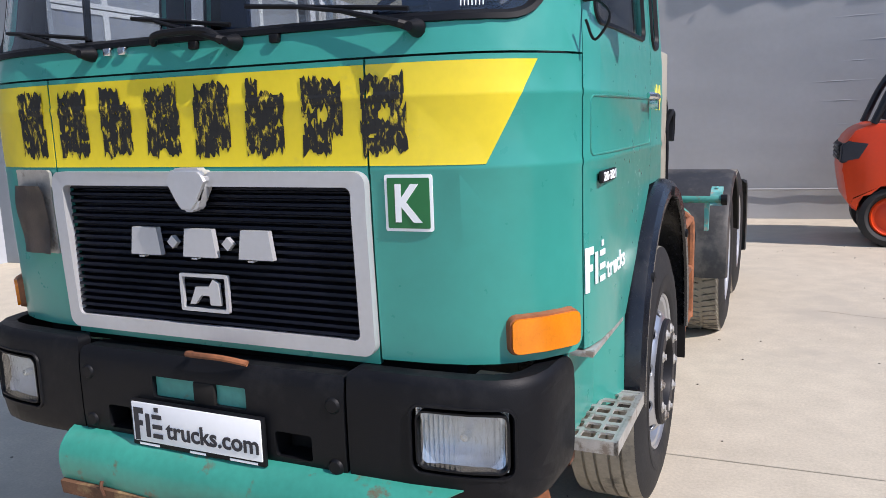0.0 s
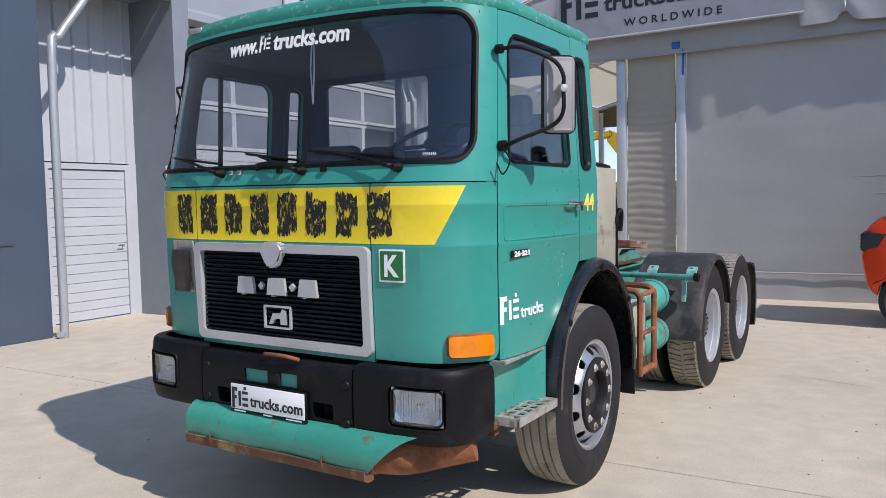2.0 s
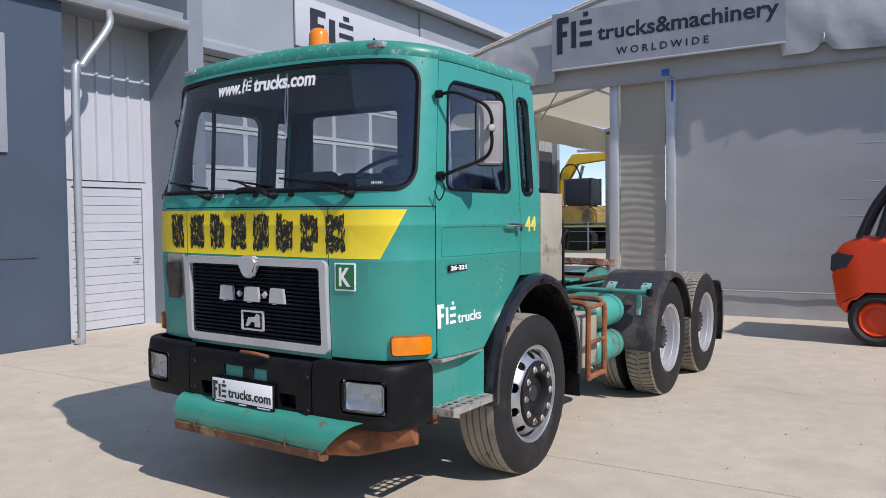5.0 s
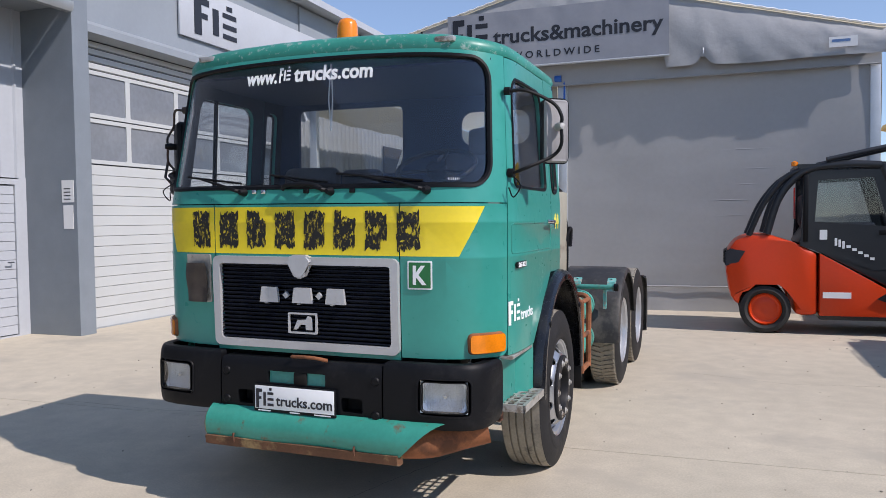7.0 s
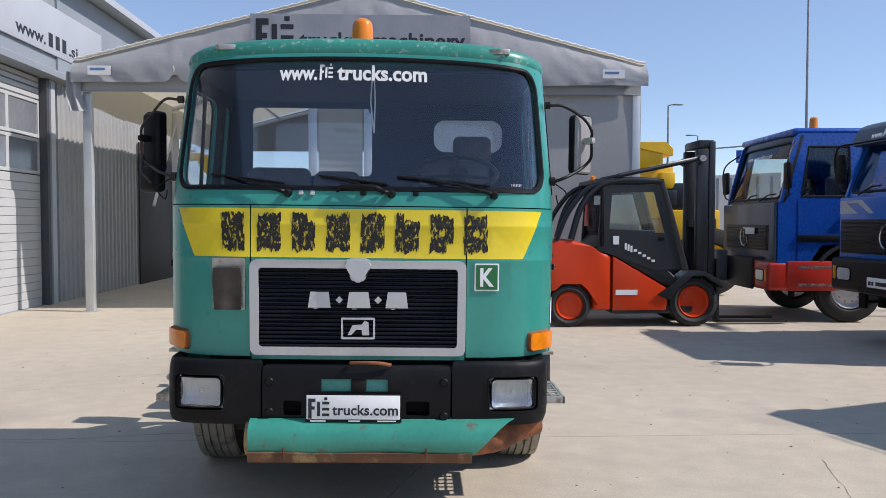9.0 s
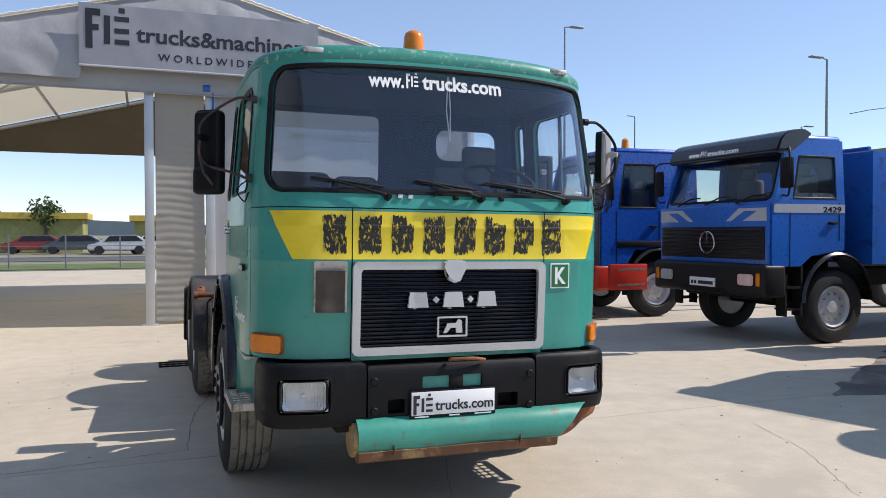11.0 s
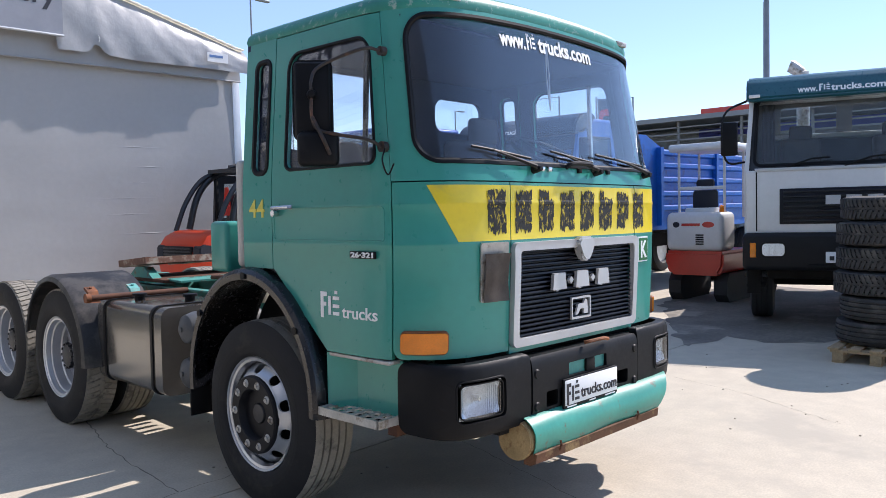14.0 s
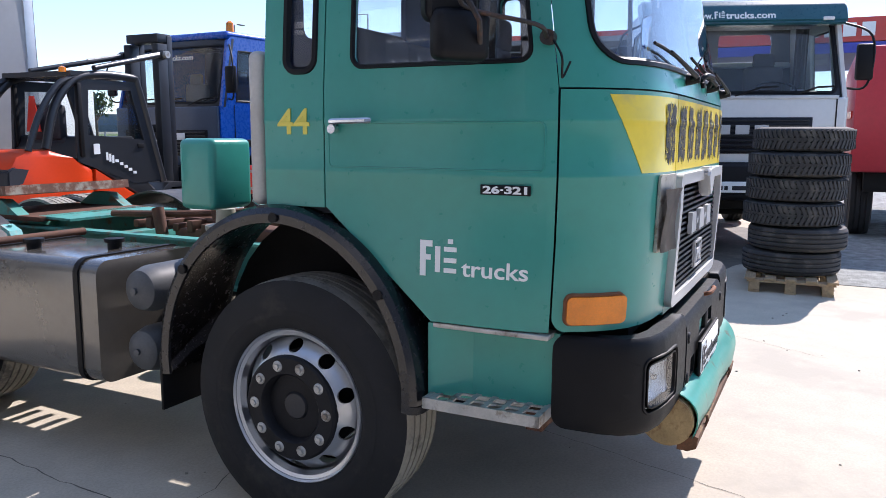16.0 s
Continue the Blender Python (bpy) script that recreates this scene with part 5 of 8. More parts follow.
# ---- the yard ----
CONCRETE = pbr("concrete", (0.505, 0.448, 0.352), 0.85, var=0.09, scale=0.35, bump=0.002, bscale=30, dirt=(0.43, 0.385, 0.31), dirt_amount=0.3, dirt_scale=0.7, grain=0.03, fine=(70, 0.1))
GRASS = pbr("grass_ground", (0.1, 0.14, 0.04), 0.95, var=0.3, scale=0.6, bump=0.03, bscale=8)
GRAVEL = pbr("gravel", (0.28, 0.29, 0.27), 0.95, var=0.35, scale=6, bump=0.03, bscale=25, grain=0.1)
ASPHALT = pbr("asphalt", (0.09, 0.09, 0.09), 0.9, var=0.15, scale=1)
bm = B()
box(bm, -600, -600, -0.3, 600, 600, -0.03)
tagged(finish("ground", bm, pbr("far_ground", (0.22, 0.21, 0.15), 0.95, var=0.25, scale=0.05), None, "", 0), "pale dry ground reaching the horizon", "ground", kind="structure")
bm = B()
box(bm, -34, -40, -0.029, 40, 34, -0.012)
pav = tagged(finish("pavement", bm, pbr("joint_fill", (0.13, 0.12, 0.1), 0.95, var=0.2, scale=2), None, "", 0), "pale concrete yard slabs with dark joints", "pavement", kind="structure")
XJ = [-33, -21, -9, 10.6, 22, 34]
YJ = [-28.35, -22.35, -16.35, -10.35, -4.35, 1.65, 7.65, 13.65, 19.65, 25.65, 31.65]
for i in range(len(XJ) - 1):
    for j in range(len(YJ) - 1):
        bm = B()
        g = 0.006
        box(bm, XJ[i] + g, YJ[j] + g, -0.012, XJ[i + 1] - g, YJ[j + 1] - g, 0.0, 0.003, 1)
        part("slab", bm, CONCRETE, pav, "", 0)
CRACKM = pbr("crack_dark", (0.16, 0.145, 0.12), 0.95, var=0.3, scale=9)
rnd = random.Random(17)


def crack(pts, w):
    """A thin wandering crack in the slab."""
    bm, fine = B(), []
    for (ax, ay), (bx, by) in zip(pts, pts[1:]):
        k = max(2, int(math.hypot(bx - ax, by - ay) / 0.07))
        fine += [(ax + (bx - ax) * i / k + rnd.uniform(-0.012, 0.012), ay + (by - ay) * i / k + rnd.uniform(-0.012, 0.012)) for i in range(k)]
    fine.append(pts[-1])
    row = []
    for i, (x, y) in enumerate(fine):
        p, q = fine[max(0, i - 1)], fine[min(len(fine) - 1, i + 1)]
        t = Vector((q[1] - p[1], p[0] - q[0], 0)).normalized() * w * rnd.uniform(0.35, 1.0)
        row.append((bm.verts.new((x - t.x, y - t.y, 0.002)), bm.verts.new((x + t.x, y + t.y, 0.002))))
    for A, C in zip(row, row[1:]):
        bm.faces.new((A[0], A[1], C[1], C[0]))
    part("crack", bm, CRACKM, pav, "", 0)


crack([(-0.94, 5.7), (-0.9, 4.3), (-1.01, 3.8), (-1.2, 3.0), (-1.27, 2.42), (-1.31, 1.87)], 0.0045)
crack([(-1.31, 1.87), (-1.6, 1.84), (-2.3, 1.72), (-3.4, 1.75)], 0.004)
crack([(-1.31, 1.87), (-1.0, 1.88), (-0.6, 1.98)], 0.0035)
crack([(0.44, 1.22), (0.2, 0.5), (-0.12, -0.38), (-0.5, -1.6), (-0.9, -2.9)], 0.003)
crack([(2.4, -0.6), (2.9, 0.3), (3.1, 1.0)], 0.0022)
crack([(1.9, 4.6), (2.8, 4.3), (3.9, 4.45)], 0.003)
crack([(-2.2, 4.4), (-3.0, 3.6), (-3.6, 3.4)], 0.003)
# dark ground under the parked trucks: painted shade over damp, with a ragged edge
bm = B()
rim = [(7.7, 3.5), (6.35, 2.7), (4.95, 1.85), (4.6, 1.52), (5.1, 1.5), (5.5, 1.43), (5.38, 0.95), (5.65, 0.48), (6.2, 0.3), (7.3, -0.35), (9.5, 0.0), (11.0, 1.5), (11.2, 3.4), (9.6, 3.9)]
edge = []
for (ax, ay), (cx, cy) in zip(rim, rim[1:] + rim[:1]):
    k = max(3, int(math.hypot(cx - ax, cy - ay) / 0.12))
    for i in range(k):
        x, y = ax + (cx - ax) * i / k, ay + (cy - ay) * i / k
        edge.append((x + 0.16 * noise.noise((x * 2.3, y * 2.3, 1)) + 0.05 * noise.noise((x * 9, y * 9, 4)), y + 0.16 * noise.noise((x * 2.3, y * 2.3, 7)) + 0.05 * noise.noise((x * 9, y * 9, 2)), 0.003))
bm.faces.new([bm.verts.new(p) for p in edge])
part("damp_patch", bm, pbr("shaded_wet_concrete", (0.16, 0.142, 0.118), 0.75, var=0.3, scale=1.5, dirt=(0.3, 0.27, 0.22), dirt_amount=0.22, dirt_scale=1.2, grain=0.08), pav, "dark patch of painted shade and damp", 0)
for nm, mt, q, lb in (("gravel_area", GRAVEL, (7.0, -14, 12, -1.6, 0.004), "grey gravel strip"), ("grass_strip", GRASS, (-60, 33, 60, 39, 0.02), "green grass verge"), ("road", ASPHALT, (-120, 44, 160, 52, 0.0), "grey far road"), ("meadow", GRASS, (-200, 80, 200, 220, 0.02), "green far meadow")):
    bm = B()
    if nm == "gravel_area":
        box(bm, 5.35, -20, 0.0, 30, -0.72, 0.006)
    else:
        box(bm, q[0], q[1], -0.028, q[2], q[3], q[4])
    tagged(finish(nm, bm, mt, None, "", 0), lb, nm.replace("_", " "), kind="structure")
rnd = random.Random(9)
bm = B()
for i in range(280):
    x, y, s = rnd.uniform(-4.5, 7), rnd.uniform(-3, 8), rnd.uniform(0.003, 0.0075)
    vs = box(bm, -s, -s * 0.8, 0, s, s * 0.8, s * 0.9)
    move(bm, vs, Matrix.Translation((x, y, 0)) @ Matrix.Rotation(rnd.uniform(0, 6), 4, "Z"))
tagged(finish("pebbles", bm, pbr("pebble", (0.3, 0.27, 0.22), 0.9), None, "", 0), "small loose stones on the concrete", "pebbles", kind="stuff")
# iron grate in the yard
gr = thing("drain_grate", "dark iron drain grate set in the concrete", "grate", pose(-1.2, 5.8, 0))
bm = B()
for i in range(7):
    box(bm, -0.225 + i * 0.075 - 0.014, -0.16, 0.0, -0.225 + i * 0.075 + 0.014, 0.16, 0.012)
for y in (-0.16, 0.0, 0.16):
    box(bm, -0.24, y - 0.014, 0.0, 0.24, y + 0.014, 0.014)
part("grating", bm, DARK, gr)

# ---- hall along the left of the yard ----
SHEETDARK = pbr("blue_grey_cladding", (0.056, 0.078, 0.112), 0.45, var=0.06, scale=1.2, bump=0.0006, bscale=30)
SHEETGREY = pbr("grey_cladding", (0.27, 0.3, 0.33), 0.5, var=0.05, scale=1.0)
SHEETWHITE = pbr("white_cladding", (0.45, 0.475, 0.51), 0.42, var=0.04, scale=1.2)
COLUMN = pbr("column_grey", (0.2, 0.23, 0.26), 0.55, var=0.06)
DOORWHITE = pbr("sectional_door_white", (0.5, 0.52, 0.52), 0.45, var=0.03, scale=2)
PANE = pbr("door_pane", (0.19, 0.21, 0.24), 0.12, var=0.15, scale=0.8, coat=0.3)
TRIMDARK = pbr("dark_trim", (0.06, 0.065, 0.075), 0.5)
ZINC = pbr("zinc", (0.42, 0.44, 0.45), 0.4, 0.5, var=0.08)
hall = tagged(finish("wall_west", (lambda b: (box(b, -7.1, 5.2, 0, -6.88, 11.95, 0.004), box(b, -7.1, 5.2, 4.45, -6.88, 11.95, 6.5), b)[-1])(B()), SHEETGREY, None, "", 0), "grey clad hall wall above a sectional door", "wall", kind="structure")
bm = B()
box(bm, -18, 19.3, 0, -6.7, 19.5, 6.5)
part("end_wall", bm, SHEETGREY, hall, "", 0)
# corrugated wall further back
bm = B()
y, poly = 11.95, []
while y < 19.0:
    poly += [(-6.86, y), (-6.86, y + 0.1), (-6.82, y + 0.13), (-6.82, y + 0.2)]
    y += 0.23
poly += [(-6.86, 19.3), (-7.0, 19.3), (-7.0, 11.95)]
prism(bm, poly, "z", 0, 4.6)
wn = tagged(finish("wall_corrugated", bm, pbr("trapezoid_sheet", (0.34, 0.35, 0.35), 0.5, var=0.08, scale=1), None, "", 0), "grey corrugated metal hall wall", "wall", kind="structure")
bm = B()
box(bm, -7.08, 11.96, 4.6, -6.84, 19.3, 6.5)
part("upper_wall", bm, SHEETGREY, wn, "", 0)
bm = B()
box(bm, -6.81, 16.4, 0.0, -6.77, 19.1, 3.7, 0.01)
part("sliding_door", bm, pbr("dark_brown_door", (0.03, 0.025, 0.022), 0.6, var=0.15, scale=1.5), wn, "dark brown sliding door")
# eaves and roof
bm = B()
prism(bm, [(-6.45, 6.5), (-6.45, 6.66), (-7.1, 6.72), (-18, 8.4), (-18, 8.2), (-6.6, 6.5)], "y", 4.9, 19.7)
tagged(finish("roof_west", bm, SHEETWHITE, None, "", 0), "white edged hall roof", "roof", kind="structure")
# column and lintel
bm = B()
box(bm, -7.75, 5.0, 0, -6.52, 5.3, 6.5, 0.005)
tagged(finish("column", bm, COLUMN, None, "", 0), "grey steel clad column beside the sectional door", "column", kind="structure")
bm = B()
prism(bm, [(-6.88, 4.42), (-6.6, 4.45), (-6.6, 4.56), (-6.88, 4.7)], "y", 5.36, 12.3)
tagged(finish("lintel", bm, SHEETGREY, None, "", 0), "grey canopy strip above the sectional door", "lintel", kind="structure")
for q in ((11.36, 11.46, -6.8), (11.54, 11.72, -6.8)):
    bm = B()
    box(bm, -6.95, q[0], 0, q[2], q[1], 4.42)
    tagged(finish("trim", bm, SHEETWHITE if q[0] > 11.5 else TRIMDARK, None, "", 0), "upright door jamb trim", "trim", kind="structure")
# sectional door: ribbed panels and two rows of panes
sd = tagged(finish("door_1", (lambda b: (box(b, -7.02, 5.36, 0, -6.99, 11.35, 4.45), b)[-1])(B()), TRIMDARK, None, "", 0), "white sectional overhead door with two rows of windows", "door", kind="structure")
zb = [0.0, 0.63, 1.265, 1.9, 2.53]
for z0, z1 in zip(zb, zb[1:]):
    for k in range(4):
        bm = B()
        h = (z1 - z0) / 4
        za, zc = z0 + k * h, z0 + (k + 1) * h
        prism(bm, [(-6.96, za + 0.001), (-6.945, za + 0.007), (-6.945, zc - 0.007), (-6.96, zc - 0.001)], "y", 5.36, 11.34)
        part("door_panel", bm, DOORWHITE, sd, "", 0)
for z0, z1 in ((2.55, 3.24), (3.26, 3.98)):
    bm = B()
    n = 5
    wy = (11.34 - 5.36) / n
    holes = [rrect(5.36 + i * wy + 0.05, z0 + 0.06, 5.36 + (i + 1) * wy - 0.05, z1 - 0.06, 0.03, 3) for i in range(n)]
    sheet(bm, [(5.36, z0), (11.34, z0), (11.34, z1), (5.36, z1)], holes, lambda u, v, d: (-6.945 + d, u, v), 0.035)
    fr = part("window_frame", bm, DOORWHITE, sd, "", 0)
    for hl_ in holes:
        bm = B()
        sheet(bm, hl_, [], lambda u, v, d: (-6.965 + d, u, v), 0.008)
        part("pane", bm, PANE, sd, "grey acrylic pane", 0)
for z0, z1 in ((4.0, 4.1), (4.11, 4.21), (4.22, 4.32), (4.33, 4.43)):
    bm = B()
    prism(bm, [(-6.985, z0), (-6.945, z0 + 0.01), (-6.945, z1 - 0.01), (-6.985, z1)], "y", 5.36, 11.34)
    part("door_panel", bm, DOORWHITE, sd, "", 0)
# company board
sb = tagged(thing("wall_sign", "white board with dark company mark on the hall wall", "sign", pose(-6.86, 7.75, 4.95)), kind="")
bm = B()
box(bm, 0, 0.0, 0, 0.04, 6.4, 0.95, 0.006)
part("board", bm, SHEETWHITE, sb)
logo_bars("mark", 1.3, 0.74, DECALTEXT, sb, pose(0.045, 0.4, 0.1, 90, 0, 90), 0.006)
lettering("board_word", "www.", 0.34, DECALTEXT, sb, pose(0.043, 2.5, 0.13, 90, 0, 90), width=1.15, bold=0.006)
for x in (3.78, 4.08, 4.38):
    bm = B()
    box(bm, 0.041, x, 0.13, 0.046, x + 0.17, 0.4)
    part("address_bar", bm, DECALTEXT, sb, "", 0)
lettering("board_word", ".si", 0.34, DECALTEXT, sb, pose(0.043, 4.68, 0.13, 90, 0, 90), width=0.42, bold=0.006)
# notices on the column
nt_ = thing("notice", "two white paper notices on the grey column", "notice", pose(-6.68, 5.0, 1.75))
bm = B()
box(bm, -0.11, -0.006, 0.18, 0.11, -0.001, 0.5), box(bm, -0.09, -0.006, -0.2, 0.09, -0.001, 0.14)
part("paper", bm, WHITE, nt_, "", 0)
bm = B()
for k in range(4):
    box(bm, -0.07, -0.008, 0.22 + k * 0.05, 0.05, -0.0065, 0.235 + k * 0.05)
part("print_bars", bm, DECALTEXT, nt_, "", 0)

# recess with side door, between the hall and the dark block
bm = B()
y, poly = 3.0, []
while y < 4.95:
    poly += [(-7.48, y), (-7.48, y + 0.2), (-7.45, y + 0.22), (-7.45, y + 0.25)]
    y += 0.27
poly += [(-7.48, 5.0), (-7.7, 5.0), (-7.7, 3.0)]
prism(bm, poly, "z", 2.3, 4.8)
wrc = tagged(finish("wall_recess", bm, SHEETWHITE, None, "", 0), "white profiled metal wall with a side door", "wall", kind="structure")
for x_, ya, yb in ((-7.47, 3.0, 3.5), (-7.47, 4.86, 5.0), (-7.62, 3.5, 4.86)):
    bm = B()
    box(bm, -7.7, ya, 0, x_, yb, 2.3)
    part("wall_panel", bm, SHEETWHITE, wrc, "", 0)
sdoor = tagged(finish("door_2", (lambda b: (sheet(b, [(3.5, 0), (4.86, 0), (4.86, 2.28), (3.5, 2.28)], [[(3.57, 0.02), (4.79, 0.02), (4.79, 2.2), (3.57, 2.2)]], lambda u, v, d: (-7.45 + d, u, v), 0.08), b)[-1])(B()), SHEETWHITE, None, "", 0), "white ribbed metal side door, closed", "door", kind="structure")
for k in range(16):
    bm = B()
    z0 = 0.03 + k * 0.135
    prism(bm, [(-7.49, z0 + 0.0005), (-7.475, z0 + 0.006), (-7.475, z0 + 0.129), (-7.49, z0 + 0.1345)], "y", 3.575, 4.785)
    part("panel", bm, SHEETWHITE, sdoor, "", 0)
bm = B()
tube(bm, [(-7.46, 4.7, 1.08), (-7.41, 4.7, 1.08), (-7.41, 4.59, 1.08)], 0.01, 8)
part("door_handle", bm, CHROME, sdoor)
# dark block, its overhang, gutter and downpipe
bm = B()
box(bm, -16, -16, 0, -6.62, 3.0, 9.0, 0.01)
dk = tagged(finish("wall_dark", bm, SHEETDARK, None, "", 0), "dark blue-grey clad block", "wall", kind="structure")
bm = B()
box(bm, -6.62, -14, 1.2, -6.605, 2.55, 1.22)
part("cladding_seam", bm, TRIMDARK, dk, "", 0)
bm = B()
prism(bm, [(-8.6, 4.72), (-6.68, 4.72), (-6.61, 4.78), (-6.58, 4.9), (-8.6, 5.08)], "y", 3.01, 4.98)
tagged(finish("canopy", bm, SHEETGREY, None, "", 0), "grey canopy over the recess", "canopy", kind="structure")
gt = thing("gutter", "zinc gutter with downpipe at the recess", "gutter", pose(0, 0, 0))
bm = B()
prism(bm, [(-6.6, 4.68), (-6.58, 4.62), (-6.48, 4.62), (-6.45, 4.68), (-6.45, 4.76), (-6.6, 4.76)], "y", 1.0, 4.98)
part("channel", bm, ZINC, gt)
bm = B()
tube(bm, smooth_path([(-6.52, 3.62, 4.64), (-6.52, 3.62, 4.4), (-6.52, 3.2, 3.8), (-6.51, 3.09, 3.5), (-6.5, 3.08, 0.25), (-6.46, 3.0, 0.06)], 4), 0.055, 12)
part("downpipe", bm, ZINC, gt)
bp_ = thing("info_board", "white printed board on the dark wall", "sign", pose(-6.6, 1.45, 2.55))
bm = B()
box(bm, 0, -0.7, 0, 0.02, 0.75, 1.5, 0.004)
part("board", bm, SHEETGREY, bp_)
bm = B()
for k in range(3):
    box(bm, 0.021, 0.4, 0.2 + 0.4 * k, 0.024, 0.65, 0.215 + 0.4 * k)
part("print_lines", bm, DECALTEXT, bp_, "", 0)

# ---- storage tent ----
def tarp_mat(name, col, trans=0.25):
    m = pbr(name, col, 0.5, var=0.05, scale=0.8, bump=0.012, bscale=1.6)
    nt, n = m.node_tree, m.node_tree.nodes
    if "Translucent BSDF" not in n:
        tl, mx = n.new("ShaderNodeBsdfTranslucent"), n.new("ShaderNodeMixShader")
        tl.inputs["Color"].default_value = (col[0] * 1.6, col[1] * 1.5, col[2] * 1.3, 1)
        mx.inputs[0].default_value = trans
        nt.links.new(n["Principled BSDF"].outputs[0], mx.inputs[1])
        nt.links.new(tl.outputs[0], mx.inputs[2])
        nt.links.new(mx.outputs[0], n["Material Output"].inputs["Surface"])
    return m


TARP = tarp_mat("grey_tarpaulin", (0.38, 0.385, 0.39), 0.07)
TARPROOF = tarp_mat("roof_tarpaulin", (0.5, 0.48, 0.41), 0.5)
TARPFLAP = pbr("flap_tarpaulin", (0.36, 0.365, 0.37), 0.4, var=0.06, scale=1.2, bump=0.02, bscale=3.0, spec=0.5)
# rear gable cloth: shade inside the tent is put into this dark brown
TARPSHADE = pbr("shaded_tarpaulin", (0.13, 0.105, 0.07), 0.7, var=0.12, scale=1.0, bump=0.01, bscale=2)
BANNER = pbr("grey_banner", (0.3, 0.31, 0.34), 0.5, var=0.05, scale=1.0, bump=0.01, bscale=1.8)
TX0, TX1, TY0, TY1, TZ, TR = -5.62, 4.5, 10.15, 20.6, 4.47, 5.78
TXM = (TX0 + TX1) / 2
tent = thing("storage_tent", "grey tarpaulin storage tent with an open bay", "tent", pose(0, 0, 0))


def wavy(bm, x0, z0, x1, z1, nx, nz, fn, flip=False):
    g = [[bm.verts.new(fn(x0 + (x1 - x0) * i / nx, z0 + (z1 - z0) * j / nz)) for i in range(nx + 1)] for j in range(nz + 1)]
    for j in range(nz):
        for i in range(nx):
            bm.faces.new((g[j][i], g[j][i + 1], g[j + 1][i + 1], g[j + 1][i]))


def roof_z(x):
    return TZ + (TR - TZ) * (1 - abs(x - TXM) / (TX1 - TXM))


# flat tarpaulin wall
def wall_y(x, z):
    return TY0 + 0.02 - 0.065 * max(0.0, (x + 0.35 * (2.4 - z) - 1.6) / 2.9) ** 2 + 0.012 * noise.noise((x * 1.1, z * 0.9, 1)) + 0.006 * noise.noise((x * 0.7, z * 5, 3))


bm = B()
wavy(bm, -0.42, 0.12, TX1 - 0.12, 4.2, 46, 36, lambda x, z: (x, wall_y(x, z), z))
twall = part("tarpaulin_wall", bm, TARP, tent)
for xa, za, ln in ((2.1, 2.72, 0.9), (2.5, 2.4, 0.6), (2.3, 2.14, 0.5), (1.7, 1.88, 1.2), (2.0, 1.62, 0.8), (2.2, 1.3, 1.0)):
    bm = B()
    rows = [[bm.verts.new((xa + ln * i / 16, wall_y(xa + ln * i / 16, za + o) - h * math.sin(math.pi * i / 16), za + o)) for o, h in ((-0.02, -0.002), (0.0, 0.004), (0.012, -0.002))] for i in range(17)]
    for p, q in zip(rows, rows[1:]):
        for i in range(2):
            bm.faces.new((p[i], q[i], q[i + 1], p[i + 1]))
    part("crease", bm, TARP, twall)
bm = B()
wavy(bm, -0.42, 0.0, TX1 - 0.05, 0.42, 40, 4, lambda x, z: (x, TY0 - 0.01 - 0.05 * (0.42 - z) + 0.02 * noise.noise((x * 2, z * 2, 5)), z))
part("ground_skirt", bm, TARP, tent)
bm = B()
tube(bm, [(-0.4, TY0 - 0.05, 0.42), (TX1, TY0 - 0.05, 0.42)], 0.014, 8)
part("skirt_bar", bm, TARP, tent)
# gathered curtain
bm = B()
rnd = random.Random(4)
wavy(bm, -1.4, 0.06, -0.6, 4.0, 10, 150, lambda x, z: (x, TY0 + 0.02 - 0.02 * abs(math.sin(z * 24 + 1.2 * noise.noise((x * 2, z * 1.5, 0)))) * min(1, max(0, (3.45 - z) / 0.5)) * (0.5 + 0.8 * abs(noise.noise((x * 3, z * 4, 2)))) - 0.02 * noise.noise((x * 2, z, 7)), z))
part("gathered_curtain", bm, tarp_mat("curtain_tarpaulin", (0.34, 0.325, 0.29), 0.12), tent, "gathered grey tarpaulin curtain")
# posts
POSTM = pbr("alu_post", (0.55, 0.57, 0.58), 0.42, 0.5, var=0.06)
for x, y in ((TX0 + 0.1, TY0), (-1.5, TY0), (-0.5, TY0), (TX1 - 0.06, TY0), (TX0 + 0.1, 15.3), (TX1 - 0.06, 15.3), (TX0 + 0.1, TY1), (TX1 - 0.06, TY1), (1.2, TY1)):
    bm = B()
    box(bm, x - 0.075, y - 0.05, 0.0, x + 0.075, y + 0.07, 4.3 if y != TY0 or x < -5 or x > 4 else 4.35, 0.008)
    box(bm, x - 0.13, y - 0.1, 0.0, x + 0.13, y + 0.12, 0.015)
    part("post", bm, POSTM, tent)
bm = B()
tube(bm, [(-0.47, TY0 - 0.07, 4.2), (-0.45, TY0 - 0.09, 3.95), (-0.46, TY0 - 0.08, 3.6)], 0.018, 6)
cyl(bm, (-0.62, TY0 - 0.09, 4.08), (-0.5, TY0 - 0.09, 4.08), 0.06, seg=12)
part("ratchet_strap", bm, pbr("blue_strap", (0.02, 0.12, 0.45), 0.6), tent, "blue ratchet strap")
# gable tarpaulin, valance and roof
bm = B()
wavy(bm, TX0, 0, TX1, 1, 90, 8, lambda x, t: (x, TY0 - 0.1 + 0.015 * noise.noise((x * 1.5, t * 3, 1)), 3.95 + 0.012 * noise.noise((x * 1.2, 0, 6)) + (roof_z(x) + 0.02 - 3.95) * t))
part("gable", bm, TARP, tent)
bm = B()
tube(bm, [(TX0, TY0 - 0.11, 3.96), (-1.5, TY0 - 0.11, 3.955), (TX1, TY0 - 0.11, 3.96)], 0.012, 8)
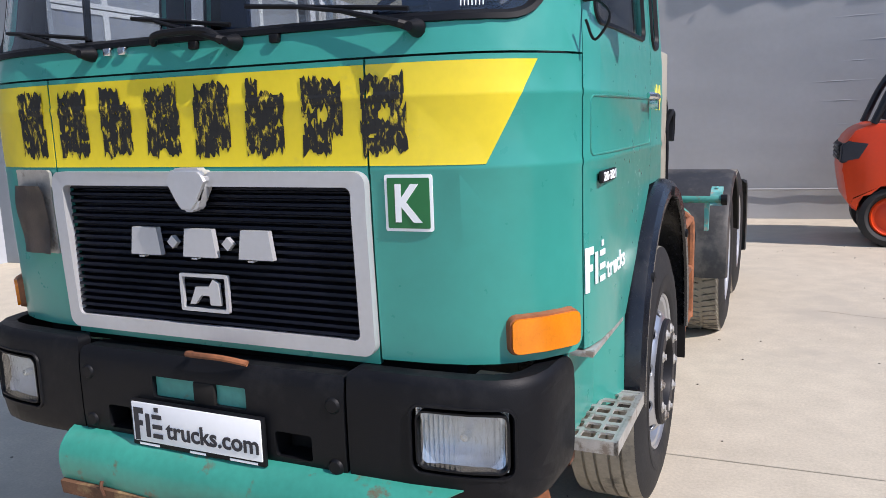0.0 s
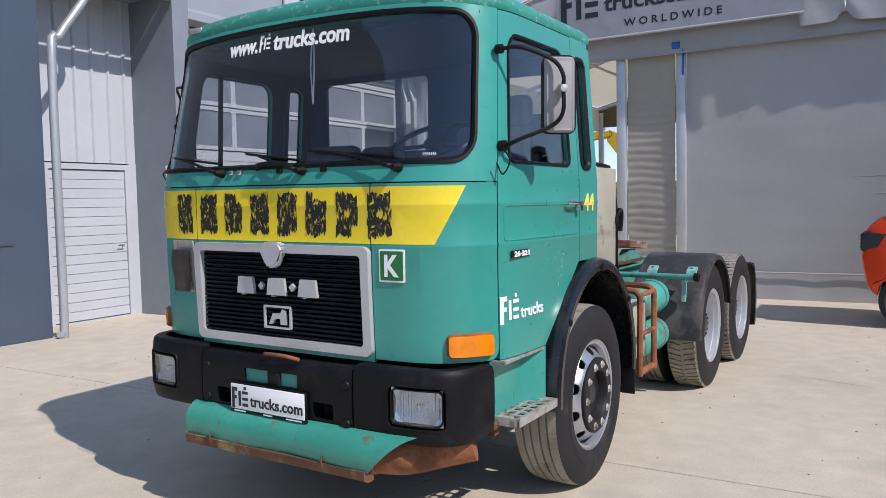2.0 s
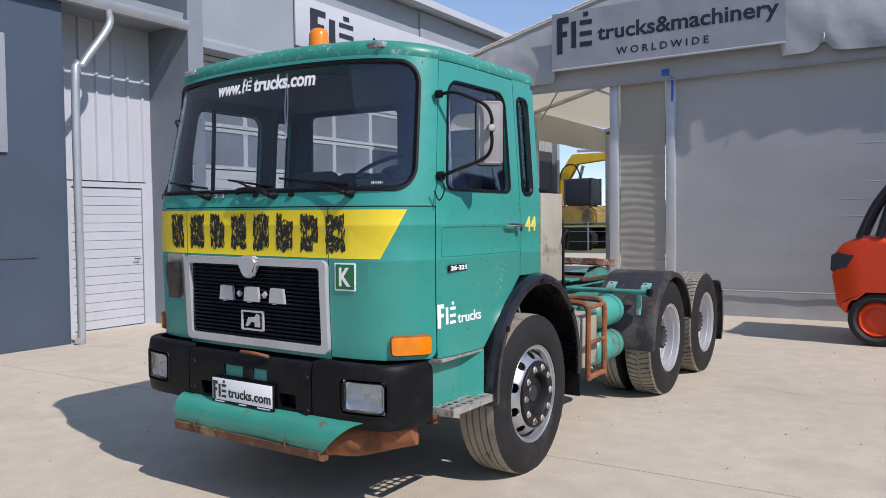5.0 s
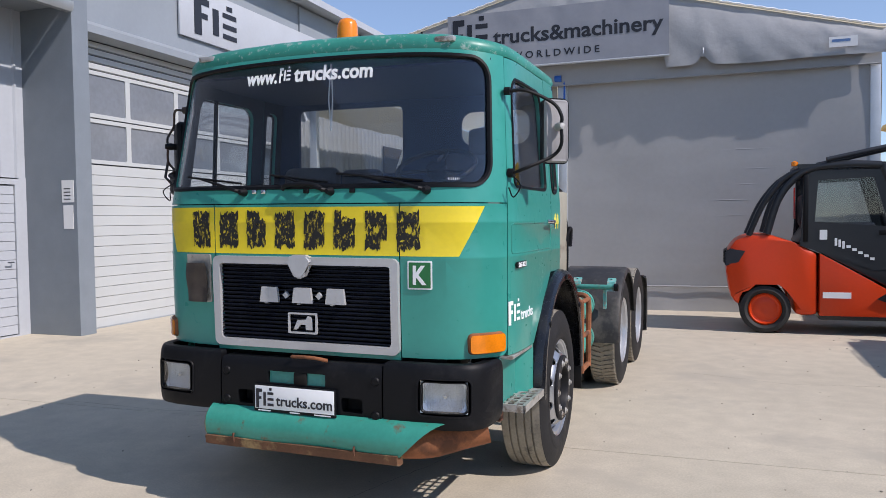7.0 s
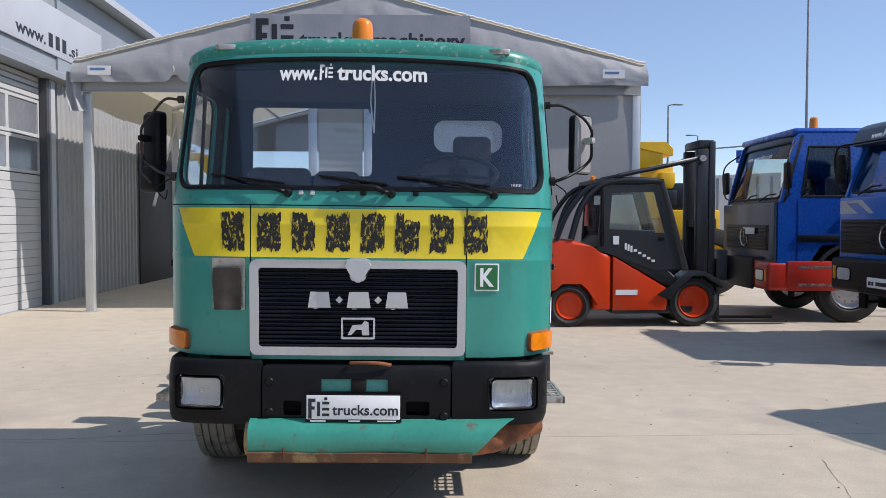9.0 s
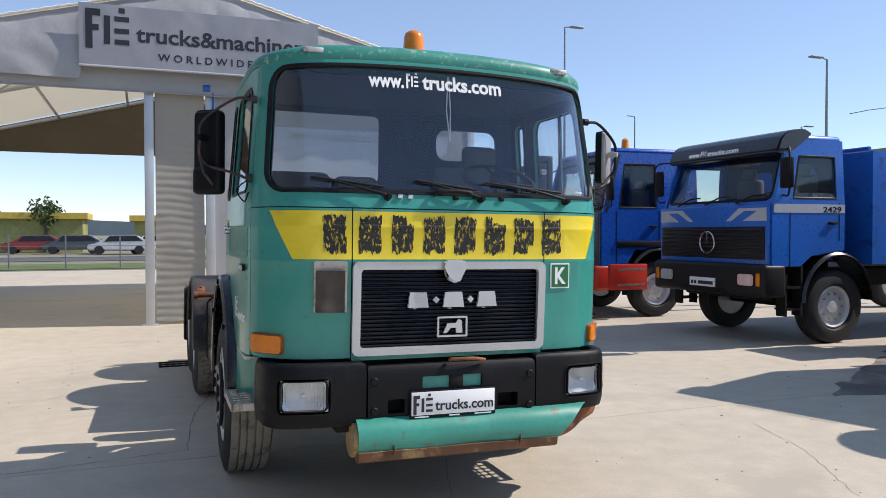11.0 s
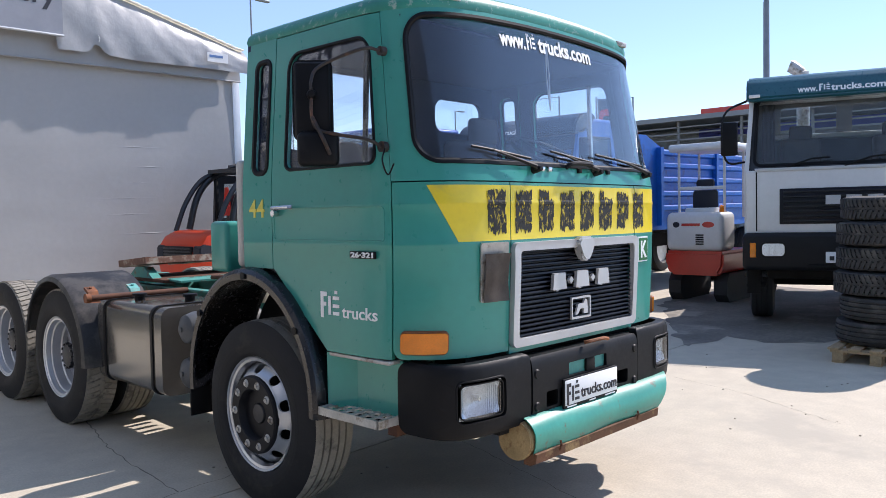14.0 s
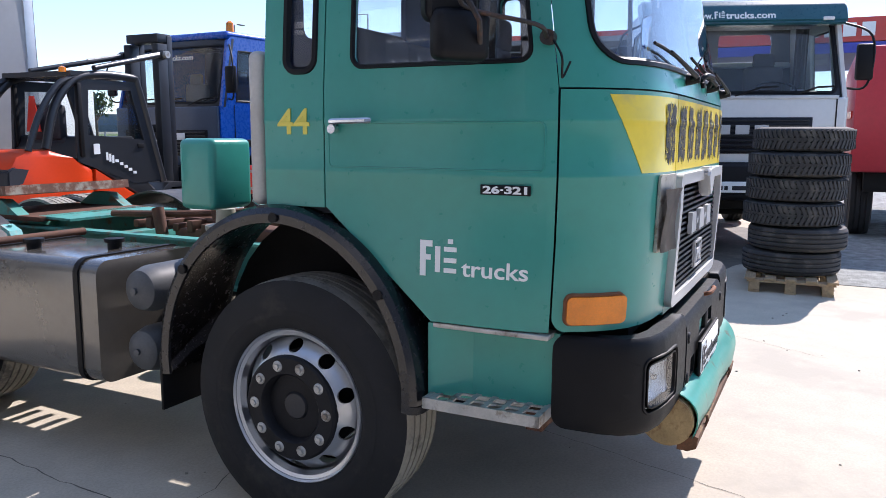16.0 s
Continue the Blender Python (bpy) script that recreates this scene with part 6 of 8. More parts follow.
part("gable_hem", bm, TARP, tent)


def flap_low(x):
    """Lower edge of the overhanging flap, drawn up where it is tied."""
    tie = sum(0.15 * math.exp(-((x - c) / 0.09) ** 2) for c in (1.88, -3.9)) + (0.34 if -2.5 < x < 1.25 else 0.0)
    return min(4.1 + tie + 0.03 * noise.noise((x * 0.9, 0, 9)), roof_z(max(TX0, min(TX1, x))) - 0.12)


bm = B()
wavy(bm, TX0 - 0.1, 0, TX1 + 0.1, 1, 150, 14, lambda x, t: (x, TY0 - 0.24 - 0.03 * t * (1 - t) * 4 * (0.4 + noise.noise((x * 0.8, 3, 1))) + 0.16 * t ** 3 + 0.03 * noise.noise((x * 2.6 + 2.2 * t, t * 1.4, 4)) * (1 - t * 0.5) + 0.012 * noise.noise((x * 9 + 4 * t, t * 5, 2)), flap_low(x) + (roof_z(max(TX0, min(TX1, x))) + 0.04 - flap_low(x)) * t))
part("valance", bm, TARPFLAP, tent, "creased tarpaulin flap hanging from the roof edge")
for sg, xa in ((-1, TX0 - 0.08), (1, TX1 + 0.08)):
    bm = B()
    tube(bm, [(xa + (TXM - xa) * i / 60, TY0 - 0.12, roof_z(max(TX0, min(TX1, xa + (TXM - xa) * i / 60))) + 0.065 + 0.012 * (i % 2)) for i in range(61)], 0.02, 6)
    part("lacing_rope", bm, WHITE, tent, "white lacing along the roof edge")
for x in (1.88, -3.9):
    bm = B()
    tube(bm, smooth_path([(x, TY0 - 0.3, flap_low(x) + 0.02), (x + 0.01, TY0 - 0.31, flap_low(x) + 0.06), (x, TY0 - 0.3, flap_low(x) + 0.12)]), 0.007, 6)
    part("tie_cord", bm, WHITE, tent)
bm = B()
wavy(bm, -1.42, 3.98, -0.56, 4.2, 24, 5, lambda x, z: (x, TY0 - 0.03 + 0.03 * noise.noise((x * 7, z * 9, 3)), z + 0.02 * noise.noise((x * 9, 1, 1))))
part("rolled_cloth", bm, pbr("brown_cloth", (0.09, 0.07, 0.05), 0.9, var=0.4, scale=14), tent, "dark bunched cloth above the curtain")
for sg, xa in ((-1, TX0), (1, TX1)):
    bm = B()
    for j in range(1):
        g = []
        for i in range(25):
            f = i / 24
            row = []
            for k in range(22):
                y = TY0 - 0.16 + (TY1 + 0.3 - TY0) * k / 21
                x = TXM + (xa + sg * 0.08 - TXM) * f
                row.append(bm.verts.new((x, y, roof_z(max(TX0, min(TX1, x))) + 0.06 - 0.07 * abs(math.sin(math.pi * (y - TY0) / 5.1)) * f)))
            g.append(row)
        for A, C in zip(g, g[1:]):
            for k in range(21):
                bm.faces.new((A[k], A[k + 1], C[k + 1], C[k]))
    part("roof_tarpaulin", bm, TARPROOF, tent)
bm = B()
wavy(bm, TY0, 0.0, TY1, 4.35, 40, 12, lambda y, z: (TX1 + 0.03 - 0.03 * noise.noise((y, z * 0.6, 2)), y, z))
part("side_tarpaulin", bm, TARP, tent)
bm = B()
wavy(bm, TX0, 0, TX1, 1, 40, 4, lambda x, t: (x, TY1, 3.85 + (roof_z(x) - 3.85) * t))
part("rear_gable", bm, TARPSHADE, tent, "rear gable cloth coloured dark brown for shade")
bm = B()
wavy(bm, TY0, 3.72, TY1, 4.45, 50, 6, lambda y, z: (TX0 + 0.04 + 0.03 * noise.noise((y * 1.6, z * 2, 4)), y, z + (0.05 * noise.noise((y * 0.8, 0, 2)) if z < 3.9 else 0)))
part("side_valance", bm, TARPROOF, tent, "cream cloth hanging along the side eaves")
bm = B()
wavy(bm, TX0 - 0.2, 3.6, TX0 + 0.05, 4.3, 14, 16, lambda x, z: (x + 0.2 * max(0.0, 3.9 - z), TY0 - 0.16 + 0.05 * math.sin(x * 40 + z * 3), z))
part("torn_corner", bm, TARPFLAP, tent, "torn pale cloth at the tent corner")
for p, q in (((TX0 + 0.12, 15.25, 4.0), (TX0 + 0.12, 13.6, 2.0)),):
    bm = B()
    tube(bm, [p, q], 0.035, 8)
    part("wall_brace", bm, POSTM, tent)
for y in (TY0 + 0.1, 15.3, TY1):
    for sg, xa in ((-1, TX0), (1, TX1)):
        bm = B()
        tube(bm, [(xa, y, TZ - 0.08), (TXM, y, TR - 0.08)], 0.055, 8)
        part("rafter", bm, POSTM, tent)
for x in (-3.8, -2.0, 1.0, 3.2):
    bm = B()
    tube(bm, [(x, TY0, roof_z(x) - 0.12), (x, TY1, roof_z(x) - 0.12)], 0.035, 8)
    part("purlin", bm, POSTM, tent)
for a, c in (((-5.3, 10.4, 4.2), (-2.0, 15.2, 5.0)), ((-5.3, 15.2, 4.2), (-2.0, 10.4, 5.0))):
    bm = B()
    tube(bm, [a, c], 0.02, 6)
    part("brace", bm, POSTM, tent)
for x in (-5.2, 3.95):
    bm = B()
    box(bm, x - 0.2, TY0 - 0.289, 4.22, x + 0.2, TY0 - 0.284, 4.38)
    lab = part("maker_label", bm, WHITE, tent, "small white label", 0)
    bm = B()
    box(bm, x - 0.16, TY0 - 0.293, 4.3, x + 0.1, TY0 - 0.2895, 4.34)
    part("label_bar", bm, pbr("blue_print", (0.1, 0.2, 0.4), 0.5), lab, "", 0)
# banner on the gable
ban = thing("banner", "grey company banner hung on the tent gable", "banner", pose(-2.55, TY0 - 0.31, 4.28, 0, 0, 0))
bm = B()


def banner_y(x, z):
    return 0.02 * noise.noise((x * 1.3, z * 1.1, 8)) + 0.006 * noise.noise((x * 4, z * 3, 2))


def on_banner(ob, x0, z0):
    for v in ob.data.vertices:
        x, z = x0 + v.co.x, z0 + v.co.y
        v.co = (x, banner_y(x, z) - 0.0035 - 0.3 * v.co.z, z)
    ob.matrix_basis = Matrix.Identity(4)


wavy(bm, 0, 0, 3.9, 1.03, 90, 24, lambda x, z: (x, banner_y(x, z), z))
part("cloth", bm, BANNER, ban)
bm = B()
tube(bm, [(0, -0.01, 0.02), (3.9, -0.01, 0.02)], 0.02, 8)
part("hem_bar", bm, POSTM, ban)
on_banner(logo_bars("banner_mark", 0.66, 0.7, DECALTEXT, ban, pose(0, 0, 0), 0.002), 0.1, 0.3)
on_banner(lettering("banner_word", "trucks&machinery", 0.36, DECALTEXT, ban, pose(0, 0, 0), width=2.95, depth=0.0015, bold=0.008), 0.86, 0.46)
on_banner(lettering("banner_word", "W O R L D W I D E", 0.17, DECALTEXT, ban, pose(0, 0, 0), width=1.55, depth=0.0015, bold=0.003), 1.2, 0.17)

# ---- parked vehicles ----
BLUE = pbr("truck_blue", (0.004, 0.125, 0.52), 0.3, var=0.08, scale=1.5, coat=0.25)
BLUEDEEP = pbr("truck_deep_blue", (0.003, 0.08, 0.42), 0.28, var=0.06, scale=1.5, coat=0.4)
BLUEFACE = pbr("truck_face_slate", (0.03, 0.055, 0.1), 0.35, var=0.1, scale=2, coat=0.3)
BLUEBED = pbr("tipper_blue", (0.003, 0.125, 0.5), 0.45, spec=0.3, var=0.15, scale=2, dirt=(0.012, 0.08, 0.3), dirt_amount=0.25)
WHITECAB = pbr("cab_silver_white", (0.68, 0.69, 0.68), 0.35, var=0.05, scale=1.5, coat=0.2)
REDP = pbr("red_paint", (0.55, 0.03, 0.015), 0.35, var=0.08, scale=2, coat=0.2)
ORANGERED = pbr("forklift_red", (0.64, 0.046, 0.004), 0.36, var=0.05, scale=2, coat=0.1, spec=0.35)
GREYP = pbr("silver_stripe", (0.45, 0.48, 0.52), 0.4)
TYRE2 = pbr("tyre_far", (0.022, 0.022, 0.023), 0.75, var=0.2, scale=4, bump=0.001, bscale=60)
MACHINEBLACK = pbr("machine_black", (0.013, 0.015, 0.019), 0.4, var=0.12, scale=3, coat=0.15)
VISORBLACK = pbr("visor_black", (0.012, 0.014, 0.02), 0.3, coat=0.3)
BUMPERBLACK = pbr("bumper_black", (0.008, 0.008, 0.01), 0.5, var=0.2, scale=4, spec=0.3)
TEALVISOR = pbr("visor_teal", (0.01, 0.09, 0.12), 0.3, coat=0.3)
MYEL = pbr("machine_yellow", (0.72, 0.43, 0.01), 0.4, var=0.08, scale=2)
GREYLINING = pbr("grey_cab_lining", (0.2, 0.2, 0.2), 0.8, var=0.12, scale=4)
CABGLASS = glass("cab_glass", (0.86, 0.9, 0.9), top=0.4)


def simple_wheel(parent, c, sg, r, w, rim, rr=None, axis="x", nuts=8, flat=False):
    """Wheel with tyre, rim and nuts for the parked machines."""
    rr = rr or r * 0.57
    h = w / 2
    bm = B()
    lathe(bm, [(-h * 0.6, rr), (-h * 0.95, rr + 0.04), (-h, r * 0.8), (-h * 0.85, r * 0.97), (-h * 0.5, r), (-h * 0.48, r - 0.012), (-h * 0.4, r - 0.012), (-h * 0.38, r), (-h * 0.05, r), (-h * 0.03, r - 0.012), (h * 0.03, r - 0.012), (h * 0.05, r), (h * 0.38, r), (h * 0.4, r - 0.012), (h * 0.48, r - 0.012), (h * 0.5, r), (h * 0.85, r * 0.97), (h, r * 0.8), (h * 0.95, rr + 0.04), (h * 0.6, rr)], 40, "x", caps=False)
    T = Matrix.Translation(c) @ (Matrix.Rotation(math.pi, 4, "Z") if sg < 0 else Matrix.Identity(4))
    move(bm, bm.verts[:], T)
    ty = part("wheel", bm, TYRE2, parent)
    bm = B()
    lathe(bm, [(-h * 0.5, rr + 0.003), (h * 0.7, rr + 0.005), (h * 0.78, rr - 0.012), (h * 0.66, rr - 0.025), (h * 0.62, rr * 0.75), (h * 0.66, rr * 0.7), (h * 0.66, rr * 0.3), (h * 0.6, 0)] if flat else [(-h * 0.5, rr + 0.003), (h * 0.75, rr + 0.005), (h * 0.82, rr - 0.01), (h * 0.5, rr - 0.03), (h * 0.35, rr * 0.72), (h * 0.5, rr * 0.55), (h * 0.55, rr * 0.3), (h * 0.7, rr * 0.26), (h * 0.72, 0)], 32, "x")
    move(bm, bm.verts[:], T)
    part("rim", bm, rim, ty)
    for i in range(nuts):
        a = 2 * math.pi * i / nuts
        bm = B()
        cyl(bm, (h * 0.4, rr * 0.63 * math.cos(a), rr * 0.63 * math.sin(a)), (h * 0.6, rr * 0.63 * math.cos(a), rr * 0.63 * math.sin(a)), r * 0.03, seg=6)
        move(bm, bm.verts[:], T)
        part("wheel_nut", bm, ALU, ty)
    return ty


def word_bars(name, xs, z0, z1, y, mat, parent):
    bm = B()
    for a, b in xs:
        box(bm, a, y - 0.004, z0, b, y, z1)
    return part(name, bm, mat, parent, "", 0)


def parked_truck(label, at, paint, lower, roof_z=2.95, belt=1.85, bumper_m=None, visor=None, grille_z=(1.15, 1.6), stripe=None, kind="a", face=0.0, deep=1.75, group="parked trucks", lift=0.0, rear=(5.6, 7.0)):
    """A forward-control truck, front towards -y, then turned to face -x. Cab with doors, screen, grille, bumper, lamps, mirrors, wheels."""
    tr = thing("parked_truck", label, "truck", at, group)
    hw = 1.2
    zb = 0.95 + lift
    prof = [(0.0, zb), (-0.0, belt), (0.1, belt + 0.03), (0.34, roof_z - 0.12), (0.5, roof_z), (deep, roof_z), (deep, zb), (0.75, zb)]
    # side walls with openings for door windows
    for sg in (-1, 1):
        bm = B()
        win = [(0.42, belt + 0.08), (1.2, belt + 0.08), (1.2, roof_z - 0.28), (0.55, roof_z - 0.28)]
        out = [(0.05, zb), (0.55, zb), (0.75, max(zb + 0.05, 1.25)), (deep - 0.1, 1.32), (deep, 1.32), (deep, roof_z - 0.05), (0.42, roof_z - 0.05), (0.32, roof_z - 0.14), (0.08, belt), (0.05, belt)]
        mp = (lambda u, v, d, s=sg: (s * (hw + d - 0.06 * max(0, (v - belt)) / 1.0), u, v))
        sheet(bm, out, [win], mp, 0.05, [0.3, 0.8, 1.2], [belt, 2.2])
        side = part("cab_side", bm, paint, tr)
        bm = B()
        sheet(bm, win, [], lambda u, v, d, s=sg: mp(u, v, d - 0.02, s), 0.006)
        part("door_window", bm, CABGLASS, side)
        bm = B()
        frame_strip(bm, win, mp, 0.02, 0.015, -0.004, 0.006)
        part("window_seal", bm, RUBBER, side)
        for q in (0.36, 1.26):
            bm = B()
            box(bm, sg * hw - 0.003, q - 0.006, zb + 0.35 if q > 1 else zb, sg * hw + 0.004, q + 0.006, belt + 0.02)
            part("door_gap", bm, RUBBER, side, "", 0)
        bm = B()
        box(bm, sg * (hw + 0.02) - 0.02, 1.05, belt - 0.28, sg * (hw + 0.02) + 0.02, 1.2, belt - 0.24, 0.01)
        part("door_handle", bm, PLASTIC, side)
        if stripe:
            bm = B()
            box(bm, sg * hw - 0.002, 0.07, belt - 0.12, sg * hw + 0.006, deep, belt - 0.0)
            part("side_stripe", bm, stripe, side, "", 0)
    # front: lower face, screen frame, screen
    bm = B()
    box(bm, -hw + 0.02, 0.0, zb, hw - 0.02, 0.06, belt, 0.03, 3)
    front = part("front_panel", bm, lower, tr)

    def fmap(u, v, d):
        t = (v - belt) / (roof_z - 0.12 - belt)
        x = u * (1 - 0.05 * t)
        return (x, 0.02 + 0.3 * t + 0.1 * (u / hw) ** 4 - d, v)
    scr = rrect(-hw + 0.1, belt + 0.06, hw - 0.1, roof_z - 0.2, 0.09, 5)
    bm = B()
    sheet(bm, [(-hw, belt - 0.01), (hw, belt - 0.01), (hw, roof_z - 0.1), (-hw, roof_z - 0.1)], [scr], fmap, 0.05, [-1.0, -0.8, -0.4, 0, 0.4, 0.8, 1.0], [2.2, 2.5])
    fs = part("screen_frame", bm, MACHINEBLACK if kind != "a" else paint, tr)
    bm = B()
    sheet(bm, scr, [], lambda u, v, d: fmap(u, v, d - 0.02), 0.006, [-1.0, -0.8, -0.4, 0, 0.4, 0.8, 1.0], [2.2, 2.5])
    part("windscreen", bm, CABGLASS, fs)
    bm = B()
    frame_strip(bm, scr, fmap, 0.02, 0.02, -0.004, 0.008)
    part("screen_seal", bm, RUBBER, fs)
    # roof and rear, floor, dash, seats
    bm = B()
    vs = box(bm, -hw + 0.06, 0.3, roof_z - 0.1, hw - 0.06, deep, roof_z + 0.02, 0.06, 3)
    part("roof", bm, paint, tr)
    bm = B()
    sheet(bm, [(-hw + 0.02, 1.25), (hw - 0.02, 1.25), (hw - 0.07, roof_z - 0.05), (-hw + 0.07, roof_z - 0.05)], {"a": [rrect(-0.75, belt + 0.2, -0.1, roof_z - 0.4, 0.06), rrect(0.1, belt + 0.2, 0.75, roof_z - 0.4, 0.06)], "b": [], "c": [rrect(-0.8, belt + 0.52, -0.08, roof_z - 0.16, 0.06), rrect(0.12, belt + 0.52, 0.85, roof_z - 0.16, 0.06)]}[kind], lambda u, v, d: (u, deep - 0.03 + d, v), 0.04)
    part("rear_wall", bm, INTERIOR if kind != "c" else GREYLINING, tr)
    bm = B()
    box(bm, -hw + 0.06, 0.1, belt - 0.6, hw - 0.06, 0.55, belt + 0.02, 0.04), box(bm, -hw + 0.06, 0.3, 1.25, hw - 0.06, deep - 0.1, 1.32)
    part("dashboard", bm, INTDARK, tr)
    for x in (-0.55, 0.55):
        bm = B()
        box(bm, x - 0.25, 1.2, belt - 0.4, x + 0.25, 1.36, belt + 0.45, 0.06, 3), box(bm, x - 0.14, 1.22, belt + 0.43, x + 0.14, 1.32, belt + 0.62, 0.04)
        part("seat_back", bm, SEATM, tr)
    bm = B()
    mw = Matrix.Translation((0.55, 0.62, belt + 0.13)) @ Matrix.Rotation(radians(25), 4, "X")
    tube(bm, [mw @ Vector((0.23 * math.cos(2 * math.pi * i / 20), 0.23 * math.sin(2 * math.pi * i / 20), 0)) for i in range(20)], 0.014, 6, True)
    part("steering_wheel", bm, INTDARK, tr)
    # grille
    g0, g1 = grille_z
    gw = {"a": hw - 0.08, "b": 0.95, "c": 0.8}[kind]
    bm = B()
    box(bm, -gw, -0.012, g0, gw, 0.01, g1, 0.006)
    gl = part("grille", bm, GRILLE, tr)
    n = 7
    for i in range(n):
        z = g0 + 0.04 + (g1 - g0 - 0.08) * i / (n - 1)
        bm = B()
        prism(bm, [(-0.03, z - 0.008), (-0.012, z - 0.016), (-0.012, z + 0.014), (-0.03, z + 0.006)], "x", -gw + 0.04, gw - 0.04)
        part("slat", bm, MACHINEBLACK, gl)
    bm = B()
    if kind == "c":
        for x0 in (-0.22, 0.0, 0.22):
            box(bm, x0 - 0.08, -0.042, g1 - 0.2, x0 + 0.08, -0.03, g1 - 0.09)
        part("badge", bm, SILVER, gl, "plain silver badge blocks", 0)
    else:
        tube(bm, [(0.16 * math.cos(2 * math.pi * i / 28), -0.045, (g0 + g1) / 2 + 0.16 * math.sin(2 * math.pi * i / 28)) for i in range(28)], 0.012, 6, True)
        box(bm, -0.012, -0.05, (g0 + g1) / 2 - 0.02, 0.012, -0.04, (g0 + g1) / 2 + 0.15)
        part("round_badge", bm, CHROME, gl, "round chrome badge")
    # bumper with lamps, step, plate
    bumper_m = bumper_m or MACHINEBLACK
    bm = B()
    box(bm, -hw - 0.02, -0.1, 0.52 + lift, hw + 0.02, 0.3, 0.98 + lift, 0.06, 3)
    bu = part("bumper", bm, bumper_m, tr)
    for sg in (-1, 1):
        bm = B()
        lo, hi = (0.7 + lift, 0.85 + lift) if kind == "c" else (0.68 + lift, 0.84 + lift)
        half = 0.125 if kind == "c" else 0.15
        prism(bm, rrect(sg * 0.87 - half, lo, sg * 0.87 + half, hi, 0.045, 5), "y", -0.112, -0.09)
        lamp = part("headlamp", bm, DISH, bu, "clear headlamp")
        bm = B()
        prism(bm, rrect(sg * 0.87 - half - 0.02, lo - 0.02, sg * 0.87 + half + 0.02, hi + 0.02, 0.055, 5), "y", -0.106, -0.09)
        part("lamp_surround", bm, RUBBER, lamp)
        bm = B()
        box(bm, sg * 1.1 - 0.035, -0.112, 0.68 + lift, sg * 1.1 + 0.035, -0.088, 0.86 + lift, 0.008)
        part("indicator", bm, ORANGE, bu)
    bm = B()
    box(bm, -0.3, -0.118, 0.62 + lift, 0.26, -0.1, 0.75 + lift, 0.004)
    pl = part("plate", bm, DECAL, bu, "white advertising plate")
    word_bars("plate_bars", [(-0.26, -0.21), (-0.19, -0.15), (-0.1, 0.22)], 0.65 + lift, 0.7 + lift, -0.1182, DECALTEXT, pl)
    bm = B()
    box(bm, -0.5, -0.108, 0.55 + lift, 0.5, -0.1, 0.6 + lift, 0.01)
    part("bumper_slot", bm, RUBBER, bu)
    # visor with white words as bars and letters
    if visor:
        bm = B()
        prism(bm, [(0.3, roof_z - 0.25), (0.08, roof_z - 0.25), (0.05, roof_z - 0.22), (0.11, roof_z - 0.06), (0.18, roof_z + 0.02), (0.3, roof_z + 0.07), (0.55, roof_z + 0.1), (0.7, roof_z + 0.03)], "x", -hw + 0.02, hw - 0.02)
        for e in list(bm.verts):
            e.co.y += 0.1 * (e.co.x / hw) ** 4 if abs(e.co.x) > 1 else 0
        bmesh.ops.bevel(bm, geom=bm.edges[:], offset=0.025, segments=2, affect="EDGES")
        vz = part("sun_visor", bm, visor, tr)
        wk = 0.86 if kind == "c" else 1.0
        wx = lambda x: (x + 0.55) * wk - (0.6 if kind == "c" else 0.55)
        lettering("visor_word", "www.", 0.115, DECAL, vz, pose(wx(-0.55), 0.05, roof_z - 0.19, 69, 0, 0), width=0.25 * wk, bold=0.003)
        logo_bars("visor_mark", 0.12, 0.1, DECAL, vz, pose(wx(-0.28), 0.048, roof_z - 0.19, 69, 0, 0))
        lettering("visor_word", "trucks.com", 0.115, DECAL, vz, pose(wx(-0.13), 0.05, roof_z - 0.19, 69, 0, 0), width=0.66 * wk, bold=0.003)
    # wipers
    for x in (-0.75, -0.1, 0.55):
        bm = B()
        tube(bm, [fmap(x, belt + 0.02, 0.03), fmap(x + 0.3, belt + 0.12, 0.05), fmap(x + 0.5, belt + 0.13, 0.04)], 0.012, 6)
        part("wiper", bm, RUBBER, tr)
    # mirrors
    for sg in (-1, 1):
        bm = B()
        tube(bm, smooth_path([(sg * 1.17, 0.25, belt + 0.12), (sg * 1.42, 0.12, belt + 0.15), (sg * 1.44, 0.1, belt + 0.7), (sg * 1.15, 0.35, roof_z - 0.2)]), 0.014, 6)
        ma = part("mirror_arm", bm, RUBBER, tr)
        bm = B()
        box(bm, sg * 1.38 - 0.1, 0.08, belt + 0.2, sg * 1.38 + 0.1, 0.16, belt + 0.62, 0.03, 2)
        part("mirror_head", bm, PLASTIC, ma)
    # fenders, wheels, chassis, steps
    for sg in (-1, 1):
        simple_wheel(tr, (sg * 1.02, 1.25, 0.52), sg, 0.52, 0.3, RIMGREY, nuts=10)
        bm = B()
        rings = []
        for i in range(17):
            a = radians(0 + 180 * i / 16)
            rings.append([bm.verts.new((sg * xx, 1.25 - (0.67 + o) * math.cos(a), 0.6 + (0.7 + o) * math.sin(a))) for xx, o in ((0.8, 0), (1.2, 0), (1.225, -0.03), (1.21, -0.06), (1.19, -0.02), (0.8, -0.02))])
        for A, C in zip(rings, rings[1:]):
            for i in range(6):
                bm.faces.new((A[i], A[(i + 1) % 6], C[(i + 1) % 6], C[i]))
        bm.faces.new(rings[0]), bm.faces.new(rings[-1])
        part("fender", bm, FENDER, tr)
        bm = B()
        for zz in (0.5, 0.8):
            box(bm, sg * 1.08 - 0.11, 0.32, zz, sg * 1.08 + 0.11, 0.6, zz + 0.03)
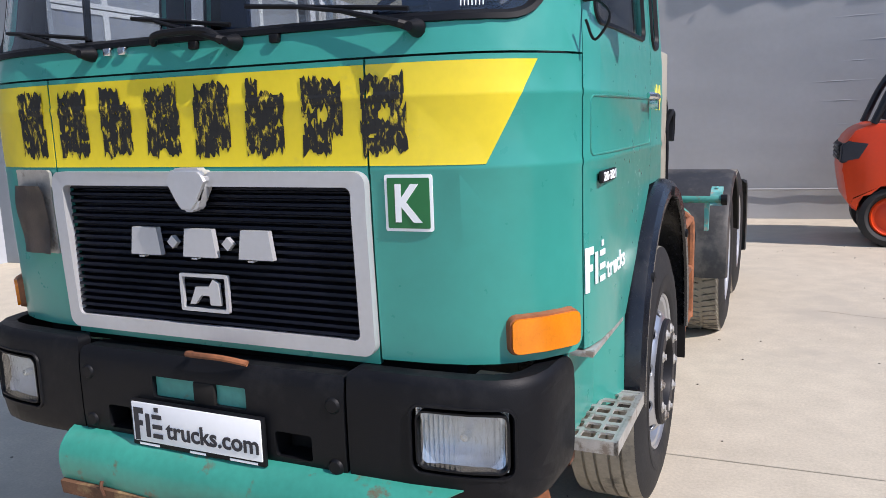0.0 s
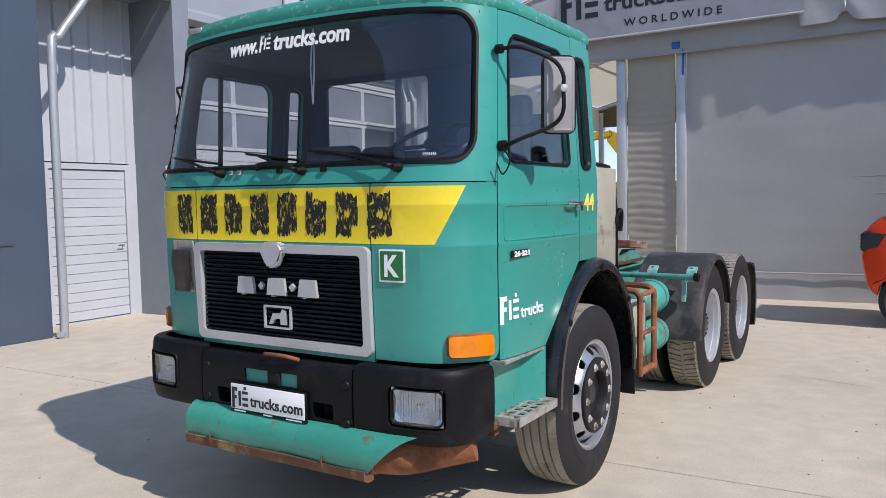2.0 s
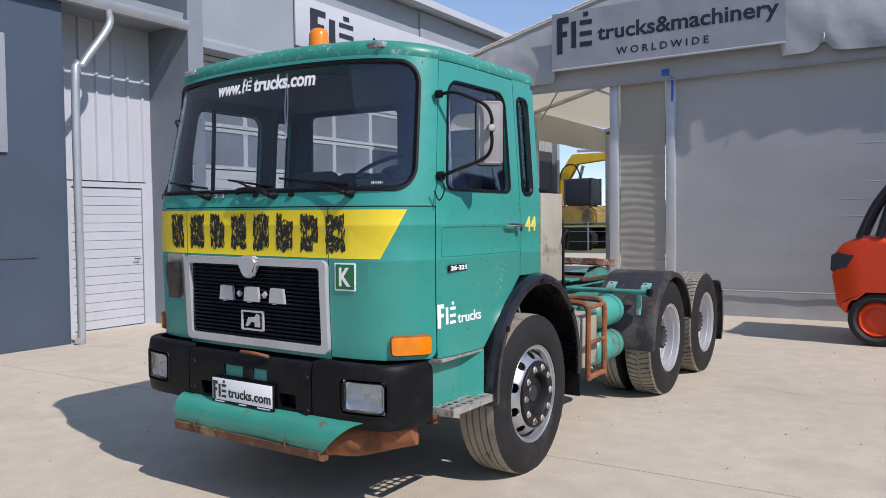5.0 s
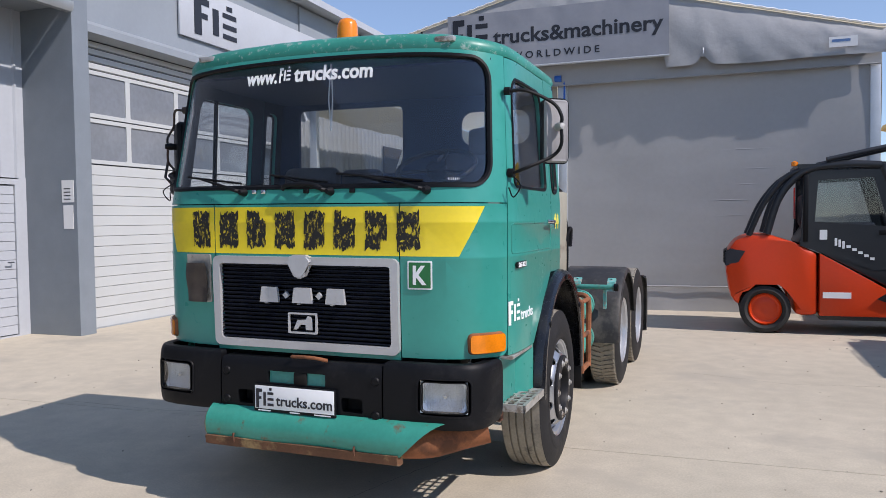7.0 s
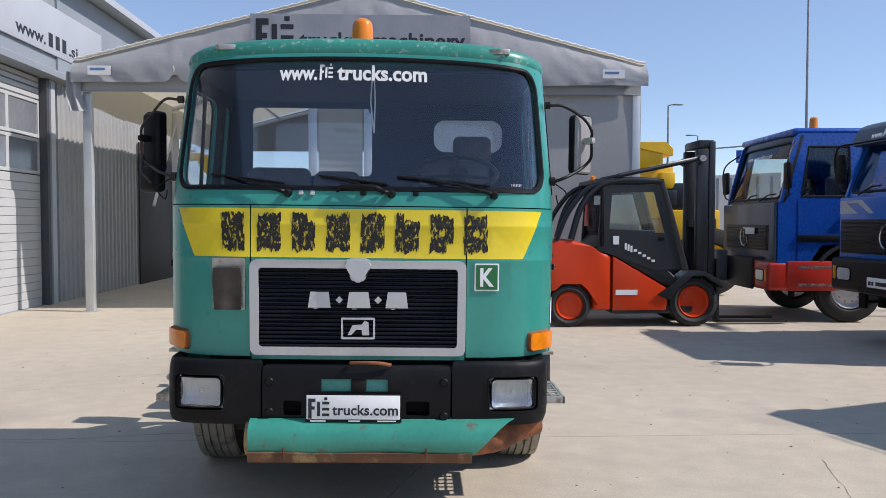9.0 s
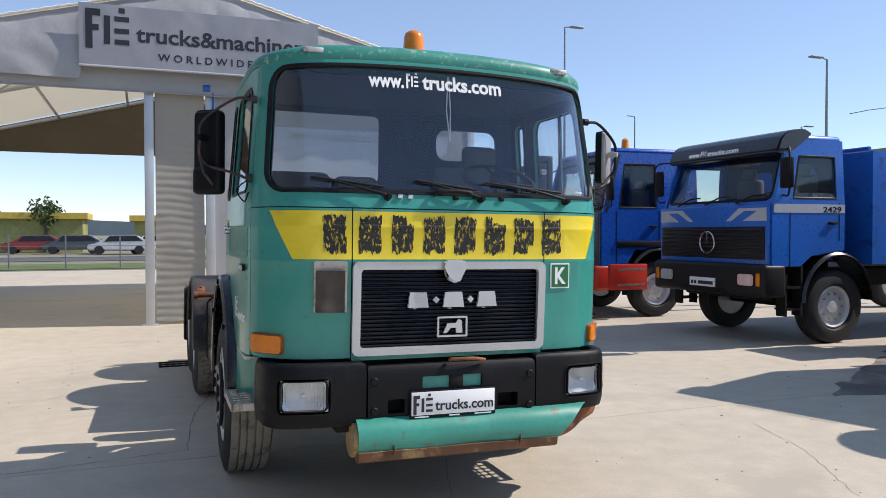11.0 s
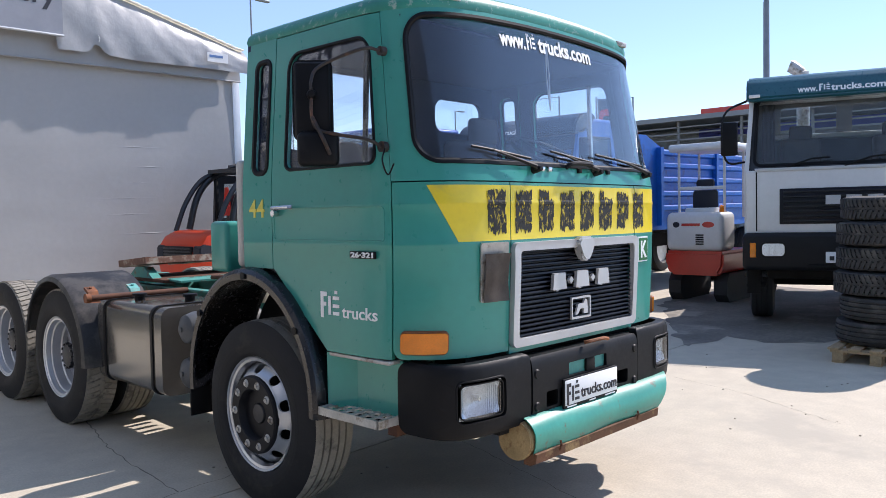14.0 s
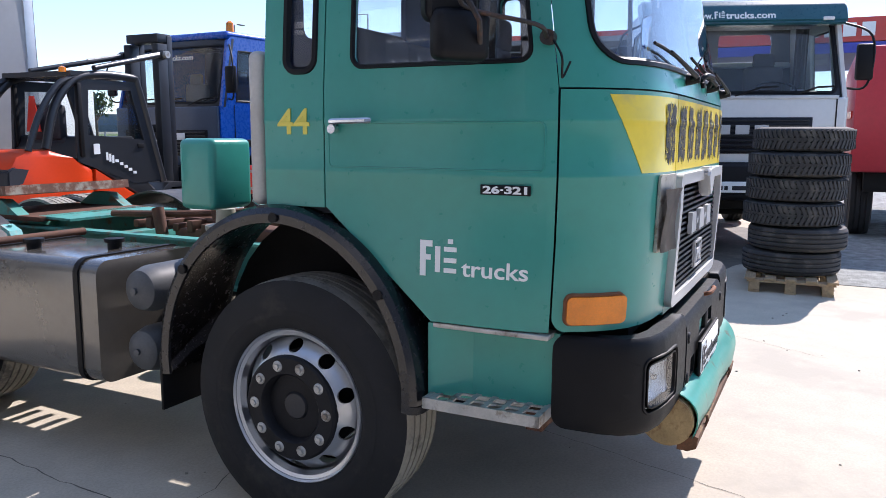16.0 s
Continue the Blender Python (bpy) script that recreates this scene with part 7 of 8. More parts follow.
        box(bm, sg * 1.1 - 0.08, 0.58, 0.42, sg * 1.1 + 0.08, 0.62, 1.2), box(bm, sg * 1.1 - 0.08, 0.3, 0.42, sg * 1.1 + 0.08, 0.34, 1.0)
        part("step", bm, DARK, tr)
        bm = B()
        box(bm, sg * 0.4 - 0.04, 0.2, 0.75, sg * 0.4 + 0.04, rear[-1] + 1.0, 1.0)
        part("chassis_rail", bm, DARK, tr)
        for yy in rear:
            simple_wheel(tr, (sg * 1.02, yy, 0.52), sg, 0.52, 0.3, RIMGREY, nuts=8)
    bm = B()
    box(bm, -0.95, 0.3, 0.6, 0.95, deep, 1.25, 0.05), cyl(bm, (-0.9, 1.25, 0.52), (0.9, 1.25, 0.52), 0.08)
    part("engine", bm, DARK, tr)
    return tr


mb = parked_truck("blue tipper truck with a black visor and silver stripe", pose(6.32, 5.4, 0, 0, 0, -90), BLUE, BLUE, 2.92, 1.97, visor=VISORBLACK, grille_z=(1.2, 1.66), stripe=GREYP, kind="a", deep=1.36, lift=0.16, bumper_m=BUMPERBLACK)
for sg in (-1, 1):
    bm = B()
    prism(bm, [(sg * 1.15, 1.74), (sg * 1.15, 1.92), (sg * 0.62, 1.92), (sg * 0.36, 1.74), (sg * 0.46, 1.74), (sg * 0.72, 1.88), (sg * 0.98, 1.88), (sg * 0.7, 1.74)], "y", -0.008, 0.002)
    part("front_stripe", bm, GREYP, mb, "", 0)
    lettering("type_number", "2429", 0.11, GREYP if sg < 0 else DARK, mb, pose(sg * 1.208, 0.95 if sg > 0 else 1.25, 1.86, 90, 0, sg * 90), width=0.34, bold=0.002)
# tipper body
bm = B()
box(bm, -1.2, 1.98, 1.12, 1.2, 7.55, 1.25)
tb = part("tipper_body", bm, BLUEBED, mb, "blue steel tipper body", 0)
for sg in (-1, 1):
    bm = B()
    sheet(bm, [(1.98, 1.25), (7.55, 1.25), (7.55, 2.5), (1.98, 2.5)], [], lambda u, v, d, sg=sg: (sg * (1.2 + d), u, v), 0.06)
    part("bed_side", bm, BLUEBED, tb)
    bm = B()
    prism(bm, [(1.98, 2.75), (2.3, 2.75), (3.0, 2.502), (1.98, 2.502)], "x", sg * 1.15, sg * 1.2)
    part("side_wing", bm, BLUEBED, tb)
bm = B()
box(bm, -1.2, 1.9, 1.12, 1.2, 1.977, 2.75)
part("headboard", bm, BLUEBED, tb)
bm = B()
box(bm, -1.2, 7.553, 1.12, 1.2, 7.62, 2.5)
part("tailgate", bm, BLUEBED, tb)
for sg in (-1, 1):
    for zz in (1.5, 1.75, 2.0, 2.25, 2.47):
        bm = B()
        prism(bm, [(sg * 1.2, zz - 0.06), (sg * 1.26, zz - 0.03), (sg * 1.26, zz + 0.03), (sg * 1.2, zz + 0.06)], "y", 2.75, 7.55)
        part("side_rib", bm, BLUEBED, tb)
    for yy in (2.72, 5.0, 7.5):
        bm = B()
        box(bm, sg * 1.24 - 0.05, yy - 0.05, 1.2, sg * 1.24 + 0.05, yy + 0.05, 2.55)
        part("side_post", bm, BLUEBED, tb)
bm = B()
tube(bm, [(-1.1, 1.95, 2.8), (1.1, 1.95, 2.8)], 0.03, 6)
part("cover_bar", bm, BLUEBED, tb)

b2 = parked_truck("deep blue truck with a red bumper and amber beacon", pose(6.18, 9.3, 0, 0, 0, -93), BLUEDEEP, BLUEFACE, 3.12, 1.95, bumper_m=REDP, visor=None, grille_z=(1.16, 1.58), kind="b", deep=2.1)
bm = B()
lathe(bm, [(0.0, 0.08), (0.04, 0.08), (0.06, 0.07), (0.2, 0.062), (0.23, 0.03), (0.235, 0.0)], 18, "z", (0.75, 0.8, 3.13))
part("beacon", bm, BEACON, b2, "amber beacon")
bm = B()
box(bm, -0.62, -0.14, 0.5, 0.62, -0.09, 1.02, 0.02)
part("bumper_centre", bm, BUMPERBLACK, b2)
for sg in (-1, 1):
    bm = B()
    box(bm, sg * 1.215 - 0.02, 0.36, 1.3, sg * 1.215 + 0.01, 1.5, 1.42, 0.01)
    part("side_moulding", bm, BUMPERBLACK, b2)
    for z in (0.58, 0.86):
        bm = B()
        box(bm, sg * 1.2 - 0.03, 0.36, z, sg * 1.2 + 0.03, 0.95, z + 0.07, 0.012)
        part("step_tread", bm, ALU, b2)
    bm = B()
    box(bm, sg * 1.19 - 0.06, 0.2, 0.52, sg * 1.19 + 0.04, 1.0, 1.0, 0.03)
    part("step_fairing", bm, REDP, b2)
lettering("screen_word", "www.", 0.12, DECAL, b2, pose(-0.6, 0.235, 2.71, 74, 0, 0), width=0.24, bold=0.002)
lettering("screen_word", "trucks.com", 0.12, DECAL, b2, pose(-0.2, 0.235, 2.71, 74, 0, 0), width=0.66, bold=0.002)
bm = B()
box(bm, 0.1, -0.06, 1.42, 0.5, -0.05, 1.53, 0.003)
part("front_plate", bm, DECAL, b2, "small white plate on the grille")
bm = B()
box(bm, -1.0, -0.35, 0.55, -0.5, -0.14, 1.12, 0.03)
part("front_tool_box", bm, pbr("front_box_grey", (0.09, 0.095, 0.1), 0.5), b2)

wt = parked_truck("silver white truck with a teal sun visor", pose(6.5, 0.4, 0, 0, 0, -71), WHITECAB, WHITECAB, 3.07, 1.96, visor=TEALVISOR, bumper_m=BUMPERBLACK, grille_z=(1.3, 1.73), kind="c", deep=2.1, lift=0.22, rear=(4.4,))
bm = B()
tube(bm, smooth_path([(-0.5, 2.3, 1.6), (-0.5, 2.3, 3.28), (-0.53, 2.3, 3.42), (-0.64, 2.3, 3.53), (-0.68, 2.3, 3.55)]), 0.088, 14)
part("exhaust_stack", bm, ALU, wt, "bent exhaust stack")
bm = B()
box(bm, -1.0, 1.8, 2.44, 1.05, 2.04, 2.51, 0.015, 2)
part("bunk_shelf", bm, WHITECAB, wt, "pale shelf behind the seats")
for sg in (-1, 1):
    bm = B()
    wavy(bm, 0.0, 2.1, 0.16, 2.86, 16, 6, lambda u, v, sg=sg: (sg * (1.02 - u), 1.0 + 0.02 * math.sin(u * 120) + 0.1 * (1 - v / 3), v))
    part("side_curtain", bm, SEATM, wt, "grey cab curtain gathered at the side")
# added load bed, there to keep sun off the ground behind the cab
bm = B()
box(bm, -1.17, 2.35, 1.02, 1.17, 5.4, 1.16, 0.01), box(bm, -1.17, 2.35, 1.16, 1.17, 2.43, 2.2, 0.01), box(bm, -1.17, 5.32, 1.16, 1.17, 5.4, 1.75, 0.01)
box(bm, -1.17, 2.43, 1.16, -1.11, 5.32, 1.75, 0.01), box(bm, 1.11, 2.43, 1.16, 1.17, 5.32, 1.75, 0.01)
part("load_bed", bm, pbr("bed_grey", (0.2, 0.21, 0.22), 0.6, var=0.15), wt, "grey steel load bed added to shade the ground", 0)
for sg in (-1, 1):
    bm = B()
    box(bm, sg * 1.06 - 0.008, -0.004, 1.22, sg * 1.06 + 0.008, 0.004, 1.94)
    part("corner_seam", bm, RUBBER, wt)
    bm = B()
    box(bm, sg * 1.02 - 0.13, 0.13, 2.86, sg * 1.02 + 0.0, 0.17, 2.9, 0.012, 2)
    part("marker_lamp", bm, WHITE, wt)
bm = B()
box(bm, -1.08, -0.012, 1.945, 1.08, 0.02, 1.985, 0.006)
part("screen_sill", bm, SILVER, wt, "silver strip under the windscreen")

# red vehicle further along the row
rt = thing("red_trailer", "red box lorry parked on gravel", "lorry", pose(9.1, -2.05, 0, 0, 0, -90), "parked trucks")
bm = B()
box(bm, -1.2, 0.0, 0.98, 1.2, 6.0, 2.75, 0.05)
rb = part("body", bm, pbr("trailer_red", (0.5, 0.035, 0.05), 0.4, var=0.1, scale=1), rt)
for yy in (0.9, 2.3):
    for sg in (-1, 1):
        simple_wheel(rt, (sg * 1.0, yy, 0.52), sg, 0.52, 0.32, RIMGREY)
bm = B()
box(bm, -1.0, 0.1, 0.7, 1.0, 5.5, 0.98)
part("chassis", bm, DARK, rt)
bm = B()
box(bm, -1.22, 0.3, 1.75, -1.2, 5.8, 1.85)
part("rib", bm, REDP, rb)

# ---- forklift ----
fk = thing("forklift", "orange-red forklift truck with a black cab", "forklift", pose(-0.22, -0.05, 0))
YA, YB = 7.75, 9.0


def fp2(pts, name, mat, a=YA, b=YB, label="", bev=0.03):
    bm = B()
    prism(bm, pts, "y", a, b)
    if bev:
        bmesh.ops.bevel(bm, geom=bm.edges[:], offset=bev, segments=2, affect="EDGES", profile=0.6)
    return part(name, bm, mat, fk, label)


fp2([(2.44, 0.85), (2.5, 0.5), (2.62, 0.36), (2.66, 0.62), (2.8, 0.75), (3.16, 0.75), (3.3, 0.62), (3.32, 0.26), (3.6, 0.26), (3.6, 1.1), (3.3, 1.25), (2.98, 1.36), (2.72, 1.35), (2.56, 1.28), (2.46, 1.14)], "counterweight", ORANGERED, label="rounded orange-red counterweight", bev=0.08)
fp2([(3.62, 0.26), (4.45, 0.26), (4.5, 0.58), (3.62, 1.1)], "side_cover", ORANGERED, bev=0.02)
fp2([(3.62, 0.2), (4.9, 0.2), (4.92, 0.34), (3.62, 0.34)], "chassis", MACHINEBLACK, YA + 0.06, YB - 0.06)
fp2([(3.35, 1.24), (3.62, 1.12), (4.52, 0.6), (4.62, 0.78), (4.3, 0.98), (4.28, 1.5), (3.5, 1.5)], "cab_lower", MACHINEBLACK, YA + 0.02, YB - 0.02)
fp2([(4.3, 0.5), (4.62, 0.72), (4.8, 0.86), (5.05, 0.86), (5.3, 0.72), (5.36, 0.62), (5.32, 0.6), (5.05, 0.8), (4.85, 0.8), (4.62, 0.6), (4.5, 0.42)], "front_fender", MACHINEBLACK, YA - 0.03, YA + 0.38, bev=0.01)
fp2([(4.3, 0.5), (4.62, 0.72), (4.8, 0.86), (5.05, 0.86), (5.3, 0.72), (5.36, 0.62), (5.32, 0.6), (5.05, 0.8), (4.85, 0.8), (4.62, 0.6), (4.5, 0.42)], "front_fender", MACHINEBLACK, YB - 0.38, YB + 0.03, bev=0.01)
for yy, sg in ((YA + 0.16, -1), (YB - 0.16, 1)):
    for x, z, r in ((2.95, 0.33, 0.33), (4.9, 0.385, 0.385)):
        bm = B()
        h = 0.14
        w_ = simple_wheel(fk, (0, 0, 0), 1, r, 0.3, ORANGERED, r * 0.64, nuts=0, flat=True)
        for o in (w_, *w_.children):
            o.data.transform(Matrix.Translation((x, yy, z)) @ Matrix.Rotation(radians(90 * sg), 4, "Z"))
for yy in (YA + 0.04, YB - 0.04):
    bm = B()
    tube(bm, smooth_path([(2.97, yy, 1.36), (3.1, yy, 1.8), (3.27, yy, 2.06), (3.5, yy, 2.22), (3.85, yy, 2.27), (4.32, yy, 2.25), (4.38, yy, 2.2), (4.56, yy, 1.6), (4.76, yy, 0.88)], 5), 0.052, 10)
    part("cab_post", bm, MACHINEBLACK, fk)
    bm = B()
    tube(bm, smooth_path([(2.74, yy, 1.34), (2.92, yy, 1.76), (3.18, yy, 2.1), (3.45, yy, 2.24)], 5), 0.04, 8)
    part("rear_post", bm, MACHINEBLACK, fk)
    bm = B()
    yo = yy - 0.025
    hole = [(3.56, 1.52), (4.44, 1.45), (4.26, 2.09), (3.6, 2.07)]
    sheet(bm, [(3.38, 1.2), (4.26, 0.88), (4.72, 0.9), (4.34, 2.2), (3.45, 2.2)], [hole], lambda u, v, d: (u, yo - d, v), 0.05)
    dp = part("door", bm, MACHINEBLACK, fk, "black cab door with a large window")
    bm = B()
    sheet(bm, hole, [], lambda u, v, d: (u, yo + 0.02 + d, v), 0.006)
    part("door_glass", bm, CABGLASS, dp)
    bm = B()
    box(bm, 4.32, yo - 0.012, 1.34, 4.42, yo, 1.4, 0.004)
    part("door_latch", bm, RUBBER, dp)
    bm = B()
    box(bm, 3.42, yo - 0.03, 1.25, 3.48, yo + 0.03, 2.15, 0.015)
    part("hinge_post", bm, RUBBER, dp)
bm = B()
sheet(bm, [(3.35, YA), (4.4, YA), (4.4, YB), (3.35, YB)], [[(3.5 + 0.0, YA + 0.12), (4.28, YA + 0.12), (4.28, YB - 0.12), (3.5, YB - 0.12)]], lambda u, v, d: (u, v, 2.29 + d), 0.06)
og = part("overhead_guard", bm, MACHINEBLACK, fk)
for i in range(6):
    x = 3.55 + i * 0.14
    bm = B()
    box(bm, x, YA + 0.1, 2.24, x + 0.03, YB - 0.1, 2.28)
    part("guard_bar", bm, MACHINEBLACK, og)
bm = B()
box(bm, 3.45, YA + 0.3, 1.35, 3.95, YB - 0.3, 1.5, 0.05), box(bm, 3.42, YA + 0.35, 1.45, 3.55, YB - 0.35, 1.9, 0.05)
part("seat", bm, INTDARK, fk)
for yy in (8.08, 8.62):
    bm = B()
    box(bm, 5.02, yy - 0.06, 0.25, 5.2, yy + 0.06, 2.78, 0.01), box(bm, 5.22, yy - 0.04, 0.3, 5.32, yy + 0.04, 2.9, 0.01)
    part("mast_rail", bm, MACHINEBLACK, fk)
    bm = B()
    cyl(bm, (5.16, yy + 0.1, 0.4), (5.16, yy + 0.1, 2.6), 0.04, seg=12)
    part("lift_cylinder", bm, MACHINEBLACK, fk)
    bm = B()
    cyl(bm, (3.7, yy - 0.32 if yy < 8.3 else yy + 0.32, 2.34), (5.05, yy - 0.1 if yy < 8.3 else yy + 0.1, 2.62), 0.035, seg=10), cyl(bm, (4.5, yy - 0.2 if yy < 8.3 else yy + 0.2, 2.5), (5.06, yy - 0.1 if yy < 8.3 else yy + 0.1, 2.62), 0.02, seg=10), lathe(bm, [(-0.05, 0.0), (-0.05, 0.07), (0.05, 0.07), (0.05, 0.0)], 14, "y", (5.06, yy - 0.1 if yy < 8.3 else yy + 0.1, 2.62))
    part("tilt_cylinder", bm, MACHINEBLACK, fk)
    bm = B()
    ys = -0.1 if yy < 8.3 else 0.1
    cyl(bm, (4.5, yy + ys * 1.9, 2.53), (5.05, yy + ys * 1.02, 2.64), 0.024, seg=10), lathe(bm, [(-0.055, 0.0), (-0.055, 0.05), (0.055, 0.05), (0.055, 0.0)], 14, "y", (5.06, yy + ys * 1.5, 2.62))
    part("cylinder_rod", bm, ALU, fk, "bright cylinder rod")
    bm = B()
    box(bm, 5.34, yy - 0.07, 0.05, 5.39, yy + 0.07, 1.05), box(bm, 5.34, yy - 0.07, 0.03, 6.5, yy + 0.07, 0.07)
    part("fork", bm, MACHINEBLACK, fk)
for z in (2.86, 1.6, 0.6):
    bm = B()
    box(bm, 5.05, 8.05, z - 0.06, 5.3, 8.65, z + 0.06, 0.01)
    part("mast_crossbar", bm, MACHINEBLACK, fk)
bm = B()
lathe(bm, [(0, 0.045), (0.055, 0.042), (0.075, 0.0)], 14, "z", (3.32, YA + 0.1, 2.27))
part("beacon", bm, BEACON, fk)
bm = B()
prism(bm, [(8.37, 1.56), (8.63, 1.56), (8.54, 2.0), (8.46, 2.0)], "x", 3.36, 3.375)
part("warning_triangle", bm, REDP, fk, "red warning triangle", 0)
bm = B()
box(bm, 2.425, YA + 0.22, 0.94, 2.5, YB - 0.22, 1.13, 0.015)
vent = part("rear_vent", bm, RUBBER, fk, "black slatted engine vent")
for k in range(4):
    bm = B()
    box(bm, 2.412, YA + 0.24, 0.955 + k * 0.045, 2.44, YB - 0.24, 0.975 + k * 0.045, 0.004)
    part("slat", bm, MACHINEBLACK, vent)
for ya, yb in ((YA - 0.006, YA + 0.2), (YB - 0.2, YB + 0.006)):
    bm = B()
    prism(bm, [(2.43, 0.92), (2.44, 1.12), (2.52, 1.17), (2.72, 1.14), (2.62, 0.96)], "y", ya, yb)
    bmesh.ops.bevel(bm, geom=bm.edges[:], offset=0.015, segments=2, affect="EDGES")
    part("rear_lamp", bm, INTDARK, fk, "smoked tail lamp cluster")
for x0, z0, w_, h_ in ((3.62, 1.28, 0.09, 0.13),):
    bm = B()
    box(bm, x0, YA + 0.004, z0, x0 + w_, YA + 0.012, z0 + h_)
    part("sticker", bm, DECAL, fk, "", 0)
bm = B()
for i in range(3):
    box(bm, 3.8 + i * 0.045, YA + 0.004, 1.2 - i * 0.02, 3.83 + i * 0.045, YA + 0.012, 1.3 - i * 0.02)
for i in range(5):
    box(bm, 3.94 + i * 0.07, YA + 0.004, 1.17 - i * 0.04, 3.99 + i * 0.07, YA + 0.012, 1.205 - i * 0.04)
part("side_marks", bm, DECAL, fk, "plain white marks", 0)
bm = B()
box(bm, 3.66, YA - 0.006, 0.5, 4.0, YA - 0.001, 0.58)
part("side_name_bar", bm, DECAL, fk, "plain white bar", 0)

# ---- mini excavator between the trucks ----
ex = thing("mini_excavator", "small white and red excavator with a canopy", "excavator", pose(8.35, 3.2, 0, 0, 0, -90) @ Matrix.Diagonal((0.76, 0.72, 1.02, 1.0)))
for x in (-0.5, 0.5):
    bm = B()
    prism(bm, [(0.05, 0.12), (0.2, 0.0), (1.5, 0.0), (1.65, 0.12), (1.65, 0.32), (1.5, 0.45), (0.2, 0.45), (0.05, 0.32)], "x", x - 0.14, x + 0.14)
    part("track", bm, TYRE2, ex)
bm = B()
prism(bm, [(-0.52, 0.42), (0.52, 0.42), (0.63, 0.55), (0.64, 0.8), (-0.64, 0.8), (-0.63, 0.55)], "y", -0.13, 1.6)
bmesh.ops.bevel(bm, geom=bm.edges[:], offset=0.05, segments=2, affect="EDGES")
part("lower_body", bm, REDP, ex)
bm = B()
box(bm, -0.62, -0.12, 0.8, 0.62, 0.6, 1.4, 0.1, 3)
part("engine_hood", bm, WHITECAB, ex)
bm = B()
box(bm, -0.26, -0.128, 1.19, 0.14, -0.119, 1.23)
part("name_bar", bm, REDP, ex, "plain red bar", 0)
for x, a, mat in ((-0.38, 0.075, INTDARK), (0.32, 0.13, REDP)):
    bm = B()
    prism(bm, [(x + a * math.cos(2 * math.pi * k / 20), 1.21 + 0.045 * math.sin(2 * math.pi * k / 20)) for k in range(20)], "y", -0.127, -0.118)
    part("oval_badge", bm, mat, ex, "", 0)
bm = B()
box(bm, -0.3, 0.12, 1.3, 0.36, 0.5, 1.47, 0.04, 2)
part("hood_hump", bm, WHITECAB, ex)
bm = B()
tube(bm, [(-0.5, 0.3, 1.78), (0.5, 0.3, 1.78)], 0.028, 8)
part("grab_rail", bm, WHITECAB, ex)
bm = B()
box(bm, -0.2, 0.46, 1.78, 0.2, 0.58, 1.92, 0.05, 2)
part("headrest", bm, INTDARK, ex)
bm = B()
for k in range(5):
    box(bm, 0.05, -0.13, 0.9 + 0.035 * k, 0.22, -0.119, 0.92 + 0.035 * k)
part("vent", bm, RUBBER, ex, "", 0)
bm = B()
box(bm, -0.3, 0.55, 1.3, 0.3, 1.0, 1.42, 0.04), box(bm, -0.28, 0.45, 1.38, 0.28, 0.58, 1.75, 0.06)
part("seat", bm, INTDARK, ex)
for x in (-0.5, 0.5):
    for y in (0.3, 1.35):
        bm = B()
        tube(bm, [(x, y, 1.3), (x, y, 2.4)], 0.03, 8)
        part("canopy_post", bm, WHITECAB, ex)
bm = B()
box(bm, -0.66, 0.08, 2.36, 0.66, 1.6, 2.48, 0.055, 3)
part("canopy", bm, WHITECAB, ex)
bm = B()
lathe(bm, [(0, 0.05), (0.09, 0.045), (0.11, 0.0)], 12, "z", (0.52, 0.1, 1.4))
part("beacon", bm, ORANGE, ex)

# ---- tyre stack on a pallet ----
WOOD = pbr("pallet_wood", (0.4, 0.28, 0.16), 0.85, var=0.2, scale=6, stretch=(1, 8, 8))
pal = thing("pallet", "worn wooden pallet on the concrete", "pallet", pose(5.22, -0.27, 0, 0, 0, 2))
for i in range(5):
    bm = B()
    y = -0.37 + i * 0.185
    box(bm, -0.6, y - 0.05, 0.122, 0.6, y + 0.05, 0.144, 0.003, 1)
    part("board", bm, WOOD, pal)
for x in (-0.52, 0, 0.52):
    for y in (-0.33, 0, 0.33):
        bm = B()
        box(bm, x - 0.07, y - 0.05, 0.022, x + 0.07, y + 0.05, 0.1, 0.003, 1)
        part("block", bm, WOOD, pal)
    bm = B()
    box(bm, x - 0.07, -0.4, 0.1, x + 0.07, 0.4, 0.122)
    part("stringer_board", bm, WOOD, pal)
for y in (-0.33, 0, 0.33):
    bm = B()
    box(bm, -0.6, y - 0.05, 0.0, 0.6, y + 0.05, 0.022)
    part("bottom_board", bm, WOOD, pal)
rnd = random.Random(12)


def stack_tyre(lugs, rib):
    bm = B()
    r, h, rr = 0.47, 0.122, 0.28
    prof = [(-h * 0.6, rr), (-h * 0.95, rr + 0.04), (-h, 0.38), (-h * 0.86, r - 0.02)]
    for g in (-0.55, -0.18, 0.18, 0.55):
        prof += [(g * h - 0.008, r), (g * h - 0.005, r - 0.014), (g * h + 0.005, r - 0.014), (g * h + 0.008, r)]
    prof += [(h * 0.86, r - 0.02), (h, 0.38), (h * 0.95, rr + 0.04), (h * 0.6, rr)]
    lathe(bm, prof, 56, "z", caps=False)
    return bm


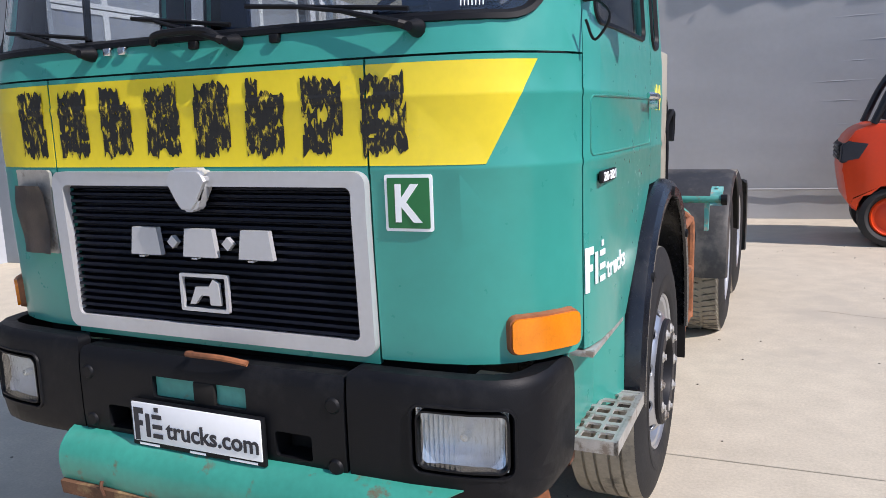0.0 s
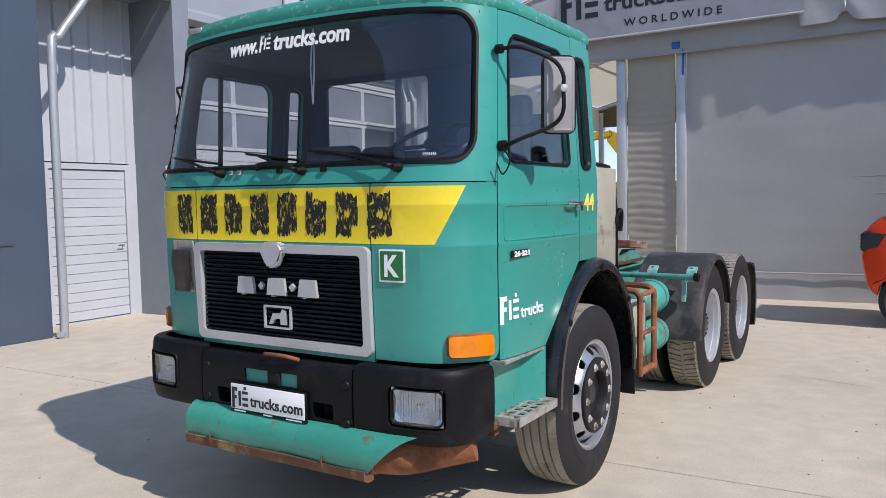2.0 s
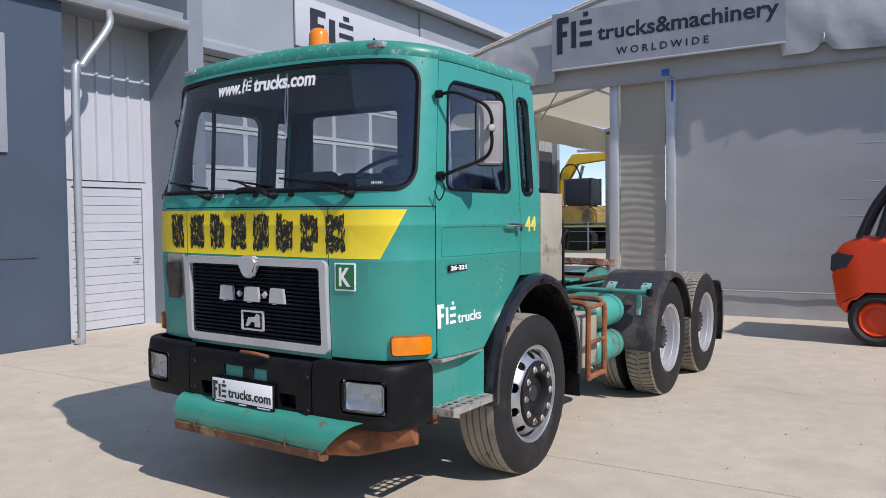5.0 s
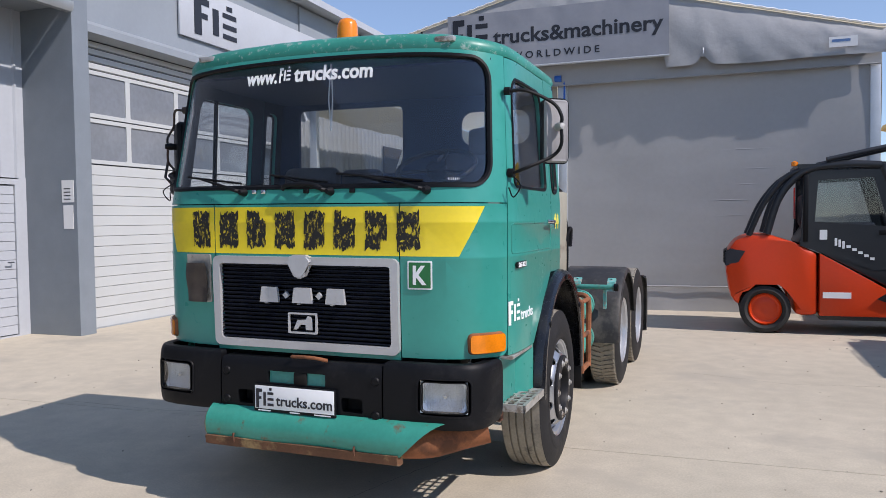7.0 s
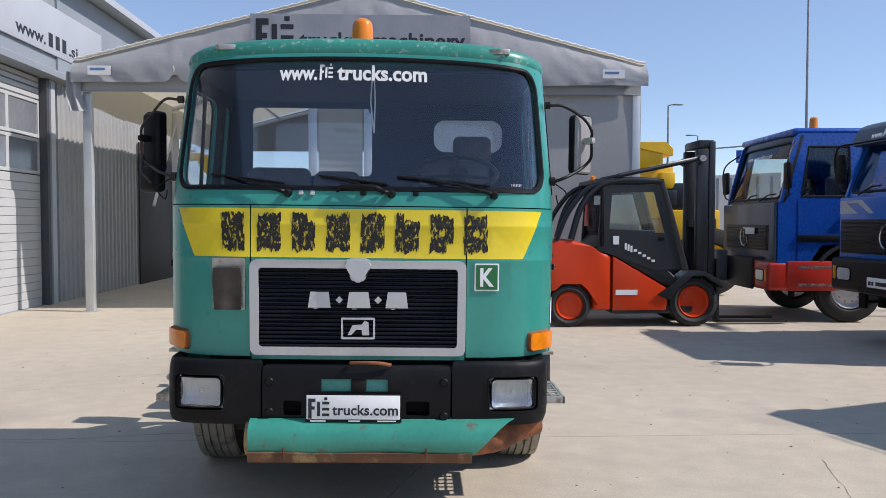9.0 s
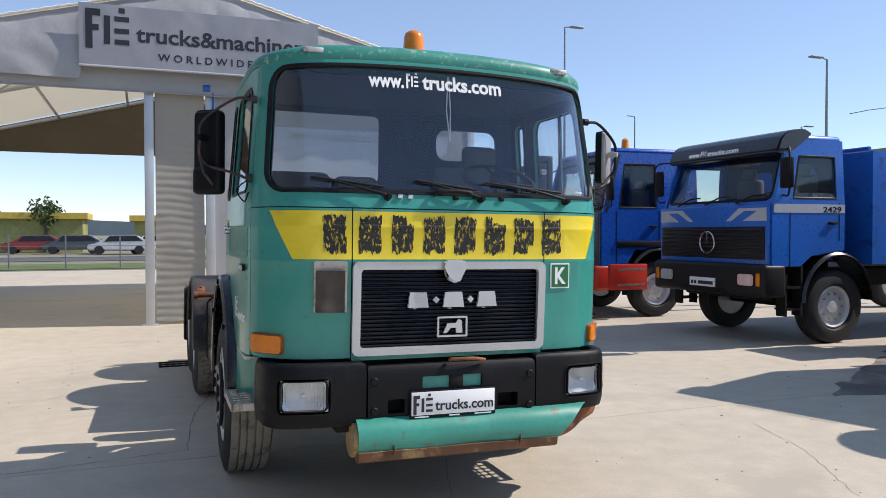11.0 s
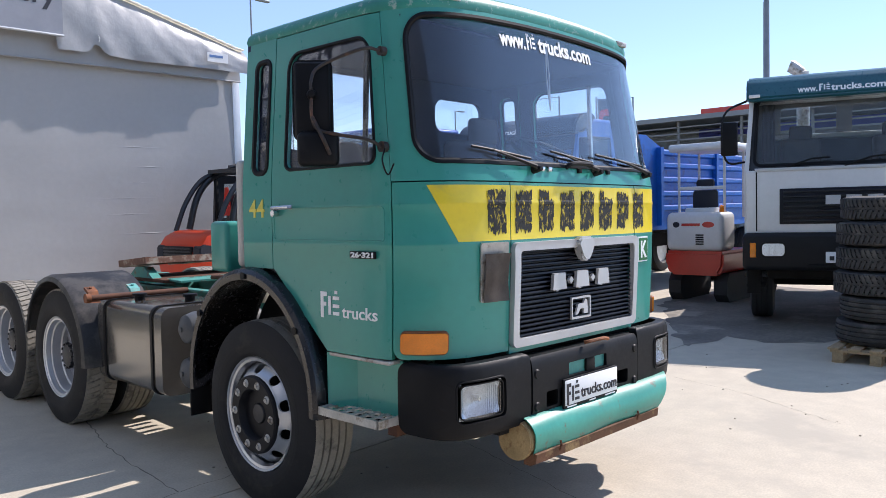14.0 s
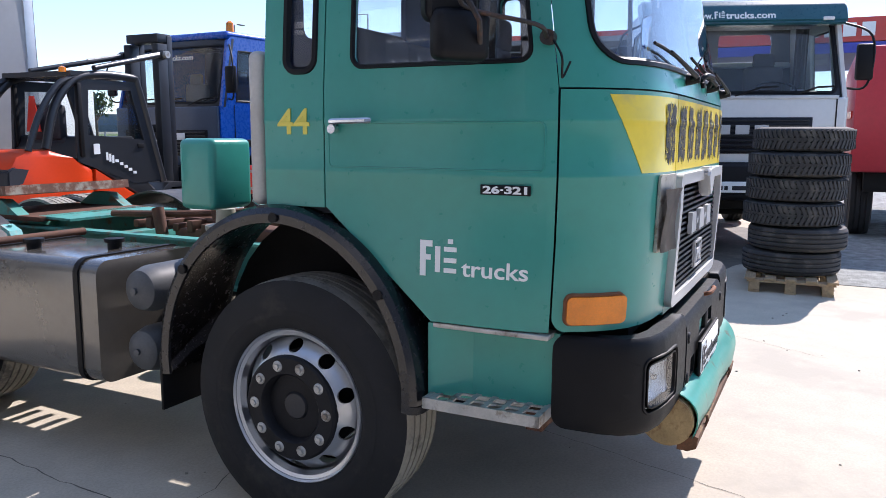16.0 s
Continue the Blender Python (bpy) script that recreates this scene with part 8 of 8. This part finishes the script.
def stack_tread():
    bm, r, h = B(), 0.47, 0.122
    for i in range(58):
        a = 2 * math.pi * i / 58
        for s in (-1, 1):
            q = box(bm, r - 0.012, -0.015, s * h * 0.45 - h * 0.36, r + 0.006, 0.015, s * h * 0.45 + h * 0.36)
            move(bm, q, Matrix.Rotation(a + 0.06 * s, 4, "Z") @ Matrix.Rotation(s * 0.4, 4, "X"))
    return bm


for i in range(6):
    bm = stack_tyre(i >= 2, i < 2)
    STACKM = pbr("tyre_stack", (0.035, 0.035, 0.036), 0.75, var=0.2, scale=4, dirt=(0.08, 0.076, 0.07), dirt_amount=0.3, dirt_scale=6)
    ty = finish("stacked_tyre", bm, STACKM, None)
    if i >= 2:
        part("tread", stack_tread(), STACKM, ty)["kind"] = "stuff"
    ty.matrix_world = pose(5.22 + rnd.uniform(-0.03, 0.03), -0.27 + rnd.uniform(-0.035, 0.035), 0.144 + 0.123 + i * 0.245, 0, 0, rnd.uniform(0, 90))
    tagged(ty, "used black truck tyre stacked on a pallet", "tyre", "tyre stack")

# ---- distance ----
LAMPM = pbr("lamp_post_grey", (0.22, 0.24, 0.26), 0.5, 0.4)
for x, y, h, r, rz in ((16.93, 28.16, 11.2, 0.07, 0), (50.2, 70.3, 14.6, 0.12, 180), (40.0, 36.5, 8.7, 0.08, 0), (27.0, 22.4, 9.3, 0.09, 180), (15.6, 4.75, 10.5, 0.085, 90), (17.6, 48, 9.5, 0.1, 0), (24.1, 60, 8.8, 0.1, 180)):
    lp = thing("street_lamp", "grey street lamp post with a flat head", "street lamp", pose(x, y, 0, 0, 0, rz), "street lamps")
    bm = B()
    cyl(bm, (0, 0, 0), (0, 0, h * 0.6), r, r * 0.8, 12), cyl(bm, (0, 0, h * 0.6), (0, 0, h), r * 0.72, r * 0.5, 12)
    part("pole", bm, LAMPM, lp)
    bm = B()
    tube(bm, [(0, 0, h), (0.3, 0, h + 0.06), (0.5, 0, h + 0.06)], r * 0.4, 6)
    box(bm, 0.3, -0.12, h + 0.02, 1.0, 0.12, h + 0.1, 0.03)
    part("lamp_head", bm, LAMPM, lp)
for x, y in ((20.77, 14.19), (23.17, 12.49)):
    ms = thing("flag_mast", "thin bare mast with a long cross arm", "mast", pose(x, y, 0, 0, 0, 144.7), "bare masts")
    bm = B()
    cyl(bm, (0, 0, 0), (0, 0, 5.6), 0.045, 0.03, 10)
    part("pole", bm, LAMPM, ms)
    bm = B()
    tube(bm, [(0, 0, 5.58), (0.6, 0, 5.52), (1.15, 0, 5.42)], 0.014, 6)
    part("cross_arm", bm, LAMPM, ms)
fl = thing("flag", "red and black advertising flag on a pole", "flag", pose(21.97, 13.34, 0))
bm = B()
cyl(bm, (0, 0, 0), (0, 0, 5.6), 0.04, seg=8)
part("pole", bm, LAMPM, fl)
bm = B()
wavy(bm, 0.02, 3.6, 0.85, 5.5, 10, 10, lambda x, z: (x * 0.35, -x * 0.9 + 0.05 * math.sin(x * 7 + z), z))
part("cloth", bm, pbr("flag_black", (0.05, 0.05, 0.055), 0.7, var=0.2, scale=3), fl)


def on_flag(x, z):
    return (x * 0.35 - 0.014, -x * 0.9 + 0.05 * math.sin(x * 7 + z), z)


bm = B()
ring = [[bm.verts.new(on_flag(0.43 + 0.38 * k * math.copysign(abs(math.cos(a)) ** 0.6, math.cos(a)), 4.62 + 0.5 * k * math.copysign(abs(math.sin(a)) ** 0.6, math.sin(a)))) for k in (1.0, 0.5)] for a in (2 * math.pi * i / 32 for i in range(32))]
for p, q in zip(ring, ring[1:] + ring[:1]):
    bm.faces.new((p[0], q[0], q[1], p[1]))
part("red_ring", bm, pbr("flag_red", (0.62, 0.06, 0.06), 0.7, var=0.15, scale=3), fl, "plain red ring on the flag")
bm = B()
for a, c in ((0.14, 0.3), (0.36, 0.52), (0.58, 0.74)):
    bm.faces.new([bm.verts.new(on_flag(*p)) for p in ((a, 3.82), (c, 3.82), (c, 4.02), (a, 4.02))])
part("white_bars", bm, WHITE, fl, "plain white bars in place of a name", 0)
# open deck building far right
deck = thing("deck_building", "grey open steel deck building in the distance", "building", pose(0, 0, 0))
DECKM = pbr("deck_grey", (0.22, 0.23, 0.24), 0.6, var=0.1, scale=0.3)
bm = B()
box(bm, 44, 8, 4.6, 60, 42, 5.0)
part("deck", bm, DECKM, deck)
for i in range(9):
    bm = B()
    y = 8.5 + i * 4.1
    box(bm, 44.0, y - 0.15, 0, 44.3, y + 0.15, 4.6), box(bm, 44.0, y - 0.07, 5.0, 44.14, y + 0.07, 6.75)
    part("column", bm, DECKM, deck)
for z in (5.6, 6.0, 6.4):
    bm = B()
    box(bm, 44, 8, z - 0.04, 44.08, 42, z + 0.04)
    part("rail", bm, DECKM, deck)
bm = B()
box(bm, 48, 8, 0, 60, 42, 4.6)
part("wall", bm, pbr("deck_wall", (0.16, 0.17, 0.18), 0.6, var=0.3, scale=0.4), deck)
bm = B()
box(bm, 43.4, 7.5, 6.75, 60, 42.5, 7.05)
part("roof", bm, DECKM, deck)
bm = B()
box(bm, 50, 8, 5.0, 60, 42, 6.75)
part("upper_wall", bm, pbr("deck_upper", (0.3, 0.31, 0.32), 0.6, var=0.35, scale=0.25), deck)
pc = thing("petrol_canopy", "red and blue edged filling station canopy", "canopy", pose(0, 0, 0))
bm = B()
box(bm, 50, -8, 6.75, 66, 22, 8.15)
part("fascia_red", bm, REDP, pc)
bm = B()
box(bm, 49.9, -8.1, 6.1, 66.1, 22.1, 6.7)
part("fascia_blue", bm, pbr("fascia_blue", (0.05, 0.06, 0.35), 0.5), pc)
bm = B()
for i in range(6):
    box(bm, 49.85, 2.8 - i * 1.0 - 0.7, 7.05, 49.95, 2.8 - i * 1.0, 7.85)
part("fascia_bars", bm, WHITE, pc, "plain white bars in place of a name", 0)
for x in (53, 63):
    for y in (-5, 7, 19):
        bm = B()
        box(bm, x - 0.25, y - 0.25, 0, x + 0.25, y + 0.25, 6.1)
        part("column", bm, WHITE, pc)
# loader behind the forklift
ld = thing("wheel_loader", "yellow wheel loader behind the forklift", "loader", pose(0, 0, 0))
bm = B()
box(bm, 5.3, 13.0, 2.83, 5.9, 14.2, 3.4, 0.05, 2), box(bm, 5.85, 13.05, 2.36, 6.2, 14.2, 2.75, 0.05)
part("hood", bm, MYEL, ld)
bm = B()
box(bm, 6.0, 13.0, 0.9, 7.2, 14.4, 1.9, 0.05, 2), box(bm, 5.5, 13.2, 1.7, 6.2, 14.1, 2.9, 0.05)
part("body", bm, MYEL, ld)
for x in (5.0, 6.9):
    for y, sg in ((12.9, -1), (14.6, 1)):
        w_ = simple_wheel(ld, (0, 0, 0), 1, 0.75, 0.5, MYEL, 0.38)
        for o in (w_, *w_.children):
            o.data.transform(Matrix.Translation((x, y, 0.75)) @ Matrix.Rotation(radians(90 * sg), 4, "Z"))
bm = B()
box(bm, 6.1, 13.05, 1.9, 6.6, 14.3, 2.5, 0.05)
part("cab", bm, MACHINEBLACK, ld)
bm = B()
box(bm, 6.75, 12.97, 1.1, 7.1, 13.02, 1.7, 0.01)
part("grille", bm, MACHINEBLACK, ld)
bm = B()
box(bm, 5.95, 12.98, 2.0, 6.2, 13.05, 2.34, 0.01)
part("side_vent", bm, MACHINEBLACK, ld)
bm = B()
prism(bm, [(5.25, 3.4), (5.95, 3.4), (6.1, 3.25), (6.1, 3.1), (5.2, 3.3)], "y", 12.95, 14.25)
part("hood_lid", bm, MYEL, ld)
# white box trailer behind the row
bt = thing("box_trailer", "white ribbed box trailer parked behind the row", "trailer", pose(10.0, 18.6, 0, 0, 0, -50))
bm = B()
box(bm, -1.25, 0, 1.0, 1.25, 5.0, 3.05, 0.03)
tbx = part("body", bm, WHITECAB, bt)
for k in range(6):
    bm = B()
    box(bm, -1.15 + 0.42 * k, -0.02, 1.1, -1.07 + 0.42 * k, 0.0, 2.95, 0.004)
    part("rib", bm, SHEETGREY, tbx)
for y in (1.0, 3.8):
    for sg in (-1, 1):
        simple_wheel(bt, (sg * 1.0, y, 0.5), sg, 0.5, 0.3, RIMGREY)
bm = B()
box(bm, -0.9, 0.2, 0.7, 0.9, 4.8, 1.0)
part("chassis", bm, DARK, bt)
# crossing sign on a long arm over the road
cs = thing("crossing_sign", "blue square crossing sign on a long arm", "road sign", pose(16.05, 32.4, 0.4, 0, 0, -22))
bm = B()
cyl(bm, (-2.6, 0, -0.4), (-2.6, 0, 5.0), 0.07, 0.05, 10)
part("pole", bm, LAMPM, cs)
bm = B()
tube(bm, [(-2.6, 0, 4.7), (0.2, 0, 4.85)], 0.035, 8)
part("arm", bm, LAMPM, cs)
bm = B()
box(bm, -0.3, -0.03, 4.05, 0.3, 0.0, 4.65, 0.01)
sp = part("sign_plate", bm, pbr("sign_blue", (0.01, 0.07, 0.4), 0.4), cs)
bm = B()
prism(bm, [(-0.2, 4.15), (0.2, 4.15), (0.0, 4.52)], "y", -0.036, -0.031)
part("white_triangle", bm, DECAL, sp, "", 0)
# tracked excavator behind the tent
te = thing("tracked_excavator", "yellow tracked excavator behind the tent", "excavator", pose(-13.7, 36.0, 0.02) @ Matrix.Diagonal((1.28, 1.28, 1.28, 1.0)))
for y in (-1.2, 1.2):
    bm = B()
    prism(bm, [(-1.8, 0.25), (-1.5, 0), (1.5, 0), (1.8, 0.25), (1.8, 0.6), (1.5, 0.9), (-1.5, 0.9), (-1.8, 0.6)], "y", y - 0.3, y + 0.3)
    part("track", bm, DARK, te)
bm = B()
prism(bm, [(-1.6, 1.0), (1.9, 1.0), (1.9, 1.55), (1.6, 1.8), (-1.4, 1.8), (-1.6, 1.6)], "y", -1.3, 1.3)
bmesh.ops.bevel(bm, geom=bm.edges[:], offset=0.08, segments=2, affect="EDGES")
# machine yellow darkened in the colour to stand for shade, with random dark patches
part("upper_body", bm, pbr("shaded_machine_yellow", (0.3, 0.2, 0.04), 0.6, var=0.25, scale=1.5, dirt=(0.06, 0.05, 0.04), dirt_amount=0.4, dirt_scale=1.2), te, "upper body in yellow darkened to brownish for shade")
bm = B()
prism(bm, [(-1.5, 1.8), (-0.9, 1.8), (-0.9, 2.2), (-1.3, 2.2)], "y", -1.25, 1.25)
part("counterweight", bm, MYEL, te)
bm = B()
box(bm, 0.5, -1.25, 1.8, 1.7, -0.25, 2.9, 0.12, 2)
part("cab", bm, INTDARK, te)
for x, y in ((0.52, -1.23), (1.68, -1.23), (0.52, -0.27), (1.68, -0.27)):
    bm = B()
    tube(bm, [(x, y, 1.8), (x, y, 2.9)], 0.05, 6)
    part("cab_post", bm, MACHINEBLACK, te)
bm = B()
prism(bm, [(-0.6, 1.7), (-0.2, 1.7), (0.0, 2.8), (0.5, 3.6), (2.6, 3.75), (2.6, 4.0), (0.3, 3.98), (-0.4, 3.0)], "y", 0.0, 0.36)
bmesh.ops.bevel(bm, geom=bm.edges[:], offset=0.04, segments=2, affect="EDGES")
part("boom", bm, MYEL, te)
bm = B()
prism(bm, [(2.5, 4.05), (2.8, 3.9), (3.9, 2.0), (3.75, 1.9), (2.4, 3.6)], "y", 0.04, 0.32)
part("stick", bm, MYEL, te)
bm = B()
cyl(bm, (0.3, 0.18, 1.9), (0.75, 0.18, 3.5), 0.07, seg=10), cyl(bm, (0.5, 0.18, 4.12), (2.3, 0.18, 4.1), 0.06, seg=10)
part("hydraulic_cylinder", bm, ALU, te)
bm = B()
tube(bm, smooth_path([(-0.3, -0.02, 2.0), (-0.1, -0.1, 3.3), (0.5, -0.1, 3.5), (0.9, -0.1, 2.6), (1.3, -0.1, 2.0)]), 0.03, 6)
part("hose", bm, RUBBER, te)
# cars, shed, bushes and fence beyond the grass
for x, y, cl in ((-3.3, 58, (0.6, 0.61, 0.62)), (-0.9, 59, (0.7, 0.71, 0.72)), (-6.6, 61, (0.08, 0.1, 0.12)), (-9.4, 62, (0.3, 0.05, 0.05))):
    cr = thing("car", "parked car in the distance", "car", pose(x, y, 0, 0, 0, 90), "far cars")
    bm = B()
    prism(bm, [(-2.1, 0.3), (2.1, 0.3), (2.15, 0.7), (1.2, 0.9), (0.7, 1.4), (-1.2, 1.42), (-1.9, 0.95), (-2.15, 0.8)], "x", -0.85, 0.85)
    bmesh.ops.bevel(bm, geom=bm.edges[:], offset=0.08, segments=2, affect="EDGES")
    part("body", bm, pbr("car_paint_%d" % int(cl[0] * 100), cl, 0.3, coat=0.5), cr)
    bm = B()
    prism(bm, [(1.0, 0.93), (0.66, 1.33), (-1.15, 1.35), (-1.6, 0.98)], "x", -0.87, 0.87)
    part("window", bm, INTDARK, cr)
    for a in (-1.35, 1.35):
        for b in (-0.8, 0.8):
            bm = B()
            cyl(bm, (b - 0.1, a, 0.32), (b + 0.1, a, 0.32), 0.32, seg=16)
            part("wheel", bm, TYRE2, cr)
for x0, x1, y, h in ((-22, -6.3, 66, 2.7), (-2.4, 3, 70, 2.6)):
    sh = thing("shed", "low grey shed with a yellow roof far away", "shed", pose(0, 0, 0), "far sheds")
    bm = B()
    box(bm, x0, y, 0, x1, y + 6, h)
    part("wall", bm, pbr("shed_olive", (0.3, 0.3, 0.1), 0.7, var=0.3, scale=0.6), sh)
    bm = B()
    box(bm, x0 - 0.4, y - 0.4, h, x1 + 0.4, y + 6.4, h + 0.5)
    part("roof", bm, pbr("shed_roof", (0.55, 0.4, 0.06), 0.6), sh)
fn = thing("wire_fence", "thin post fence along the grass verge", "fence", pose(0, 0, 0))
for i in range(40):
    bm = B()
    x = -40 + i * 2.2
    box(bm, x - 0.03, 33.5, 0, x + 0.03, 33.56, 1.5)
    part("post", bm, LAMPM, fn)
for z in (0.5, 1.0, 1.45):
    bm = B()
    box(bm, -40, 33.52, z - 0.012, 46, 33.54, z + 0.012)
    part("wire", bm, LAMPM, fn)
LEAF = pbr("leaf_green", (0.05, 0.085, 0.025), 0.8, var=0.3, scale=3)
rnd = random.Random(21)
for x, y, s in ((-9, 66, 1.2), (-16, 80, 1.5), (-30, 90, 1.6), (25, 90, 1.8), (-12, 95, 1.4), (48, 60, 1.5)):
    tr_ = thing("tree", "distant leafy tree beyond the road", "tree", pose(x, y, 0), "far trees")
    bm = B()
    cyl(bm, (0, 0, 0), (0, 0, 2.0 * s), 0.16 * s, 0.09 * s, 8)
    for k in range(5):
        a = k * 1.3
        cyl(bm, (0, 0, 1.5 * s), (math.cos(a) * 0.8 * s, math.sin(a) * 0.8 * s, (2.3 + 0.2 * k) * s), 0.05 * s, 0.02 * s, 6)
    part("trunk", bm, pbr("bark", (0.12, 0.09, 0.06), 0.9), tr_)
    bm = B()
    for k in range(420):
        d = Vector((rnd.gauss(0, 1), rnd.gauss(0, 1), rnd.gauss(0, 0.8))).normalized() * rnd.uniform(0.3, 1.35) * s * (0.8 + 0.4 * noise.noise((k * 0.03, x, y)))
        c = Vector((0, 0, 2.6 * s)) + d
        q = Euler((rnd.uniform(0, 6), rnd.uniform(0, 6), 0)).to_matrix()
        l = 0.16 * s
        bm.faces.new([bm.verts.new(c + q @ Vector(p)) for p in ((-l, 0, 0), (0, -l * 0.5, 0), (l, 0, 0), (0, l * 0.5, 0))])
    part("crown", bm, LEAF, tr_, "", 0)["kind"] = "stuff"
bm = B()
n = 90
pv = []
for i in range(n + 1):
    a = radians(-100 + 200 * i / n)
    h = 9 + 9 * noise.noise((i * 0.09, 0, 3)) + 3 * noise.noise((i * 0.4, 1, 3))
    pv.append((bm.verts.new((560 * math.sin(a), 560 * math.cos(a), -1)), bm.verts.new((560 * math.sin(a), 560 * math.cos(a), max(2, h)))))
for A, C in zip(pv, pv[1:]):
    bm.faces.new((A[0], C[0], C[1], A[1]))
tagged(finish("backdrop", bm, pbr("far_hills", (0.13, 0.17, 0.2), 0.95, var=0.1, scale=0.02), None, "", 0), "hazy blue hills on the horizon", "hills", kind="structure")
